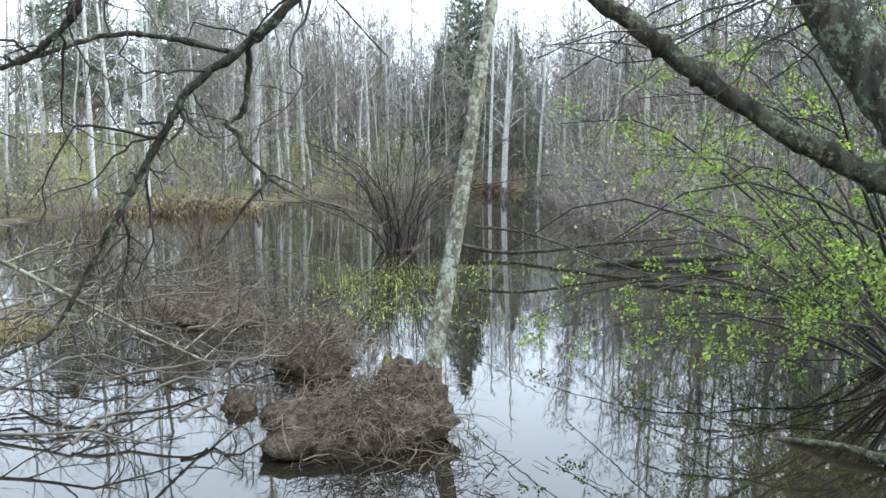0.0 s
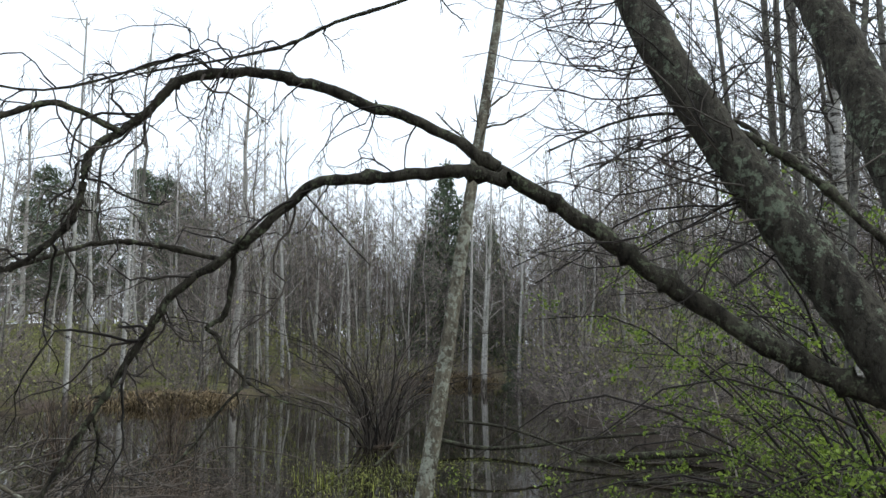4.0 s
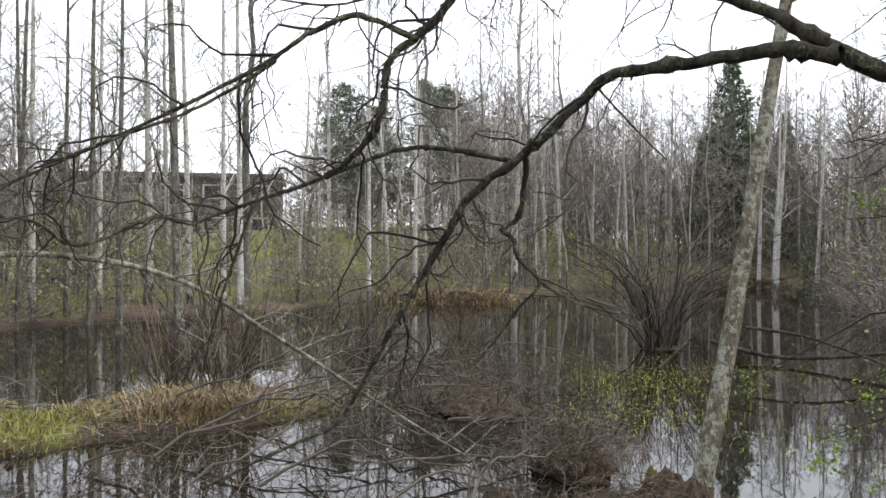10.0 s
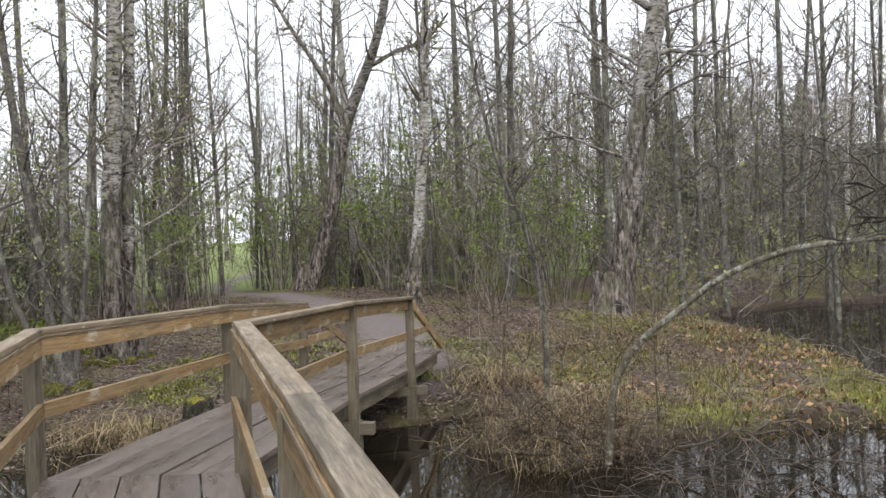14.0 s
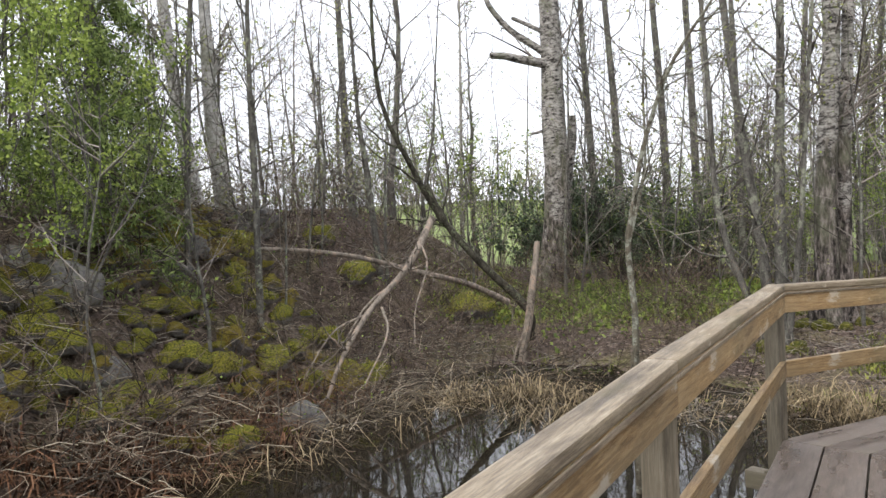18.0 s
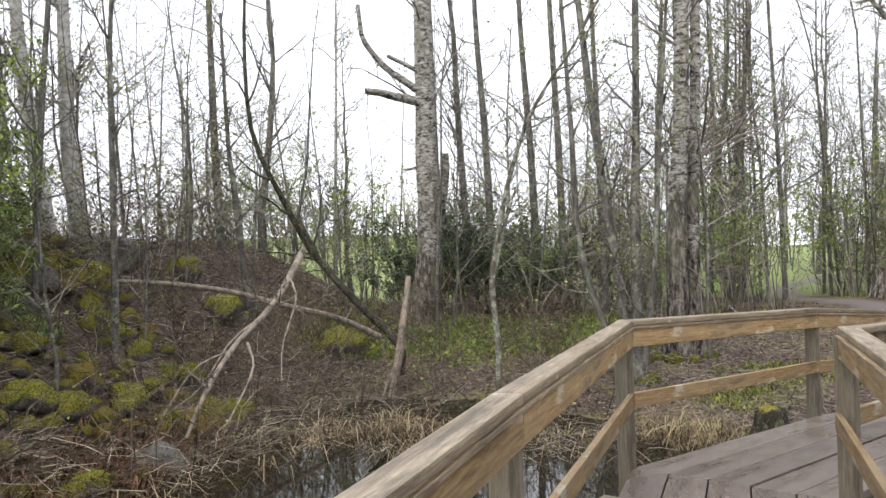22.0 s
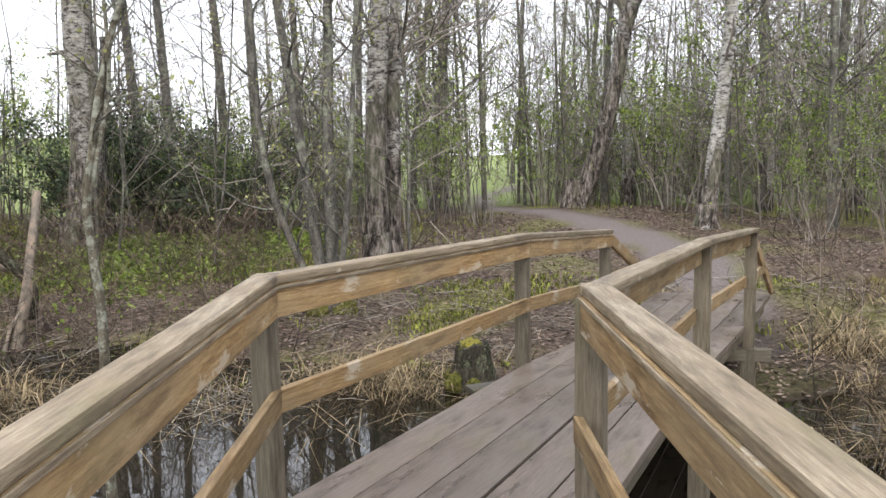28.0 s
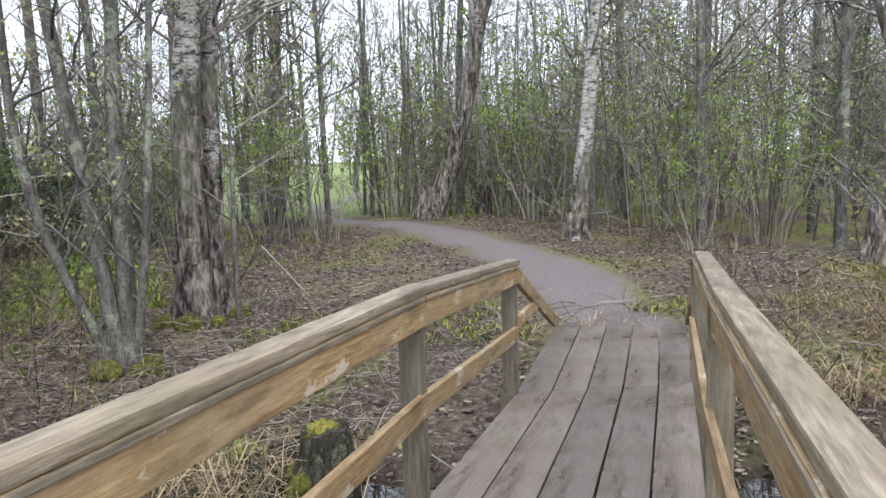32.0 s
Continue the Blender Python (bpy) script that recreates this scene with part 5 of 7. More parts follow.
# ---- trees of the woods ----
birches, broadleaf = [], []
for k in range(3):
    tr = leader(15 + k, 0.14 + 0.02 * k, (0.02 * (k - 1), 0.015), 0.12)
    birches.append(tree_model("birch", "tall slim birch with white bark and bare twigs", "birch", [tr], bare_crown([tr], 30, 4, 5, -0.15, 0.09, 0.8, 0.25, 0.03, 0.008, 0.05), BIRCH, TWIG, 450, BUDLEAF, 0.06, "birches of the wood", far=True))
for k in range(4):
    tr = leader(13 + 1.5 * k, 0.11 + 0.02 * k, (0.03 * (k - 1.5), -0.02), 0.2)
    broadleaf.append(tree_model("bare_tree", "tall grey bare tree with fine spring twigs", "tree", [tr], bare_crown([tr], 28, 4, 5, -0.16, 0.14, 0.75, 0.15, 0.035, 0.008), BARK, TWIG, 600, BUDLEAF, 0.06, "bare trees of the wood", far=True))


def scatter(n, x0, x1, y0, y1, gap, keep):
    xy = np.stack([rng.uniform(x0, x1, n * 12), rng.uniform(y0, y1, n * 12)], 1)
    xy = xy[keep(xy[:, 0], xy[:, 1])]
    out = []
    for x, y in xy:
        if all((x - a) ** 2 + (y - b) ** 2 > gap * gap for a, b in out):
            out.append((x, y))
            if len(out) == n:
                break
    return out


def off_path(x, y, d=1.5):
    return away(x, y, PATH_LINE, False) > d


east = scatter(40, 27, 62, -45, 20, 1.8, lambda x, y: (shore(x, y) > 0.7) & ((y < 0.1 * x) | (np.sin(x * 5.3 + y * 2.1) > 0.75)))
for i, (x, y) in enumerate(east):
    place((birches + broadleaf)[(i * 5) % 7], [(x, y, rng.uniform(0, 360), rng.uniform(0.8, 1.15))])
north = scatter(38, 3, 36, 15, 48, 1.5, lambda x, y: (shore(x, y) > 0.7) & off_path(x, y) & ((y > 19) | (x > 11.5)) & ~((x > 2) & (x < 10) & (y < 22)) & ~((y > 24) & (x < 8)))
for i, (x, y) in enumerate(north):
    place((broadleaf + birches)[(i * 3) % 7], [(x, y, rng.uniform(0, 360), rng.uniform(0.6, 1.0))])
west = scatter(7, -20, 3, 16, 30, 2.0, lambda x, y: ~((x > -4) & (x < 4) & (y < 19)))
for i, (x, y) in enumerate(west):
    place((broadleaf + birches)[(i * 3 + 1) % 7], [(x, y, rng.uniform(0, 360), rng.uniform(0.5, 0.8))])
south = scatter(22, 4, 42, -38, -13, 1.8, lambda x, y: (shore(x, y) > 3) & (x * 0.45 + y < -4.5))
for i, (x, y) in enumerate(south):
    place((broadleaf + birches)[(i * 3 + 1) % 7], [(x, y, rng.uniform(0, 360), rng.uniform(0.6, 0.9))])
for m in birches + broadleaf:
    retire(m)

# the dense fine growth between them
right_wood = lambda x, y: (shore(x, y) > 0.5) & ((y < -0.06 * x) | ((y < 0.1 * x) & (np.sin(x * 9.1 + y * 5.7) > 0.6))) & ~((x > 40) & (x < 58) & (np.abs(y) < 0.06 * x)) & ((x > 26) | (y < -11))
left_wood = lambda x, y: (shore(x, y) > 0.5) & (y >= 0.1 * x) & (x > 26)
p1, e1 = wood_mass(scatter(520, 14, 72, -46, 8, 0.35, right_wood), (6, 13.5), BARK, FARTWIG, 34, (0.025, 0.06), 0.011, 6, 0.17, 0.12, 5, 0.06, (0.0, 1.3), 0.75)
q1, f1 = wood_mass(scatter(90, 27, 70, 3, 26, 0.6, lambda x, y: left_wood(x, y) & ~((x > 44) & (y < 0.36 * x))), (3.5, 9), BARK, FARTWIG, 26, (0.02, 0.05), 0.01, 6, 0.2, 0.08, 5, 0.06, (0.0, 1.2), 0.8)
p1 = p1 + q1
pq, eq = wood_mass(scatter(26, 3.5, 24, -26, -11, 0.5, lambda x, y: (shore(x, y) > 3) & (y + 0.45 * x < -8)), (6, 12), BARK, DARKTWIG, 30, (0.025, 0.07), 0.007, 6, 0.22, 0.1, 5, 0.08, (-0.1, 1.0))
stuff("south_wood", "dense bare alders close behind the leafy shrubs", "wood", pq)
p2, e2 = wood_mass(scatter(120, 26, 60, -42, 22, 0.6, lambda x, y: (shore(x, y) > 0.5) & ((y < 0.1 * x) | (np.sin(x * 7.1 + y * 3.3) > 0.6))), (8, 13.5), BIRCH, FARTWIG, 22, (0.05, 0.1), 0.011, 6, 0.14, 0.3)
p6, e6 = wood_mass(scatter(480, 20, 84, -60, 34, 0.6, lambda x, y: (shore(x, y) > 6) & ~((x < 58) & (np.abs(y) < 0.06 * x)) & ((y < -0.06 * x) | (y > 0.45 * x)) & ((x > 52) | (y < -26) | (y > 22))), (9, 14), FARTWIG, FARTWIG, 30, (0.035, 0.07), 0.016, 6, 0.2, 0.05, 3, 0.05, (0.1, 1.4), 0.7)
p9, e9 = wood_mass(scatter(180, 10.5, 46, -34, -8, 0.25, lambda x, y: (shore(x, y) > -0.35) & (shore(x, y) < 1.8)), (1.0, 3.4), FARTWIG, FARTWIG, 14, (0.008, 0.02), 0.007, 5, 0.34, 0.03, 3, 0.22, (-0.2, 0.9))
p10, e10 = wood_mass(scatter(130, 13, 40, -3, 17, 0.3, lambda x, y: (shore(x, y) > 0.1) & (shore(x, y) < 2.5) & (x > 13.5) & ((y > 9) | (x > 30))), (0.8, 3.2), FARTWIG, FARTWIG, 14, (0.007, 0.018), 0.006, 5, 0.32, 0.03, 3, 0.2, (-0.1, 1.0))
stuff("shore_thicket", "low tangled bare bushes overhanging the water's edge", "thicket", p9 + p10)
p11, e11 = wood_mass(scatter(420, 66, 96, -66, 44, 0.8, lambda x, y: (shore(x, y) > 8) & ~((y > 0.15 * x) & (y < 0.5 * x))), (4.5, 9), FARTWIG, FARTWIG, 16, (0.04, 0.08), 0.032, 5, 0.3, 0.02, 3, 0.1, (-0.1, 1.0))
wood_e = stuff("far_wood", "dense bare spring wood of birch and alder across the pond", "wood", p1 + p2 + p6 + p11)
p3, e3 = wood_mass(scatter(430, 10, 50, -40, 24, 0.25, lambda x, y: (shore(x, y) > 0.1) & (shore(x, y) < 8) & ((x > 24) | (y < -10))), (1.0, 4.0), FARTWIG, FARTWIG, 12, (0.01, 0.025), 0.008, 5, 0.3, 0.05, 3)
stuff("far_thicket", "low bare thicket along the far shore", "thicket", p3)
keep4 = lambda x, y: (shore(x, y) > 0.5) & off_path(x, y, 1.25) & ((y > 18) | (x > 10)) & ~((np.abs(x - 4.6 - 0.1 * (y - 20)) < 1.1) & (y > 19))
p4, e4 = wood_mass(scatter(190, 2, 27, 14, 31, 0.35, keep4), (2.5, 8.5), TWIG, TWIG, 24, (0.01, 0.026), 0.006, 6, 0.24, 0.08, 5, 0.11, (0.0, 1.2))
p7, e7 = wood_mass(scatter(190, 3, 42, 12, 48, 0.5, lambda x, y: keep4(x, y) & (y > 24 - 0.5 * (x - 8))), (7, 14.5), BARK, TWIG, 26, (0.025, 0.06), 0.008, 6, 0.2, 0.12, 5, 0.07, (0.0, 1.2))
p8, e8 = wood_mass(scatter(120, 3, 20, 20.5, 26.5, 0.3, lambda x, y: off_path(x, y, 1.5) & (np.abs(x - 5) > 1.2)), (1.2, 3.6), TWIG, TWIG, 16, (0.008, 0.02), 0.007, 5, 0.28, 0.04)
stuff("green_thicket", "slim stems of a thicket just coming into leaf", "thicket", p4 + p7 + p8)
sel = np.vstack([e4[rng.random(len(e4)) < 0.45], e8[rng.random(len(e8)) < 0.45], e7[rng.random(len(e7)) < 0.3]])
tagged(new("thicket_foliage", leaf_mesh("thicket_foliage", np.repeat(sel, 2, axis=0) + rng.normal(size=(2 * len(sel), 3)) * 0.2, 0.06, LEAF)), "scattered fresh green leaves of the thicket", "foliage", kind="stuff")
sel = np.vstack([e3[rng.random(len(e3)) < 0.25], e10[rng.random(len(e10)) < 0.2], e9[rng.random(len(e9)) < 0.08]])
tagged(new("shore_foliage", leaf_mesh("shore_foliage", sel + rng.normal(size=sel.shape) * 0.1, 0.12, BUDLEAF)), "yellow-green buds along the far shore", "foliage", kind="stuff")

# white birches that stand out along the far shore
for k, (x, y, dx, dy, top) in enumerate([(42.9, -7.7, 0.09, 0.5, 11.6), (42.8, -8.5, 0.09, 0.44, 11.3), (46.1, -6.8, 0.04, 0.24, 10.5), (30.5, 1.4, 0.01, 0.04, 10.3), (33.6, -0.4, 0.01, -0.06, 8.0), (42.4, -19.5, -0.08, -0.19, 8.6), (40.3, -19.3, -0.15, -0.33, 7.0), (37.6, -20.2, -0.16, -0.32, 7.1), (40.4, -25.2, -0.08, -0.14, 7.2), (26.8, 6.1, -0.0, 0.05, 10.0), (24.0, 4.9, -0.03, 0.16, 9.2), (28.4, 7.7, -0.07, 0.28, 10.4), (47.5, -3.2, 0.02, 0.25, 9.9), (48.3, -15.1, 0.09, 0.27, 9.5), (36.5, -17.6, -0.2, -0.44, 8.4), (36.4, 0.8, -0.01, 0.6, 9.9), (37.4, -24.1, -0.22, -0.36, 8.3), (44.9, -12.8, 0.07, 0.22, 8.6), (25.7, 9.8, 0.04, -0.07, 10.1), (24.0, 11.1, 0.02, -0.01, 9.5)]):
    z = z_at(x, y)
    h = top * 1.25 - z + 1.5
    q = [(x, y, z - 0.2), (x + dx * 0.3, y + dy * 0.3, z + 0.3 * h), (x + dx * 0.8, y + dy * 0.8, z + 0.65 * h), (x + dx, y + dy, z + h)]
    line_tree("shore_birch", "slim white birch on the far shore", "birch", [line(q, 0.1 + 0.015 * (k % 3), 0.03, 10)], SHOREBIRCH, FARTWIG, (16, 4, 3), 0, None, 0.05, 7, l1=-0.17, lo=0.3, r1=0.022, tw=0.011, up=0.06)

# dark slim alders on the near shore of the back pond
for k, (x, y, h, r) in enumerate([(18.9, 5.2, 13, 0.13), (21.0, 7.4, 12, 0.1), (23.5, 9.2, 13, 0.11), (23.4, 11.2, 12, 0.1), (24.5, 10.3, 13, 0.09), (17.9, 9.4, 11, 0.07), (19.6, 10.6, 13, 0.1), (20.6, 12.0, 12, 0.09), (22.2, 13.4, 13, 0.12), (17.0, 11.8, 12, 0.1), (18.4, 13.6, 13, 0.11), (26.0, 12.4, 12, 0.1)]):
    z = z_at(x, y)
    dx, dy = 0.5 * math.sin(k * 2.1), 0.45 * math.cos(k * 1.3)
    line_tree("shore_alder", "slim dark alder standing at the back of the pond", "tree", [line([(x, y, z - 0.3), (x + dx * 0.2, y + dy * 0.3, z + h * 0.33), (x + dx * 0.8, y + dy * 0.6, z + h * 0.66), (x + dx, y + dy, z + h)], r, r * 0.3, 12)], BARK, TWIG, (22, 5, 3), 350, BUDLEAF, 0.05, 8, l1=-0.17, lo=0.15, r1=0.022, tw=0.007, up=0.06)

# tall alders and a white birch close behind the leafy shrubs
for k, (x, y, h, r, m_) in enumerate([(9.4, -11.2, 15, 0.13, PATHBIRCH), (9.0, -12.6, 15, 0.12, PATHBIRCH), (8.2, -9.4, 12, 0.07, BARK), (10.4, -10.9, 14, 0.09, BARK), (9.0, -10.2, 13, 0.06, BARK), (11.4, -12.0, 14, 0.1, BARK), (12.6, -13.6, 15, 0.11, BARK), (7.2, -9.6, 12, 0.08, BARK), (13.4, -15.8, 15, 0.12, BARK), (11.0, -14.6, 14, 0.1, BARK), (14.6, -14.4, 14, 0.1, BARK)]):
    z = z_at(x, y)
    dx, dy = -0.9 * math.sin(k * 1.1) - 0.3, 0.6 * math.cos(k * 1.9)
    line_tree("shore_tree", "tall slim birch behind the leafy shrubs" if m_ is PATHBIRCH else "tall slim alder behind the leafy shrubs", "tree", [line([(x, y, z - 0.3), (x + dx * 0.25, y + dy * 0.3, z + h * 0.33), (x + dx * 0.7, y + dy * 0.6, z + h * 0.66), (x + dx, y + dy, z + h)], r, r * 0.35, 12)], m_, DARKTWIG, (24, 5, 3), 0, None, 0.05, 8, l1=-0.17, lo=0.15, r1=0.022, tw=0.005, up=0.05)

# spruces and pines across the pond
sp = conifer("spruce", "tall dark spruce across the pond", 14.5, 4.2, NEEDLE, 46, 9, 15, group="spruces across the pond")
sp.matrix_basis = pose(53.8, -22.9, z_at(53.8, -22.9))
sp.scale = (1.05, 1.05, 1.06)
for x, y, s in [(55.5, -27.5, 0.72), (56.5, -21.8, 0.6), (41, -24.5, 0.3), (39.5, -21.2, 0.24), (44, -29, 0.5), (58, 34, 0.8), (31.2, 25.0, 0.56), (40.5, 28.5, 0.45), (37.2, 16.1, 0.45), (38.6, 17.2, 0.36)]:
    c = copy_thing(sp, pose(x, y, z_at(x, y), 0, 0, x * 50 % 360))
    c.scale = (s, s, s * 1.06)
pn = pine_model("pine", "broad dark pine behind the birches", 11.5, "pines across the pond")
pn.matrix_basis = pose(60.4, 4.6, z_at(60.4, 4.6))
for x, y, s in [(60.5, -1.6, 1.04), (61.5, -3.6, 0.98), (62.5, 2.2, 0.85), (66, 6.5, 0.8)]:
    c = copy_thing(pn, pose(x, y, z_at(x, y), 0, 0, x * 70 % 360))
    c.scale = (s, s, s)
bush = shrub_model("far_bush", "yellow-green bush on the far shore", 16, 3.6, 2.2, TWIG, 700, BUDLEAF, 0.13, 5, 2, 0.02, "bushes on the far shore", 0.6)
bush.matrix_basis = pose(45, -5.4, z_at(45, -5.4))
for x, y, s, a in [(46.5, -3.5, 1.0, 40), (43.5, -7.5, 0.9, 100), (47, -8, 1.1, 160), (42, 1.5, 1.0, 220), (40, 4.5, 1.0, 280), (45, 6, 1.1, 10), (36, 8, 0.9, 70), (33, 10.5, 0.9, 130), (46, -12.5, 0.9, 190), (50, -16, 1.0, 250), (44, -27, 0.9, 310), (36, -23.5, 0.9, 20), (29, -20, 0.9, 80), (22, -16.5, 0.9, 140), (17, -14.6, 0.8, 200), (38, 12, 1.2, 300), (29, 12, 0.9, 15)]:
    c = copy_thing(bush, pose(x, y, z_at(x, y), 0, 0, a))
    c.scale = (s, s, s)
sel = np.vstack([e1[rng.random(len(e1)) < 0.06], e2[rng.random(len(e2)) < 0.1], e6[rng.random(len(e6)) < 0.06], e11[rng.random(len(e11)) < 0.25]])
tagged(new("bud_haze", leaf_mesh("bud_haze", sel + rng.normal(size=sel.shape) * 0.15, 0.13, BUDLEAF)), "opening buds in the tops of the far wood", "foliage", kind="stuff")


# ---- land at the end of the bridge ----
twin = line_tree("twin_birch", "two old birch trunks with rough bark, mossy foot", "birch", [line([(2.76, 13.6, 0.4), (2.80, 13.56, 2.97), (2.92, 13.54, 4.64), (3.05, 13.5, 9), (3.1, 13.4, 15)], 0.2, 0.07, 18), line([(3.05, 13.78, 0.4), (3.1, 13.75, 2.98), (3.2, 13.74, 4.68), (3.35, 13.8, 9), (3.5, 13.9, 14)], 0.14, 0.05, 18)], OLDBIRCH, TWIG, (26, 6, 4), 1300, BUDLEAF, 0.05, 12, l1=-0.14, lo=0.3, r1=0.022, up=0.08)
clump = line_tree("alder_clump", "clump of grey alder stems on a mossy stool", "tree", [line([(1.8, 12.4, 0.3), (1.59, 12.45, 2.16), (1.32, 12.47, 4.38), (0.9, 12.5, 9)], 0.09, 0.04, 12), line([(1.9, 12.42, 0.3), (1.92, 12.41, 2.9), (1.98, 12.4, 4.4), (2.1, 12.3, 10)], 0.1, 0.04, 12), line([(1.7, 12.5, 0.3), (1.08, 12.58, 2.17), (0.97, 12.59, 4.4), (0.8, 12.7, 8)], 0.06, 0.03, 12), line([(1.95, 12.3, 0.3), (2.15, 12.2, 2.0), (2.3, 12.2, 4.0), (2.5, 12, 7)], 0.05, 0.02, 12)], BARK, TWIG, (14, 5, 3), 1300, BUDLEAF, 0.05, 8, l1=-0.16, lo=0.1, r1=0.02, up=0.1)
lean_b = line_tree("leaning_birch", "old birch leaning over the gravel path", "birch", [line([(9.0, 19.85, 0.5), (9.30, 19.62, 1.6), (9.57, 19.41, 2.55), (9.81, 19.13, 4.05), (9.97, 18.89, 5.38), (10.29, 18.51, 6.5), (10.53, 18.11, 7.43), (10.72, 17.73, 8.63), (10.85, 17.41, 10.2), (10.9, 17.2, 13)], 0.25, 0.07, 24), line([(9.98, 18.88, 5.4), (9.63, 18.93, 6.44), (9.07, 19.03, 7.36), (8.37, 19.18, 8.44), (7.6, 19.3, 9.9)], 0.1, 0.03, 12), line([(10.45, 18.3, 7.0), (11.06, 17.73, 7.41), (11.61, 17.13, 7.61), (12.03, 16.6, 8.28)], 0.07, 0.03, 10)], DARKBIRCH, TWIG, (20, 5, 3), 900, BUDLEAF, 0.05, 14, l1=-0.18, lo=0.4, r1=0.03, up=0.05)
path_b = line_tree("path_birch", "straight white birch beside the path", "birch", [line([(9.9, 15.5, 0.3), (9.98, 15.45, 1.4), (10.06, 15.40, 2.4), (10.17, 15.33, 3.67), (10.27, 15.26, 5.28), (10.33, 15.23, 6.77), (10.38, 15.19, 7.9), (10.4, 15, 11), (10.3, 14.9, 15)], 0.18, 0.05, 20)], PATHBIRCH, TWIG, (20, 5, 2), 700, BUDLEAF, 0.05, 12, l1=-0.14, lo=0.3, r1=0.035, up=0.08)
spit_b = line_tree("spit_birch", "old birch with rough dark-cracked bark on the grassy spit", "birch", [line([(11.42, 10.42, 0.2), (11.53, 10.31, 1.0), (11.68, 10.14, 2.53), (11.83, 9.98, 4.23), (12.03, 9.74, 5.91), (12.16, 9.59, 7.03), (12.3, 9.4, 9), (12.4, 9.2, 11.5), (12.4, 9.1, 14)], 0.29, 0.09, 22), line([(12.0, 9.78, 5.6), (12.3, 9.5, 5.75), (12.75, 9.0, 5.6), (13.3, 8.4, 5.9)], 0.06, 0.015, 10), line([(12.1, 9.66, 6.5), (11.6, 10.0, 7.0), (11.2, 10.3, 7.9), (10.9, 10.5, 9.5)], 0.09, 0.03, 10)], SPITBIRCH, DARKTWIG, (22, 5, 3), 300, BUDLEAF, 0.05, 14, l1=-0.2, lo=0.33, r1=0.04, up=0.02, only=1)
for k, (x, y, top, h, r) in enumerate([(5.6, 23.2, (6.3, 23.1), 10, 0.1), (6.3, 23.4, (6.9, 23.3), 10, 0.11), (-0.6, 20.5, (-0.9, 20.5), 13, 0.12), (0.6, 21.5, (0.3, 21.5), 13, 0.13), (1.3, 21, (1.1, 21), 14, 0.12), (2.2, 19.6, (2.1, 19.6), 12, 0.1), (3.6, 20.2, (3.9, 20), 12, 0.09), (4.6, 21.5, (4.5, 21.4), 12, 0.09), (6.6, 21.0, (6.4, 21.2), 9, 0.05), (6.2, 21.8, (6.4, 21.8), 10, 0.06), (6.9, 22.6, (6.7, 22.4), 9, 0.05), (5.9, 22.4, (5.6, 22.3), 11, 0.06), (6.7, 24.4, (6.9, 24.4), 10, 0.06), (7.0, 25.4, (6.8, 25.2), 10, 0.06), (7.4, 26.6, (7.6, 26.4), 11, 0.07), (6.0, 25.0, (5.8, 25.0), 10, 0.05), (9.2, 23.6, (9.0, 23.6), 10, 0.06), (9.6, 25.2, (9.9, 25.2), 11, 0.06)]):
    z = z_at(x, y)
    line_tree("field_edge_tree", "grey slim tree at the edge of the field", "tree", [line([(x, y, z - 0.2), ((x * 2 + top[0]) / 3, y, z + h * 0.33), (top[0], top[1], z + h * 0.66), (top[0] + 0.1, top[1], z + h)], r, r * 0.3, 12)], BARK, TWIG, (26, 5, 3), 900, BUDLEAF, 0.05, 8, l1=-0.2, lo=0.2, r1=0.018, up=0.1)

for x, y, h, r, k in [(12.2, 14.6, 13, 0.1, 0), (12.8, 15.2, 13, 0.11, 1), (11.2, 16.6, 12, 0.07, 2), (14.5, 13.4, 13, 0.12, 3), (13.6, 18.5, 14, 0.13, 4), (16.5, 15.5, 14, 0.12, 5), (10.2, 20.5, 13, 0.1, 6), (7.2, 21.5, 12, 0.08, 7), (15.8, 12.2, 12, 0.09, 8)]:
    z = z_at(x, y)
    dx, dy = 0.5 * math.sin(k * 2.3), 0.4 * math.cos(k * 1.7)
    line_tree("wood_tree", "grey slim alder in the wood beyond the path", "tree", [line([(x, y, z - 0.2), (x + dx * 0.2, y + dy * 0.3, z + h * 0.33), (x + dx * 0.7, y + dy * 0.6, z + h * 0.66), (x + dx, y + dy, z + h)], r, r * 0.3, 12)], BARK, TWIG, (30, 6, 4), 900, BUDLEAF, 0.05, 8, l1=-0.21, lo=0.2, r1=0.022, up=0.05)

dense = shrub_model("dark_thicket_bush", "dense dark evergreen-looking bush under the trees", 52, 2.6, 1.9, DARKTWIG, 8500, NEEDLE, 0.075, 6, 4, 0.012, "dark bushes under the trees", 0.6)
sp_ = np.column_stack([rng.normal(size=(900, 2)) * 0.8, rng.uniform(0.4, 2.5, 900)])
tagged(put("young_foliage", leaf_mesh("young_foliage", sp_, 0.05, LEAF), dense), "scattered fresh light leaves", kind="stuff")
dense.matrix_basis = pose(-0.6, 20.4, z_at(-0.6, 20.4))
for x, y, s, a in [(-2.4, 20.9, 1.05, 60), (0.9, 21.0, 0.95, 130), (0.2, 19.6, 0.7, 220)]:
    c = copy_thing(dense, pose(x, y, z_at(x, y), 0, 0, a))
    c.scale = (s, s, s)
light = shrub_model("budding_bush", "slender bush with pale green buds", 13, 3.4, 1.5, TWIG, 1500, LEAF, 0.055, 6, 2, 0.013, "budding bushes", 0.4)
light.matrix_basis = pose(5.1, 19.4, z_at(5.1, 19.4))
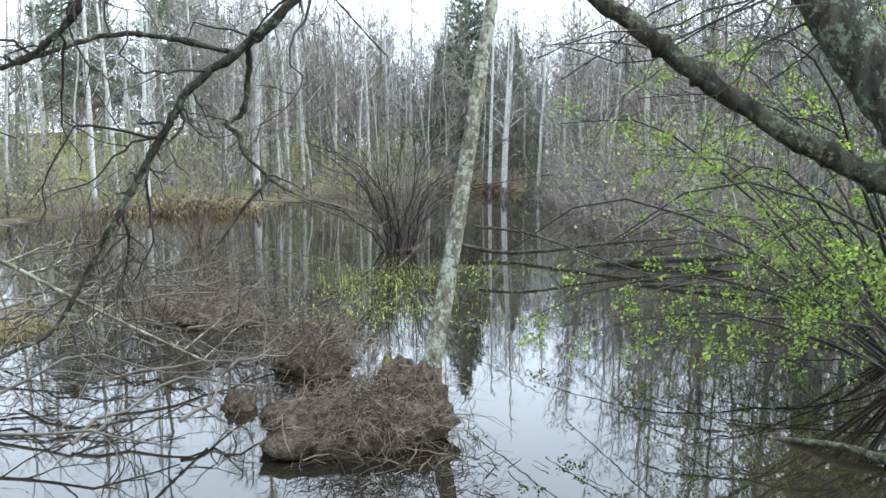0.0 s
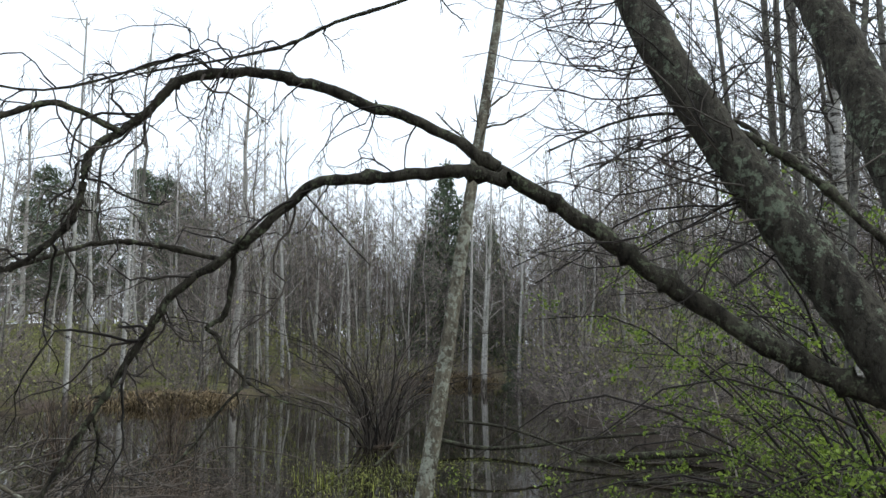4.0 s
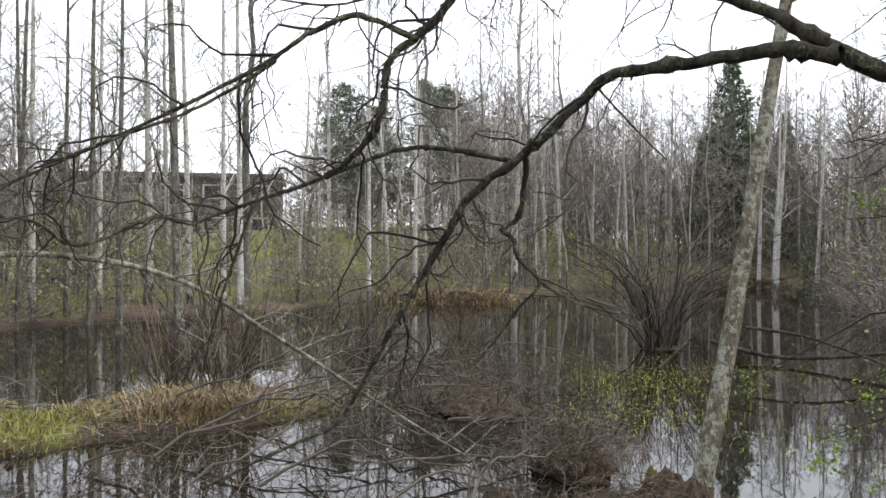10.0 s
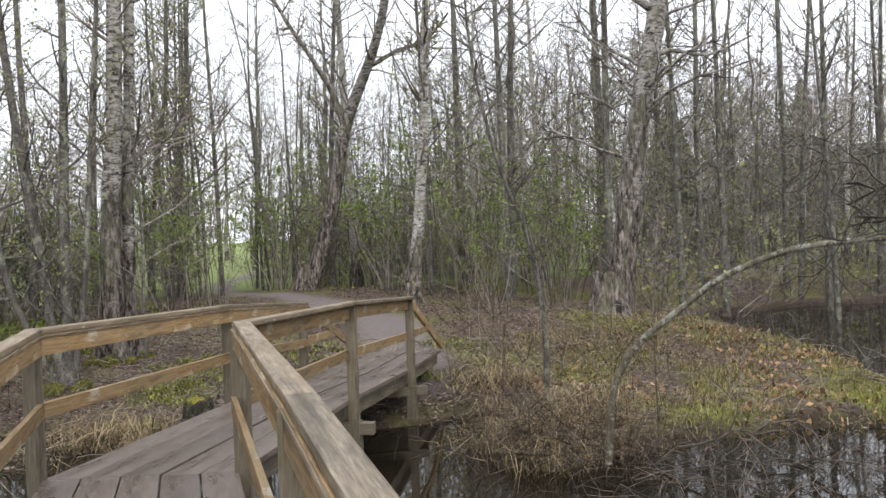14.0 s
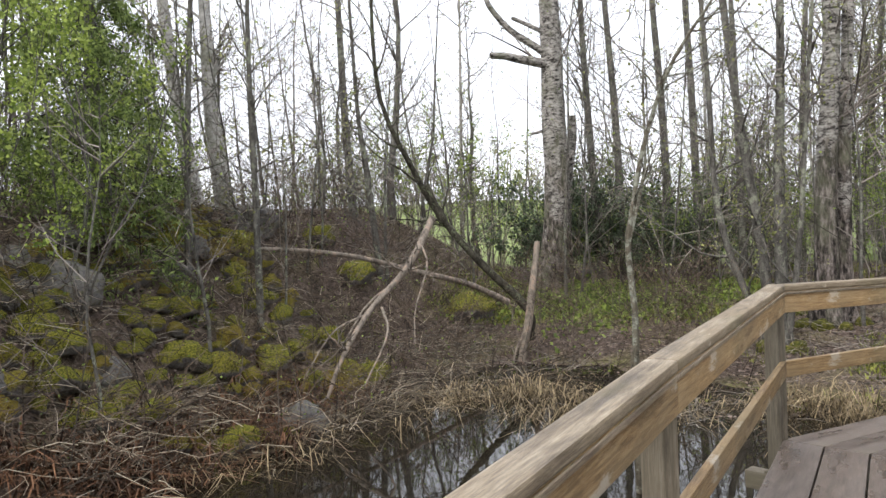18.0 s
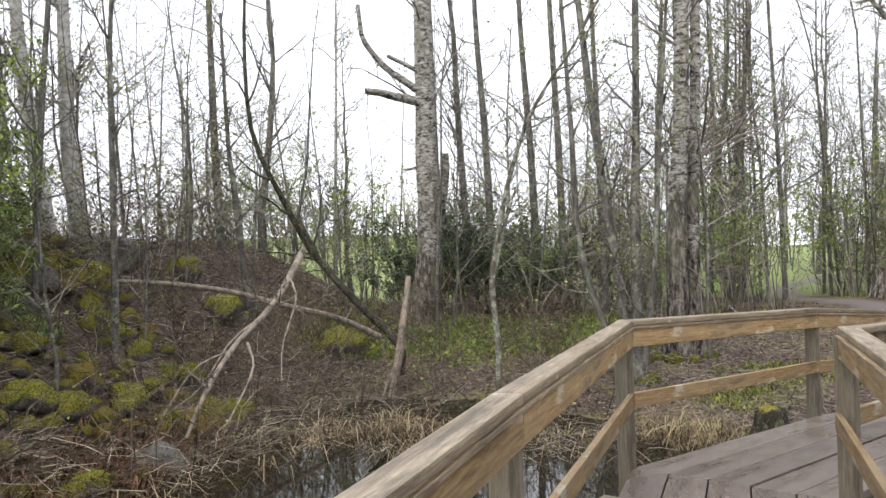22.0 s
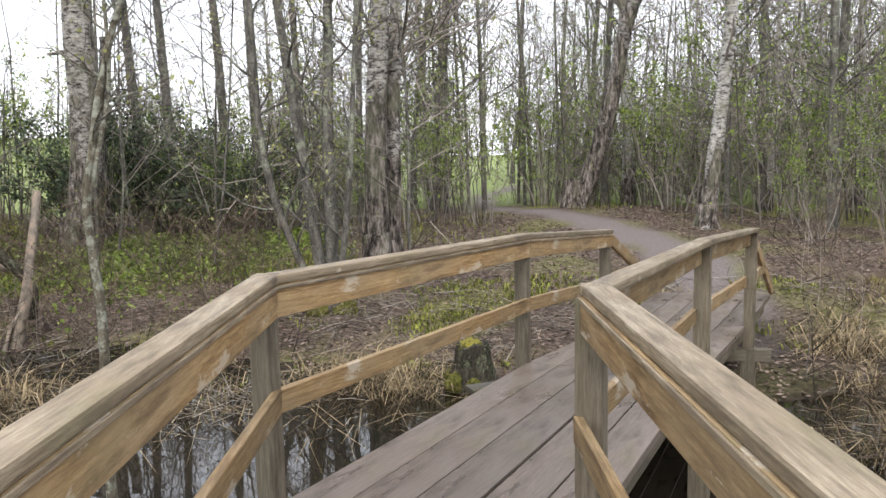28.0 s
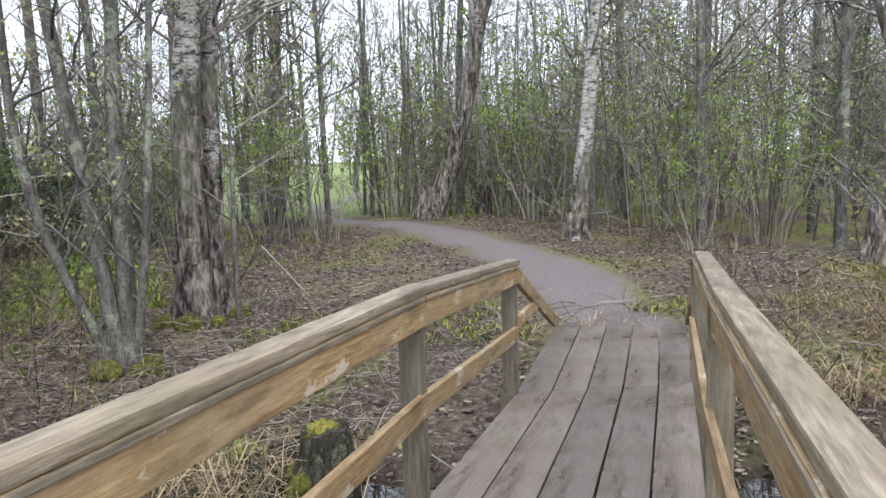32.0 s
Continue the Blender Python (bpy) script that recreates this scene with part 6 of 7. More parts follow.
for x, y, s, a in [(4.2, 20.5, 1.1, 60), (6.0, 18.0, 0.9, 130), (3.4, 18.4, 0.8, 200), (10.8, 18.2, 1.3, 20), (12.6, 16.4, 1.2, 260), (13.8, 18.2, 1.4, 90), (8.9, 21.5, 1.2, 10), (11.6, 20.4, 1.4, 310), (15.5, 17, 1.3, 45), (0.6, 19.2, 0.9, 70), (-1.2, 20.6, 1.0, 170), (10.6, 13.2, 0.8, 30), (12.9, 13.6, 1.0, 100), (14.6, 15, 1.1, 180), (6.5, 21.4, 0.9, 75), (6.6, 23.6, 1.0, 215), (5.8, 24.2, 1.0, 120), (7.0, 26.0, 1.1, 10), (9.3, 24.6, 1.1, 330)]:
    c = copy_thing(light, pose(x, y, z_at(x, y), 0, 0, a))
    c.scale = (s, s, s)
edge = scatter(20, -11, 3.6, 20.4, 24, 1.0, lambda x, y: y > 20) + scatter(7, 8, 16.5, 21, 25, 1.4, lambda x, y: off_path(x, y, 1.3))
for k, (x, y) in enumerate(edge):
    s = 0.9 + 0.08 * (k % 5)
    c = copy_thing(light, pose(x, y, z_at(x, y), 0, 0, k * 47 % 360))
    c.scale = (s, s, s)
line_tree("spit_sapling", "thin crooked sapling on the wet grass", "tree", [line([(6.9, 7.3, 0.1), (6.85, 7.25, 1.2), (6.65, 7.3, 2.3), (6.3, 7.4, 3.2), (6.0, 7.5, 4.6), (5.9, 7.5, 6)], 0.045, 0.012, 14)], BARK, TWIG, (16, 4, 3), 0, None, 0.05, 7, l1=-0.22, lo=0.25, r1=0.015, tw=0.004)
stem_spots = [(6.8, 8.7), (7.6, 7.9), (8.2, 8.4), (8.8, 7.2), (7.4, 10.4), (8.6, 10.2), (9.6, 9.0), (9.2, 11.4), (10.2, 8.0), (5.9, 7.6), (7.0, 6.3), (8.0, 5.9), (9.0, 6.2), (5.3, 5.5), (5.2, 6.3), (5.7, 5.4), (5.6, 6.2), (6.4, 5.5)]
pz, ez = wood_mass([(x + dx, y + dy) for x, y in stem_spots for dx, dy in rng.normal(size=(2, 2)) * 0.4], (0.5, 1.9), GREYTWIG, BROWNTWIG, 9, (0.004, 0.009), 0.0035, 3, 0.25, 0.1)
stuff("wet_scrub", "thin brown stems growing in the wet grass", "scrub", pz)

def root_flare(name, parent, x, y, r, h, lobes, material, seed, label="", sink=0.25):
    """The widening, ribbed foot of a tree, down into the ground."""
    bm = bmesh.new()
    rows, z0 = [], z_at(x, y)
    for k in range(9):
        u = k / 8
        row = []
        for i in range(36):
            a = i * 2 * math.pi / 36
            root = 0.5 + 0.5 * math.cos(a * lobes + seed + 0.5 * math.sin(2 * a))
            q = r * (1 + (1 - u) ** 2.2 * (0.35 + 0.85 * root)) * (1 + 0.07 * noise.noise(Vector((math.cos(a) * 2, math.sin(a) * 2, u * 4 + seed))))
            row.append(bm.verts.new((x + q * math.cos(a), y + q * math.sin(a), z0 - sink + (h + sink) * u + 0.02 * math.sin(5 * a))))
        rows.append(row)
    for r0, r1 in zip(rows, rows[1:]):
        for i in range(36):
            bm.faces.new((r0[i], r0[(i + 1) % 36], r1[(i + 1) % 36], r1[i])).smooth = True
    return part(name, bm, material, parent, label)


def moss_pad(parent, x, y, s, seed, material, z0=None):
    bm = bmesh.new()
    bmesh.ops.create_icosphere(bm, subdivisions=3, radius=1)
    for v_ in bm.verts:
        c = v_.co.copy()
        k = 1 + 0.35 * noise.noise(c * 2 + Vector((seed, 0, 0))) + 0.15 * noise.noise(c * 8)
        v_.co = Vector((x + c.x * s * k, y + c.y * s * k, (z_at(x, y) if z0 is None else z0) + 0.02 + c.z * s * 0.8 * k))
    for f_ in bm.faces:
        f_.smooth = True
    part("moss_pad", bm, material, parent, "yellow-green moss pad at the foot")


YMOSS = simple("yellow_green_moss", (0.025, 0.028, 0.006), (0.09, 0.09, 0.018), 20, 0.95, bumps=1.0, dist=0.03, c3=(0.21, 0.19, 0.04))
root_flare("root_flare", twin, 2.76, 13.6, 0.23, 0.75, 5, OLDBIRCH, 0.4)
root_flare("root_flare", twin, 3.05, 13.78, 0.17, 0.6, 4, OLDBIRCH, 1.9)
for x, y, s, k in [(2.62, 13.3, 0.17, 1), (3.25, 13.4, 0.13, 2), (2.4, 13.55, 0.15, 3), (2.95, 13.22, 0.1, 4)]:
    moss_pad(twin, x, y, s, k, YMOSS)
root_flare("stool", clump, 1.84, 12.42, 0.19, 0.4, 6, BARK, 2.2, "flared mossy stool")
for x, y, s, k in [(1.65, 12.2, 0.16, 5), (2.08, 12.25, 0.14, 6), (1.95, 12.12, 0.1, 7)]:
    moss_pad(clump, x, y, s, k, YMOSS)
root_flare("root_flare", lean_b, 9.02, 19.83, 0.26, 0.7, 5, DARKBIRCH, 0.9)
root_flare("root_flare", path_b, 9.92, 15.48, 0.19, 0.5, 4, PATHBIRCH, 2.9)
root_flare("root_flare", spit_b, 11.27, 10.36, 0.3, 0.8, 5, OLDBIRCH, 1.3)

# stump beside the bridge
st = thing("tree_stump", "rotten tree stump with a yellow moss cap", "stump", at=(2.84, 9.0, 0.14))
st.scale = (0.72, 0.72, 0.95)
bm = bmesh.new()
ring = []
for k, (zz, rr) in enumerate([(-0.2, 0.36), (0.0, 0.3), (0.12, 0.25), (0.26, 0.22), (0.31, 0.21), (0.32, 0.14), (0.28, 0.05)]):
    row = []
    for i in range(22):
        a = i * 2 * math.pi / 22
        q = rr * (1 + 0.16 * math.sin(a * 5 + 0.6) + 0.07 * math.sin(a * 11) + 0.03 * rng.uniform(-1, 1))
        row.append(bm.verts.new((q * math.cos(a), q * math.sin(a), zz + 0.02 * math.sin(3 * a))))
    ring.append(row)
for r0, r1 in zip(ring, ring[1:]):
    for i in range(22):
        bm.faces.new((r0[i], r0[(i + 1) % 22], r1[(i + 1) % 22], r1[i]))
bm.faces.new(ring[-1])
part("stump_body", bm, DARKBARK, st)
bm = bmesh.new()
bmesh.ops.create_icosphere(bm, subdivisions=3, radius=1)
for v_ in bm.verts:
    c = v_.co.copy()
    k = 1 + 0.3 * noise.noise(c * 2.5) + 0.1 * noise.noise(c * 9)
    v_.co = Vector((c.x * 0.17 * k - 0.04, c.y * 0.13 * k + 0.02, 0.29 + c.z * 0.07 * k + 0.05 * noise.noise(c * 4)))
for f_ in bm.faces:
    f_.smooth = True
part("moss_cap", bm, simple("yellow_moss", (0.06, 0.06, 0.012), (0.27, 0.235, 0.045), 30, 0.95, bumps=0.8, dist=0.02), st, "bright yellow moss cap")

for k, (x, y, s) in enumerate([(2.3, 8.45, 0.14), (2.4, 8.85, 0.12), (2.55, 8.25, 0.1)]):
    moss_pad(st, (x - 2.66) / 1.12, (y - 8.6) / 1.12, s, 11 + k, YMOSS, -0.08)

# ---- the rocky bank ----
line_tree("bank_birch", "white birch leaning on top of the rocky bank", "birch", [line([(-7.36, 11.73, 1.9), (-7.53, 11.63, 3.48), (-7.73, 11.49, 5.73), (-7.8, 11.4, 8), (-8, 11.3, 13)], 0.16, 0.05)], SHOREBIRCH, TWIG, (18, 4, 2), 400, BUDLEAF, 0.05, 12, l1=-0.13, lo=0.35, r1=0.03)
line_tree("bank_birch", "straight white birch on top of the rocky bank", "birch", [line([(-7.2, 12.3, 1.9), (-7.37, 12.19, 4.42), (-7.41, 12.17, 6.45), (-7.4, 12, 13)], 0.18, 0.06)], SHOREBIRCH, TWIG, (18, 4, 2), 400, BUDLEAF, 0.05, 12, l1=-0.13, lo=0.35, r1=0.03)
for label, pts, r in [("slim grey young tree on the bank", [(-5.29, 9.7, 0.9), (-5.27, 9.71, 3.14), (-5.25, 9.72, 5.5), (-5.0, 9.7, 8)], 0.055), ("grey tree behind the bank", [(-6.15, 15.9, 0.4), (-6.3, 15.84, 4.16), (-6.35, 15.82, 7.25), (-6.4, 15.8, 12)], 0.12), ("grey tree with broken top behind the bank", [(-5.0, 14.2, 0.3), (-5.23, 14.11, 3.38), (-5.34, 14.06, 4.48), (-5.4, 14, 7)], 0.08), ("slim grey young tree on the bank", [(-6.1, 9.2, 1.3), (-6.0, 9.3, 4), (-5.8, 9.4, 7), (-5.7, 9.4, 9)], 0.05), ("slim grey young tree on the bank", [(-7.6, 9.6, 2.2), (-7.8, 9.6, 5), (-8.0, 9.5, 9), (-8, 9.4, 11)], 0.07)]:
    line_tree("bank_tree", label, "tree", [line(pts, r, r * 0.35, 12)], BARK, TWIG, (26, 5, 3), 600, BUDLEAF, 0.05, 8, l1=-0.18, lo=0.2, r1=0.015, up=0.1)
line_tree("field_birch", "slender white birch at the edge of the field", "birch", [line([(-5.6, 23.4, 1.0), (-5.57, 23.39, 2.86), (-5.43, 23.42, 7.2), (-5.3, 23.4, 11.5)], 0.09, 0.02, 14)], BIRCH, TWIG, (26, 5, 3), 700, BUDLEAF, 0.06, 10, l1=-0.2, lo=0.25, r1=0.02, up=0.12)
bs = conifer("bank_spruce", "young spruce with light green drooping shoots", 8.5, 1.5, SOFTNEEDLE, 44, 8, 150, 0.65, 0.02, "", 0.062)
bs.matrix_basis = pose(-6.95, 8.65, 1.6)
bl = shrub_model("bank_leafy_shrub", "tall shrub in fresh bright leaf on the bank", 7, 5.6, 1.8, BARK, 5200, BRIGHTLEAF, 0.055, 8, 5, 0.02, "leafy shrubs on the bank", 0.3)
bl.matrix_basis = pose(-6.4, 5.6, z_at(-6.4, 5.6))
for x, y, a, s in [(-6.1, 7.1, 140, 0.8), (-7.5, 6.8, 100, 1.05), (-5.7, 4.4, 220, 0.75), (-8.4, 8.2, 30, 1.1), (-7.6, 4.6, 300, 1.0)]:
    c = copy_thing(bl, pose(x, y, z_at(x, y), 0, 0, a))
    c.scale = (s, s, s)


def boulder(seed, material, name="mossy_rock"):
    bm = bmesh.new()
    bmesh.ops.create_icosphere(bm, subdivisions=3, radius=1)
    for v_ in bm.verts:
        c = v_.co.copy()
        k = 1 + 0.45 * noise.noise(c * 1.1 + Vector((seed * 3.1, 0, 0))) + 0.28 * noise.noise(c * 2.6 + Vector((0, seed, 0))) + 0.08 * noise.noise(c * 9)
        v_.co = Vector((c.x * k, c.y * 0.85 * k, max(c.z, -0.6) * 0.75 * k))
    for f_ in bm.faces:
        f_.smooth = True
    me = bpy.data.meshes.new(name)
    bm.to_mesh(me)
    bm.free()
    me.materials.append(material)
    return me


shapes = [boulder(k, MOSSROCK) for k in range(6)]
greys = [boulder(k + 20, ROCK) for k in range(3)]
for i, (x, y) in enumerate(scatter(170, -7.2, -4.0, 5.4, 11.2, 0.24, lambda x, y: (shore(x, y) > 0.25) & (x + 0.22 * (y - 7) > -6.75) & (bumpy(x, y, 2.2, 51) > -0.25))):
    s = rng.uniform(0.11, 0.2) if i % 4 else rng.uniform(0.22, 0.3)
    grey = i % 24 == 4
    ob = new("grey_rock" if grey else "mossy_rock", greys[i % 3] if grey else shapes[i % 6])
    ob.matrix_basis = pose(x, y, z_at(x, y) + s * 0.3, rng.uniform(-15, 15), rng.uniform(-15, 15), rng.uniform(0, 360))
    ob.scale = (s, s * rng.uniform(0.75, 1.1), s * rng.uniform(0.8, 1.15))
    tagged(ob, "bare grey stone among mossy rocks on the bank" if grey else "rounded rock covered with yellow-green moss", "rock", "rocks of the bank")
for x, y, z, s, sz, m_, label in [(-7.1, 12.4, 2.35, 0.95, 0.55, 2, "large bare grey boulder on top of the bank"), (-6.5, 7.4, 1.75, 0.5, 0.42, 0, "grey boulder on the upper bank"), (-6.9, 7.0, 1.95, 0.42, 0.42, 1, "grey boulder on the upper bank"), (-7.4, 6.3, 2.2, 0.6, 0.4, 2, "grey boulder on the upper bank"), (-5.6, 6.9, 0.85, 0.24, 0.27, 1, "pinkish bare stone among mossy rocks")]:
    ob = new("grey_boulder", greys[m_])
    ob.matrix_basis = pose(x, y, z, 8, -10, 40 * s * 9)
    ob.scale = (s, s * 0.8, sz)
    tagged(ob, label, "rock")
for x, y, s in [(-3.5, 15.0, 0.5), (-5.2, 13.2, 0.35), (-6.0, 13.3, 0.3)]:
    ob = new("mossy_rock", shapes[int(s * 10) % 6])
    ob.matrix_basis = pose(x, y, z_at(x, y) + 0.15, 0, 0, x * 90)
    ob.scale = (s, s, s)
    tagged(ob, "mossy rock in the dead leaves below the bank", "rock")

line_tree("fallen_birch", "pale fallen birch lying across the marsh", "branch", [line([(-6.63, 10.06, 2.1), (-5.83, 11.11, 2.05), (-4.85, 12.11, 1.86), (-3.92, 12.96, 1.5), (-3.2, 13.75, 1.2), (-2.6, 14.3, 0.8)], 0.03, 0.06)], PALEWOOD, GREYTWIG, (10, 3, 2), lo=0.1, l1=-0.16, r1=0.012)
line_tree("broken_branch", "bare pale broken branch hanging to the ground", "branch", [line([(-3.12, 11.11, 2.42), (-3.30, 10.36, 1.75), (-3.62, 9.55, 1.20), (-3.72, 8.79, 0.7), (-3.8, 8.5, 0.3)], 0.055, 0.02), line([(-3.45, 9.6, 1.25), (-3.25, 9.2, 0.95), (-3.4, 8.7, 0.4)], 0.02, 0.01, 8), line([(-3.4, 10.1, 1.55), (-3.75, 9.8, 1.25), (-3.95, 9.3, 0.75), (-4.3, 9.0, 0.45)], 0.022, 0.008, 9), line([(-3.62, 9.5, 1.18), (-3.95, 9.1, 1.0), (-4.15, 8.6, 0.5)], 0.016, 0.007, 8), line([(-3.2, 10.7, 2.05), (-3.0, 10.3, 1.75), (-3.05, 9.8, 1.2), (-2.95, 9.4, 0.8)], 0.016, 0.006, 9)], PALEWOOD, GREYTWIG, (8, 3, 2), lo=0.15, l1=-0.3, r1=0.016, only=1)
line_tree("broken_tree", "dark broken tree bent over into the marsh", "tree", [line([(-2.01, 12.88, 0.3), (-2.01, 12.88, 0.82), (-2.70, 12.86, 1.54), (-3.43, 12.79, 2.43), (-3.90, 12.76, 3.32), (-4.40, 12.70, 4.52), (-4.51, 12.77, 6.21), (-4.4, 12.8, 8)], 0.085, 0.02, 22), line([(-3.38, 12.79, 2.36), (-3.52, 12.76, 2.65), (-3.65, 12.73, 3.0)], 0.09, 0.05, 6)], DARKBARK, TWIG, (14, 4, 2), only=1, lo=0.35, l1=-0.2, r1=0.02)
line_tree("dead_stub", "thin peeled dead stub standing in the marsh", "stump", [line([(-2.12, 12.4, -0.2), (-2.05, 12.48, 0.25), (-1.96, 12.56, 0.65), (-1.91, 12.67, 1.1), (-1.84, 12.78, 1.57), (-1.81, 12.89, 1.96)], 0.085, 0.05, 16), line([(-2.0, 12.5, 0.5), (-2.12, 12.4, 0.3), (-2.2, 12.3, 0.0)], 0.03, 0.025, 6)], PALEWOOD, GREYTWIG)
sn = line_tree("dead_snag", "old double trunk with bare broken limbs", "tree", [line([(-2.42, 18.45, 0.2), (-2.28, 18.48, 0.96), (-2.10, 18.5, 2.17), (-2.05, 18.5, 3.52), (-2.08, 18.5, 4.87), (-2.07, 18.5, 6.21), (-2.08, 18.5, 7.54), (-2.06, 18.5, 9.53), (-2.0, 18.4, 13)], 0.36, 0.2, 22), line([(-2.0, 19.1, 0.2), (-1.98, 19.11, 1.2), (-1.95, 19.12, 2.44), (-1.84, 19.13, 3.54), (-1.70, 19.14, 4.37), (-1.69, 19.14, 4.85)], 0.2, 0.1, 14), line([(-2.1, 18.42, 6.0), (-2.74, 18.01, 6.11), (-3.05, 17.8, 6.17), (-3.36, 17.6, 6.18)], 0.12, 0.075, 10), line([(-2.1, 18.42, 6.2), (-2.5, 18.3, 6.5), (-2.87, 18.14, 6.75), (-3.22, 17.93, 7.13), (-3.43, 17.74, 7.5), (-3.48, 17.58, 8.2)], 0.1, 0.05, 12), line([(-2.1, 18.42, 6.7), (-2.53, 18.19, 6.92), (-2.89, 17.99, 7.08)], 0.06, 0.045, 8), line([(-2.1, 18.4, 4.48), (-2.57, 18.14, 4.36)], 0.05, 0.03, 6)], OLDBIRCH, TWIG, (12, 4, 2), only=1, lo=0.55, l1=-0.2, r1=0.03)
root_flare("root_flare", sn, -2.4, 18.45, 0.28, 0.7, 5, OLDBIRCH, 3.1)
line_tree("marsh_sapling", "young tree with pale lichen on its lower stem", "tree", [line([(-0.15, 6.55, -0.5), (-0.16, 6.51, 0.3), (-0.16, 6.51, 0.82), (-0.14, 6.51, 1.48), (-0.18, 6.51, 2.04), (-0.13, 6.51, 2.36), (-0.07, 6.51, 2.68), (0.03, 6.51, 3.05), (0.18, 6.51, 3.44), (0.36, 6.5, 3.74), (0.54, 6.49, 3.98), (0.85, 6.45, 4.5)], 0.034, 0.009, 26), line([(-0.17, 6.51, 2.09), (-0.05, 6.51, 2.55), (-0.01, 6.51, 2.82), (-0.01, 6.51, 3.4), (0.05, 6.5, 4.2)], 0.017, 0.005, 10)], STEMBARK, TWIG, (16, 4, 3), 220, BUDLEAF, 0.03, 8, l1=-0.2, lo=0.3, r1=0.008, tw=0.0025)
pz, ez = wood_mass(scatter(430, -8.5, 1.2, 5.0, 18, 0.2, lambda x, y: (shore(x, y) > 0.1) & ((x < -3) | (y > 10.5))), (0.4, 1.8), BRUSHTWIG, BROWNTWIG, 10, (0.004, 0.009), 0.0035, 4, 0.3, 0.1, 5, 0.2, (-0.1, 1.1))
stuff("bank_scrub", "thin brown scrub stems among the rocks", "scrub", pz)
sel = ez[rng.random(len(ez)) < 0.16]
tagged(new("scrub_foliage", leaf_mesh("scrub_foliage", sel, 0.035, LEAF)), "tiny fresh leaves of the scrub", "foliage", kind="stuff")


pz, ez = wood_mass(scatter(62, -15, 3.5, 13, 25, 0.5, lambda x, y: ~((x > -3) & (x < 2) & (y < 16))), (3.5, 10), BARK, TWIG, 32, (0.018, 0.05), 0.006, 6, 0.22, 0.1, 5, 0.07, (0.0, 1.1))
py, ey = wood_mass(scatter(18, -9.5, -4.5, 5.5, 14, 0.5, lambda x, y: shore(x, y) > 0.4), (2.5, 7), BARK, TWIG, 22, (0.012, 0.03), 0.005, 5, 0.18, 0.15)
pw, ew = wood_mass(scatter(48, -17, -8.4, 2.5, 17, 0.4, lambda x, y: x < -8.2), (3, 9), BARK, TWIG, 22, (0.015, 0.045), 0.006, 5, 0.22, 0.08, 5, 0.08)
pv, ev = wood_mass(scatter(70, -11.5, -8.0, 2.0, 13, 0.25, lambda x, y: x < -7.9), (0.8, 2.4), BROWNTWIG, TWIG, 16, (0.008, 0.018), 0.005, 5, 0.3, 0.05, 4, 0.2, (-0.2, 0.9))
stuff("ridge_wood", "young trees and low bushes in first leaf behind the rocky bank", "wood", pw + pv)
ew = np.vstack([ew, ev, ev])
tagged(new("ridge_foliage", leaf_mesh("ridge_foliage", ew[rng.random(len(ew)) < 0.3], 0.07, BRIGHTLEAF)), "light green leaves behind the bank", "foliage", kind="stuff")
px_, ex_ = wood_mass(scatter(42, -14, 3.5, 20.5, 26, 0.5, lambda x, y: y > 20), (1.5, 4.5), TWIG, TWIG, 18, (0.008, 0.02), 0.006, 5, 0.3, 0.05, 4, 0.12, (-0.1, 1.0))
stuff("field_hedge", "loose bushes at the edge of the green field", "thicket", px_)
tagged(new("hedge_foliage", leaf_mesh("hedge_foliage", ex_[rng.random(len(ex_)) < 0.5], 0.07, BUDLEAF)), "pale buds of the bushes at the field", "foliage", kind="stuff")
stuff("young_growth", "slim young trees at the edge of the field and on the bank", "thicket", pz + py)
sel = np.vstack([ez, ey])
sel = sel[rng.random(len(sel)) < 0.3]
tagged(new("young_foliage", leaf_mesh("young_foliage", sel, 0.045, LEAF)), "first small leaves of the young trees", "foliage", kind="stuff")


# ---- ground cover ----
def field_of(n, x0, x1, y0, y1, keep):
    xy = np.stack([rng.uniform(x0, x1, n), rng.uniform(y0, y1, n)], 1)
    return xy[keep(xy[:, 0], xy[:, 1])]


def tufted(xy, k, s):
    return np.repeat(xy, k, axis=0) + rng.normal(size=(len(xy) * k, 2)) * s


wet = lambda x, y: (shore(x, y) > -0.25) & (shore(x, y) < 2.2)
spit = lambda x, y: (shore(x, y) > -0.15) & (x > 4.7) & (y < 11)
straw = [
    blades(tufted(field_of(520, -5, 4, 6, 14, lambda x, y: wet(x, y) & ((x < 0.5) | (bumpy(x, y, 2.2, 47) > 0.1))), 10, 0.12), 0.38, 0.005, 0.9, 0.5),
    blades(tufted(field_of(1700, 5.5, 14, 0.5, 12, lambda x, y: spit(x, y) & ((y < 7) | (bumpy(x, y, 1.9, 42) > 0.2)) & ((y > 7) | (x < 6.6) | (bumpy(x, y, 2.4, 44) > 0.12))), 10, 0.11), 0.24, 0.0045, 0.9, 0.5),
]
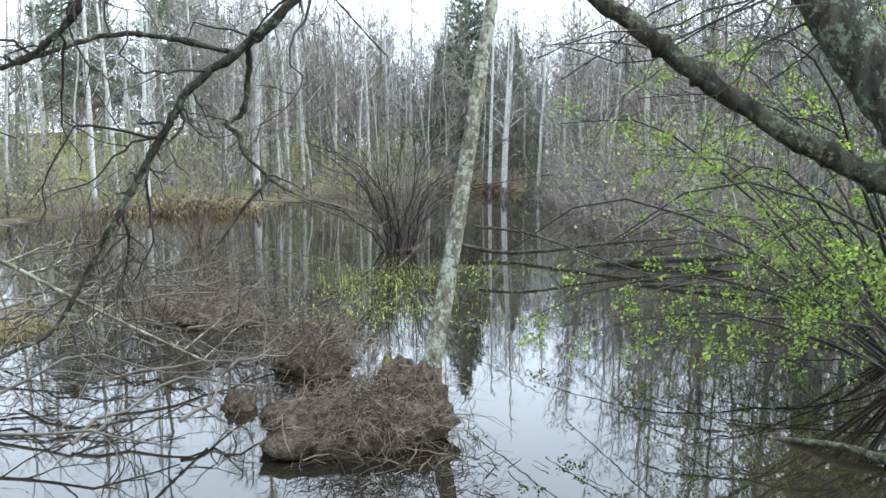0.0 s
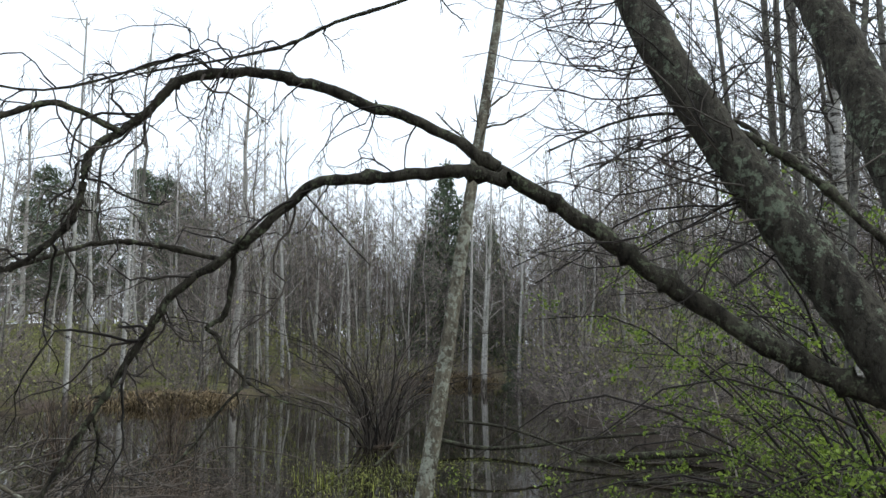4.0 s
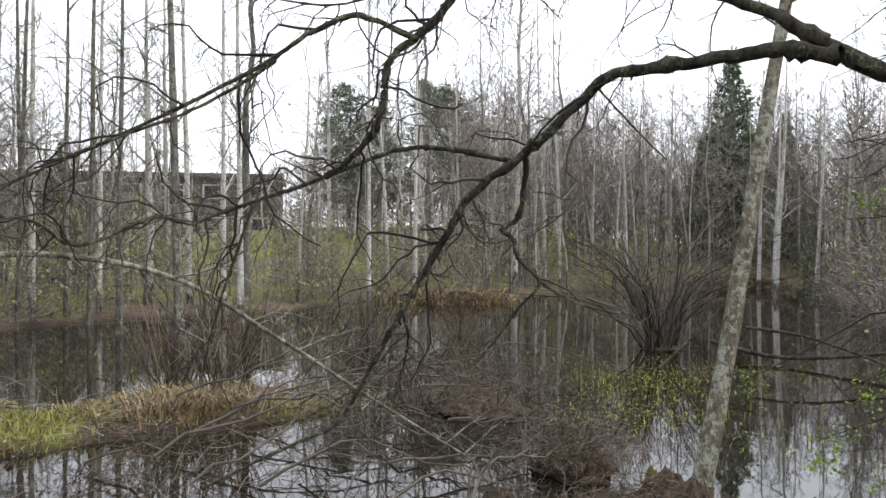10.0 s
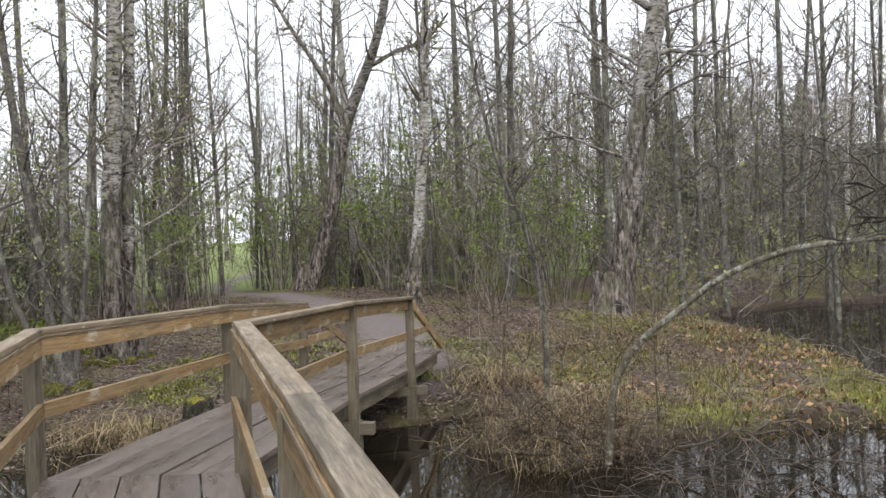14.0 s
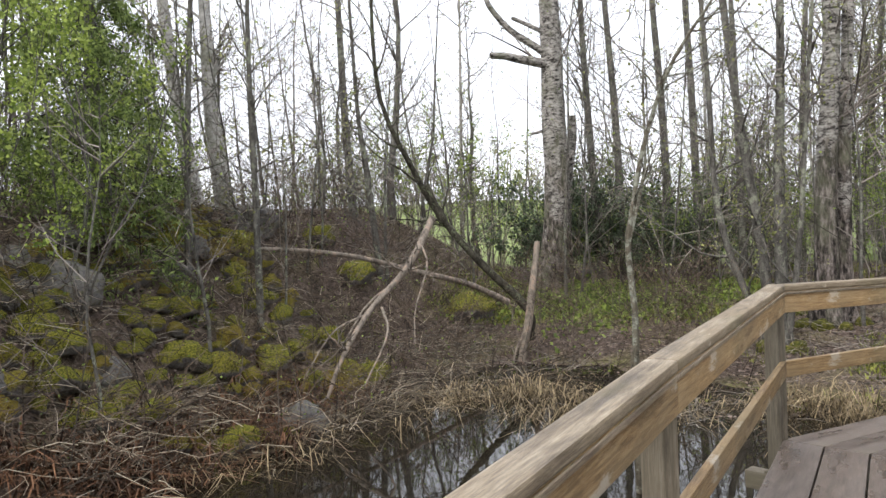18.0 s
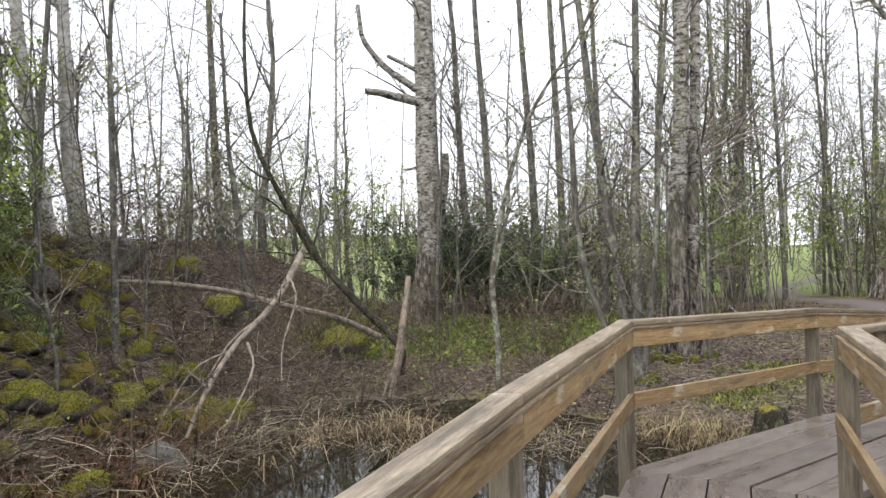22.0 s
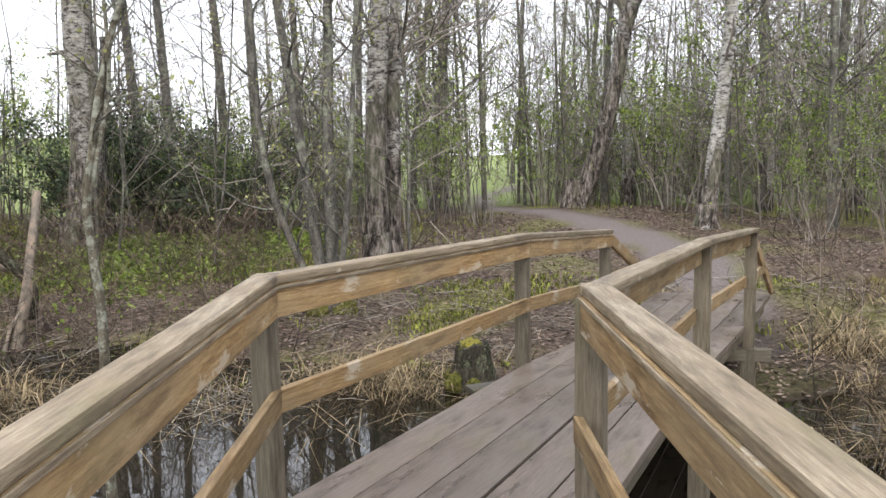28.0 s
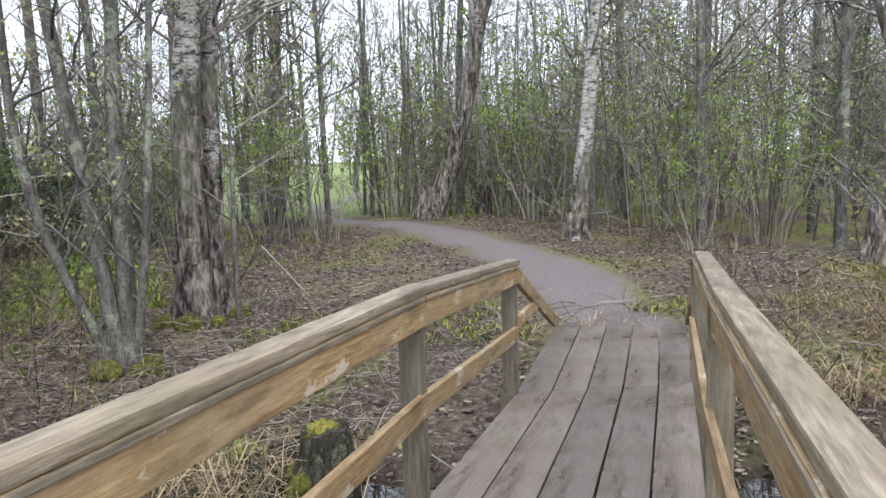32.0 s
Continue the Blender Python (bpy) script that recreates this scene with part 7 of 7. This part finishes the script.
straw += [
    blades(tufted(np.array([(-1.5, 10.2), (-1.7, 10.0), (1.9, 9.3), (2.2, 9.0), (1.5, 9.6), (10.6, 2.8), (10.3, 3.0), (10.8, 3.1), (10.4, 2.6), (10.7, 2.5), (-0.9, 9.4), (11.3, 2.3), (10.9, 1.9), (-2.4, 9.8), (5.3, 5.6), (5.2, 6.3), (5.8, 5.5), (5.6, 6.0), (6.3, 5.5), (5.3, 6.9)]), 130, 0.2), 0.55, 0.006, 0.9, 0.25),
    blades(field_of(2600, 5.5, 16, 8, 20, lambda x, y: (shore(x, y) > 0.3) & off_path(x, y, 0.8) & (bumpy(x, y, 1.6, 41) > 0.02)), 0.22, 0.004, 0.9, 0.7),
]
straw += [
    blades(tufted(around(160, [(32.5, -2.2, 1.5, 2.5, 0.6), (45.2, -20.4, 1.2, 2, 0.9)]), 40, 0.35), 0.7, 0.022, 0.8, 0.3),
    blades(field_of(9000, -8, 4, 5, 20, lambda x, y: (shore(x, y) > 0.0) & (bumpy(x, y, 1.4, 43) > -0.15)), 0.28, 0.004, 0.9, 0.75),
    blades(tufted(field_of(130, -5.2, 2.8, 6, 10.5, lambda x, y: (shore(x, y) > -0.7) & (shore(x, y) < 0.8)), 16, 0.14), 0.5, 0.004, 1.0, 0.7, 0.0, True),
    blades(tufted(field_of(150, 6.9, 11, 6.2, 11, lambda x, y: (shore(x, y) > 0.1) & off_path(x, y, 1.0) & (bumpy(x, y, 1.5, 45) > 0.05)), 18, 0.09), 0.26, 0.004, 1.0, 0.45),
    blades(tufted(np.array([(6.9, 8.35), (6.7, 8.5), (7.1, 8.2), (6.3, 7.6), (7.5, 9.1)]), 120, 0.16), 0.5, 0.005, 1.2, 0.3),
    blades(tufted(field_of(60, 4.9, 6.6, 5.1, 7.2, lambda x, y: shore(x, y) > -0.2), 40, 0.14), 0.55, 0.004, 0.9, 0.15),
]
stuff("dry_grass", "pale dry grass and reed stalks lying over the wet ground", "grass", [(*b_, STRAW) for b_ in straw])
green = [
    blades(tufted(field_of(2500, 5.0, 13.5, 0.8, 10.5, lambda x, y: spit(x, y) & (bumpy(x, y, 3, 14) > -0.15) & ((y < 7.2) | (x > 8.2))), 13, 0.12), 0.11, 0.006, 0.6),
    blades(tufted(field_of(2900, -4.2, 2.6, 14.6, 20, lambda x, y: bumpy(x, y, 2, 31) > -0.2), 8, 0.1), 0.12, 0.012, 0.6),
    blades(tufted(field_of(420, 2.4, 6.0, 9.4, 12.8, lambda x, y: off_path(x, y, 0.9) & (bumpy(x, y, 2.0, 36) > 0.0)), 12, 0.08), 0.09, 0.012, 0.7),
    blades(tufted(field_of(130, 6.3, 8.2, 8.2, 11, lambda x, y: (shore(x, y) > 0.1) & (bumpy(x, y, 2.0, 37) > 0.05)), 12, 0.08), 0.09, 0.01, 0.7),
    blades(field_of(7000, -4, 14, 16, 27, lambda x, y: (bumpy(x, y, 0.9, 15) > 0.1) & off_path(x, y, 0.8)), 0.14, 0.008, 0.5),
    blades(tufted(field_of(220, -8, 3, 5, 13, lambda x, y: (shore(x, y) > -0.1) & (bumpy(x, y, 2, 33) > 0.08)), 14, 0.08), 0.14, 0.006, 0.6),
]
stuff("green_grass", "fresh short green grass patches", "grass", [(*b_, MARSHGRASS if k == 0 else GRASS) for k, b_ in enumerate(green)])
herb = np.vstack([rng.normal(size=(5200, 2)) * (1.25, 1.5) + (-0.9, 17.2), rng.normal(size=(1500, 2)) * (0.8, 1.0) + (0.9, 18.0)])
herb = np.column_stack([herb, height(herb[:, 0], herb[:, 1]) + rng.uniform(0.03, 0.16, len(herb))])
tagged(new("green_herbs", leaf_mesh("green_herbs", herb, 0.075, LEAF, 0.0, 0.6)), "low patch of fresh green broad-leaved herbs on the litter", "plants", kind="stuff")
stuff("rusty_fern", "rusty dead fern fronds at the foot of the bank", "fern", [(*blades(tufted(np.array([(-4.9, 5.3), (-4.7, 5.8), (-5.2, 5.0), (-5.0, 6.2), (-4.6, 6.8), (-4.4, 8.2), (-4.2, 9.0), (-4.0, 9.6), (-4.6, 9.0), (-4.3, 5.6), (-4.2, 6.3), (-4.1, 7.4), (-4.5, 7.6)]), 190, 0.24), 0.4, 0.009, 0.9, 0.3), REDFERN)])
xy = np.vstack([field_of(34000, 1.0, 13, 7.5, 20, lambda x, y: (shore(x, y) > 0.1) & off_path(x, y, 0.75)), field_of(40000, -8.5, 1.5, 4.2, 18, lambda x, y: shore(x, y) > 0.1), field_of(9000, 5, 14, 0.8, 9, spit)])
pts = np.column_stack([xy, height(xy[:, 0], xy[:, 1]) + rng.uniform(0.004, 0.03, len(xy))])
tan = field_of(3600, 5.4, 13.5, 0.8, 9, lambda x, y: spit(x, y) & (bumpy(x, y, 1.7, 48) > 0.0))
tagged(new("tan_leaves", leaf_mesh("tan_leaves", np.column_stack([tan, height(tan[:, 0], tan[:, 1]) + rng.uniform(0.03, 0.09, len(tan))]), 0.08, TANLEAF)), "tan and rusty dead leaves caught in the marsh grass", "leaves", kind="stuff")
lm = leaf_mesh("leaf_litter", pts, 0.065, DEADLEAF)
co = np.empty(len(lm.vertices) * 3)
lm.vertices.foreach_get("co", co)
co = co.reshape(-1, 4, 3)
co[:, :, 2] = co[:, :1, 2] + (co[:, :, 2] - co[:, :1, 2]) * 0.3
lm.vertices.foreach_set("co", co.ravel())
tagged(new("leaf_litter", lm), "brown dead leaves scattered over the ground", "leaves", kind="stuff")
land = [(x, y, z_at(x, y)) for x, y in field_of(150, -8, 5, 5, 14, lambda x, y: shore(x, y) > -0.2)] + [(x, y, max(0, z_at(x, y))) for x, y in field_of(60, 5, 13, 1, 12, lambda x, y: shore(x, y) > -0.3)]
slope = [(x, y, z_at(x, y)) for x, y in field_of(230, -7.5, -2.5, 5.2, 13, lambda x, y: (shore(x, y) > 0.1) & ((shore(x, y) < 1.0) | (np.sin(x * 17 + y * 11) > 0.35)))]
stuff("bank_debris", "pale dead sticks, straw and bramble canes over the rocky bank", "twigs", [(*loose_twigs(slope, [0.55] * len(slope), [20] * len(slope), 0.55, 0.0046, 0.3, 0.65, 4), STRAWTWIG), (*loose_twigs(slope, [0.5] * len(slope), [8] * len(slope), 0.9, 0.005, 0.5, 0.25, 5), BROWNTWIG)])
stuff("fallen_twigs", "dead twigs and stalks strewn on the ground", "twigs", [(*loose_twigs(land, [0.5] * len(land), [22] * len(land), 0.55, 0.004, 0.25, 0.7), GREYTWIG), (*loose_twigs(land, [0.5] * len(land), [6] * len(land), 0.5, 0.0035, 0.4, 0.2), BROWNTWIG)])


# ---- buildings beyond the woods ----
def house(name, label, x, y, turn, w, d, h, wall, storeys, bays):
    z = z_at(x, y) - 0.3
    t = thing(name, label, "building", at=(x, y, z))
    t.rotation_euler[2] = radians(turn)
    bm = board(w, d, h, 0.05)
    ob = part("wall", bm, wall, t)
    ob.location = (-w / 2, 0, h / 2)
    bm = board(w + 0.8, d + 0.8, 0.35, 0.05)
    ob = part("roof", bm, ROOF, t)
    ob.location = (-w / 2 - 0.4, 0, h + 0.17)
    for s in range(storeys):
        for b_ in range(bays):
            wx_ = -w / 2 + (b_ + 0.5) * w / bays
            wz = (s + 0.55) * h / storeys
            f_ = part("window", board(w / bays * 0.6, 0.12, h / storeys * 0.45, 0.02), FRAME, t)
            f_.location = (wx_ - w / bays * 0.3, -d / 2 - 0.02, wz)
            g_ = part("pane", board(w / bays * 0.5, 0.06, h / storeys * 0.36, 0.01), PANE, f_)
            g_.location = (w / bays * 0.05, -0.05, 0)


ROOF = simple("dark_roof", (0.05, 0.05, 0.05), (0.12, 0.115, 0.11), 3, 0.8)
FRAME = simple("window_frame", (0.3, 0.29, 0.27), (0.45, 0.44, 0.42), 3, 0.6)
PANE = simple("dark_pane", (0.02, 0.025, 0.03), (0.05, 0.055, 0.06), 1, 0.1)
DARKWALL = simple("dark_board_wall", (0.05, 0.045, 0.042), (0.1, 0.09, 0.082), 2, 0.85, (6, 6, 0.5), 0.3, 0.02)
GREYWALL = simple("pale_plaster_wall", (0.4, 0.39, 0.38), (0.55, 0.54, 0.52), 1, 0.9)
house("dark_house", "dark flat-roofed building behind the birches", 75, 25.5, -83, 26, 10, 5.9, DARKWALL, 2, 7)
house("pale_house", "pale apartment building seen through the trees", 97, 52, -62, 26, 12, 7.5, GREYWALL, 2, 8)
house("white_house", "small white house at the far end of the field", 27, 112, 12, 8, 6, 2.6, GREYWALL, 1, 4)
p5, e5 = wood_mass(scatter(220, -130, 120, 105, 150, 1.0, lambda x, y: y > 100), (5, 10), BARK, TWIG, 16, (0.08, 0.16), 0.035, 6, 0.22, 0.08)
stuff("distant_wood", "distant bare trees beyond the field", "wood", p5)
sel = e5[rng.random(len(e5)) < 0.2]
tagged(new("distant_foliage", leaf_mesh("distant_foliage", sel, 0.5, BUDLEAF)), "hazy spring green of the distant trees", "foliage", kind="stuff")
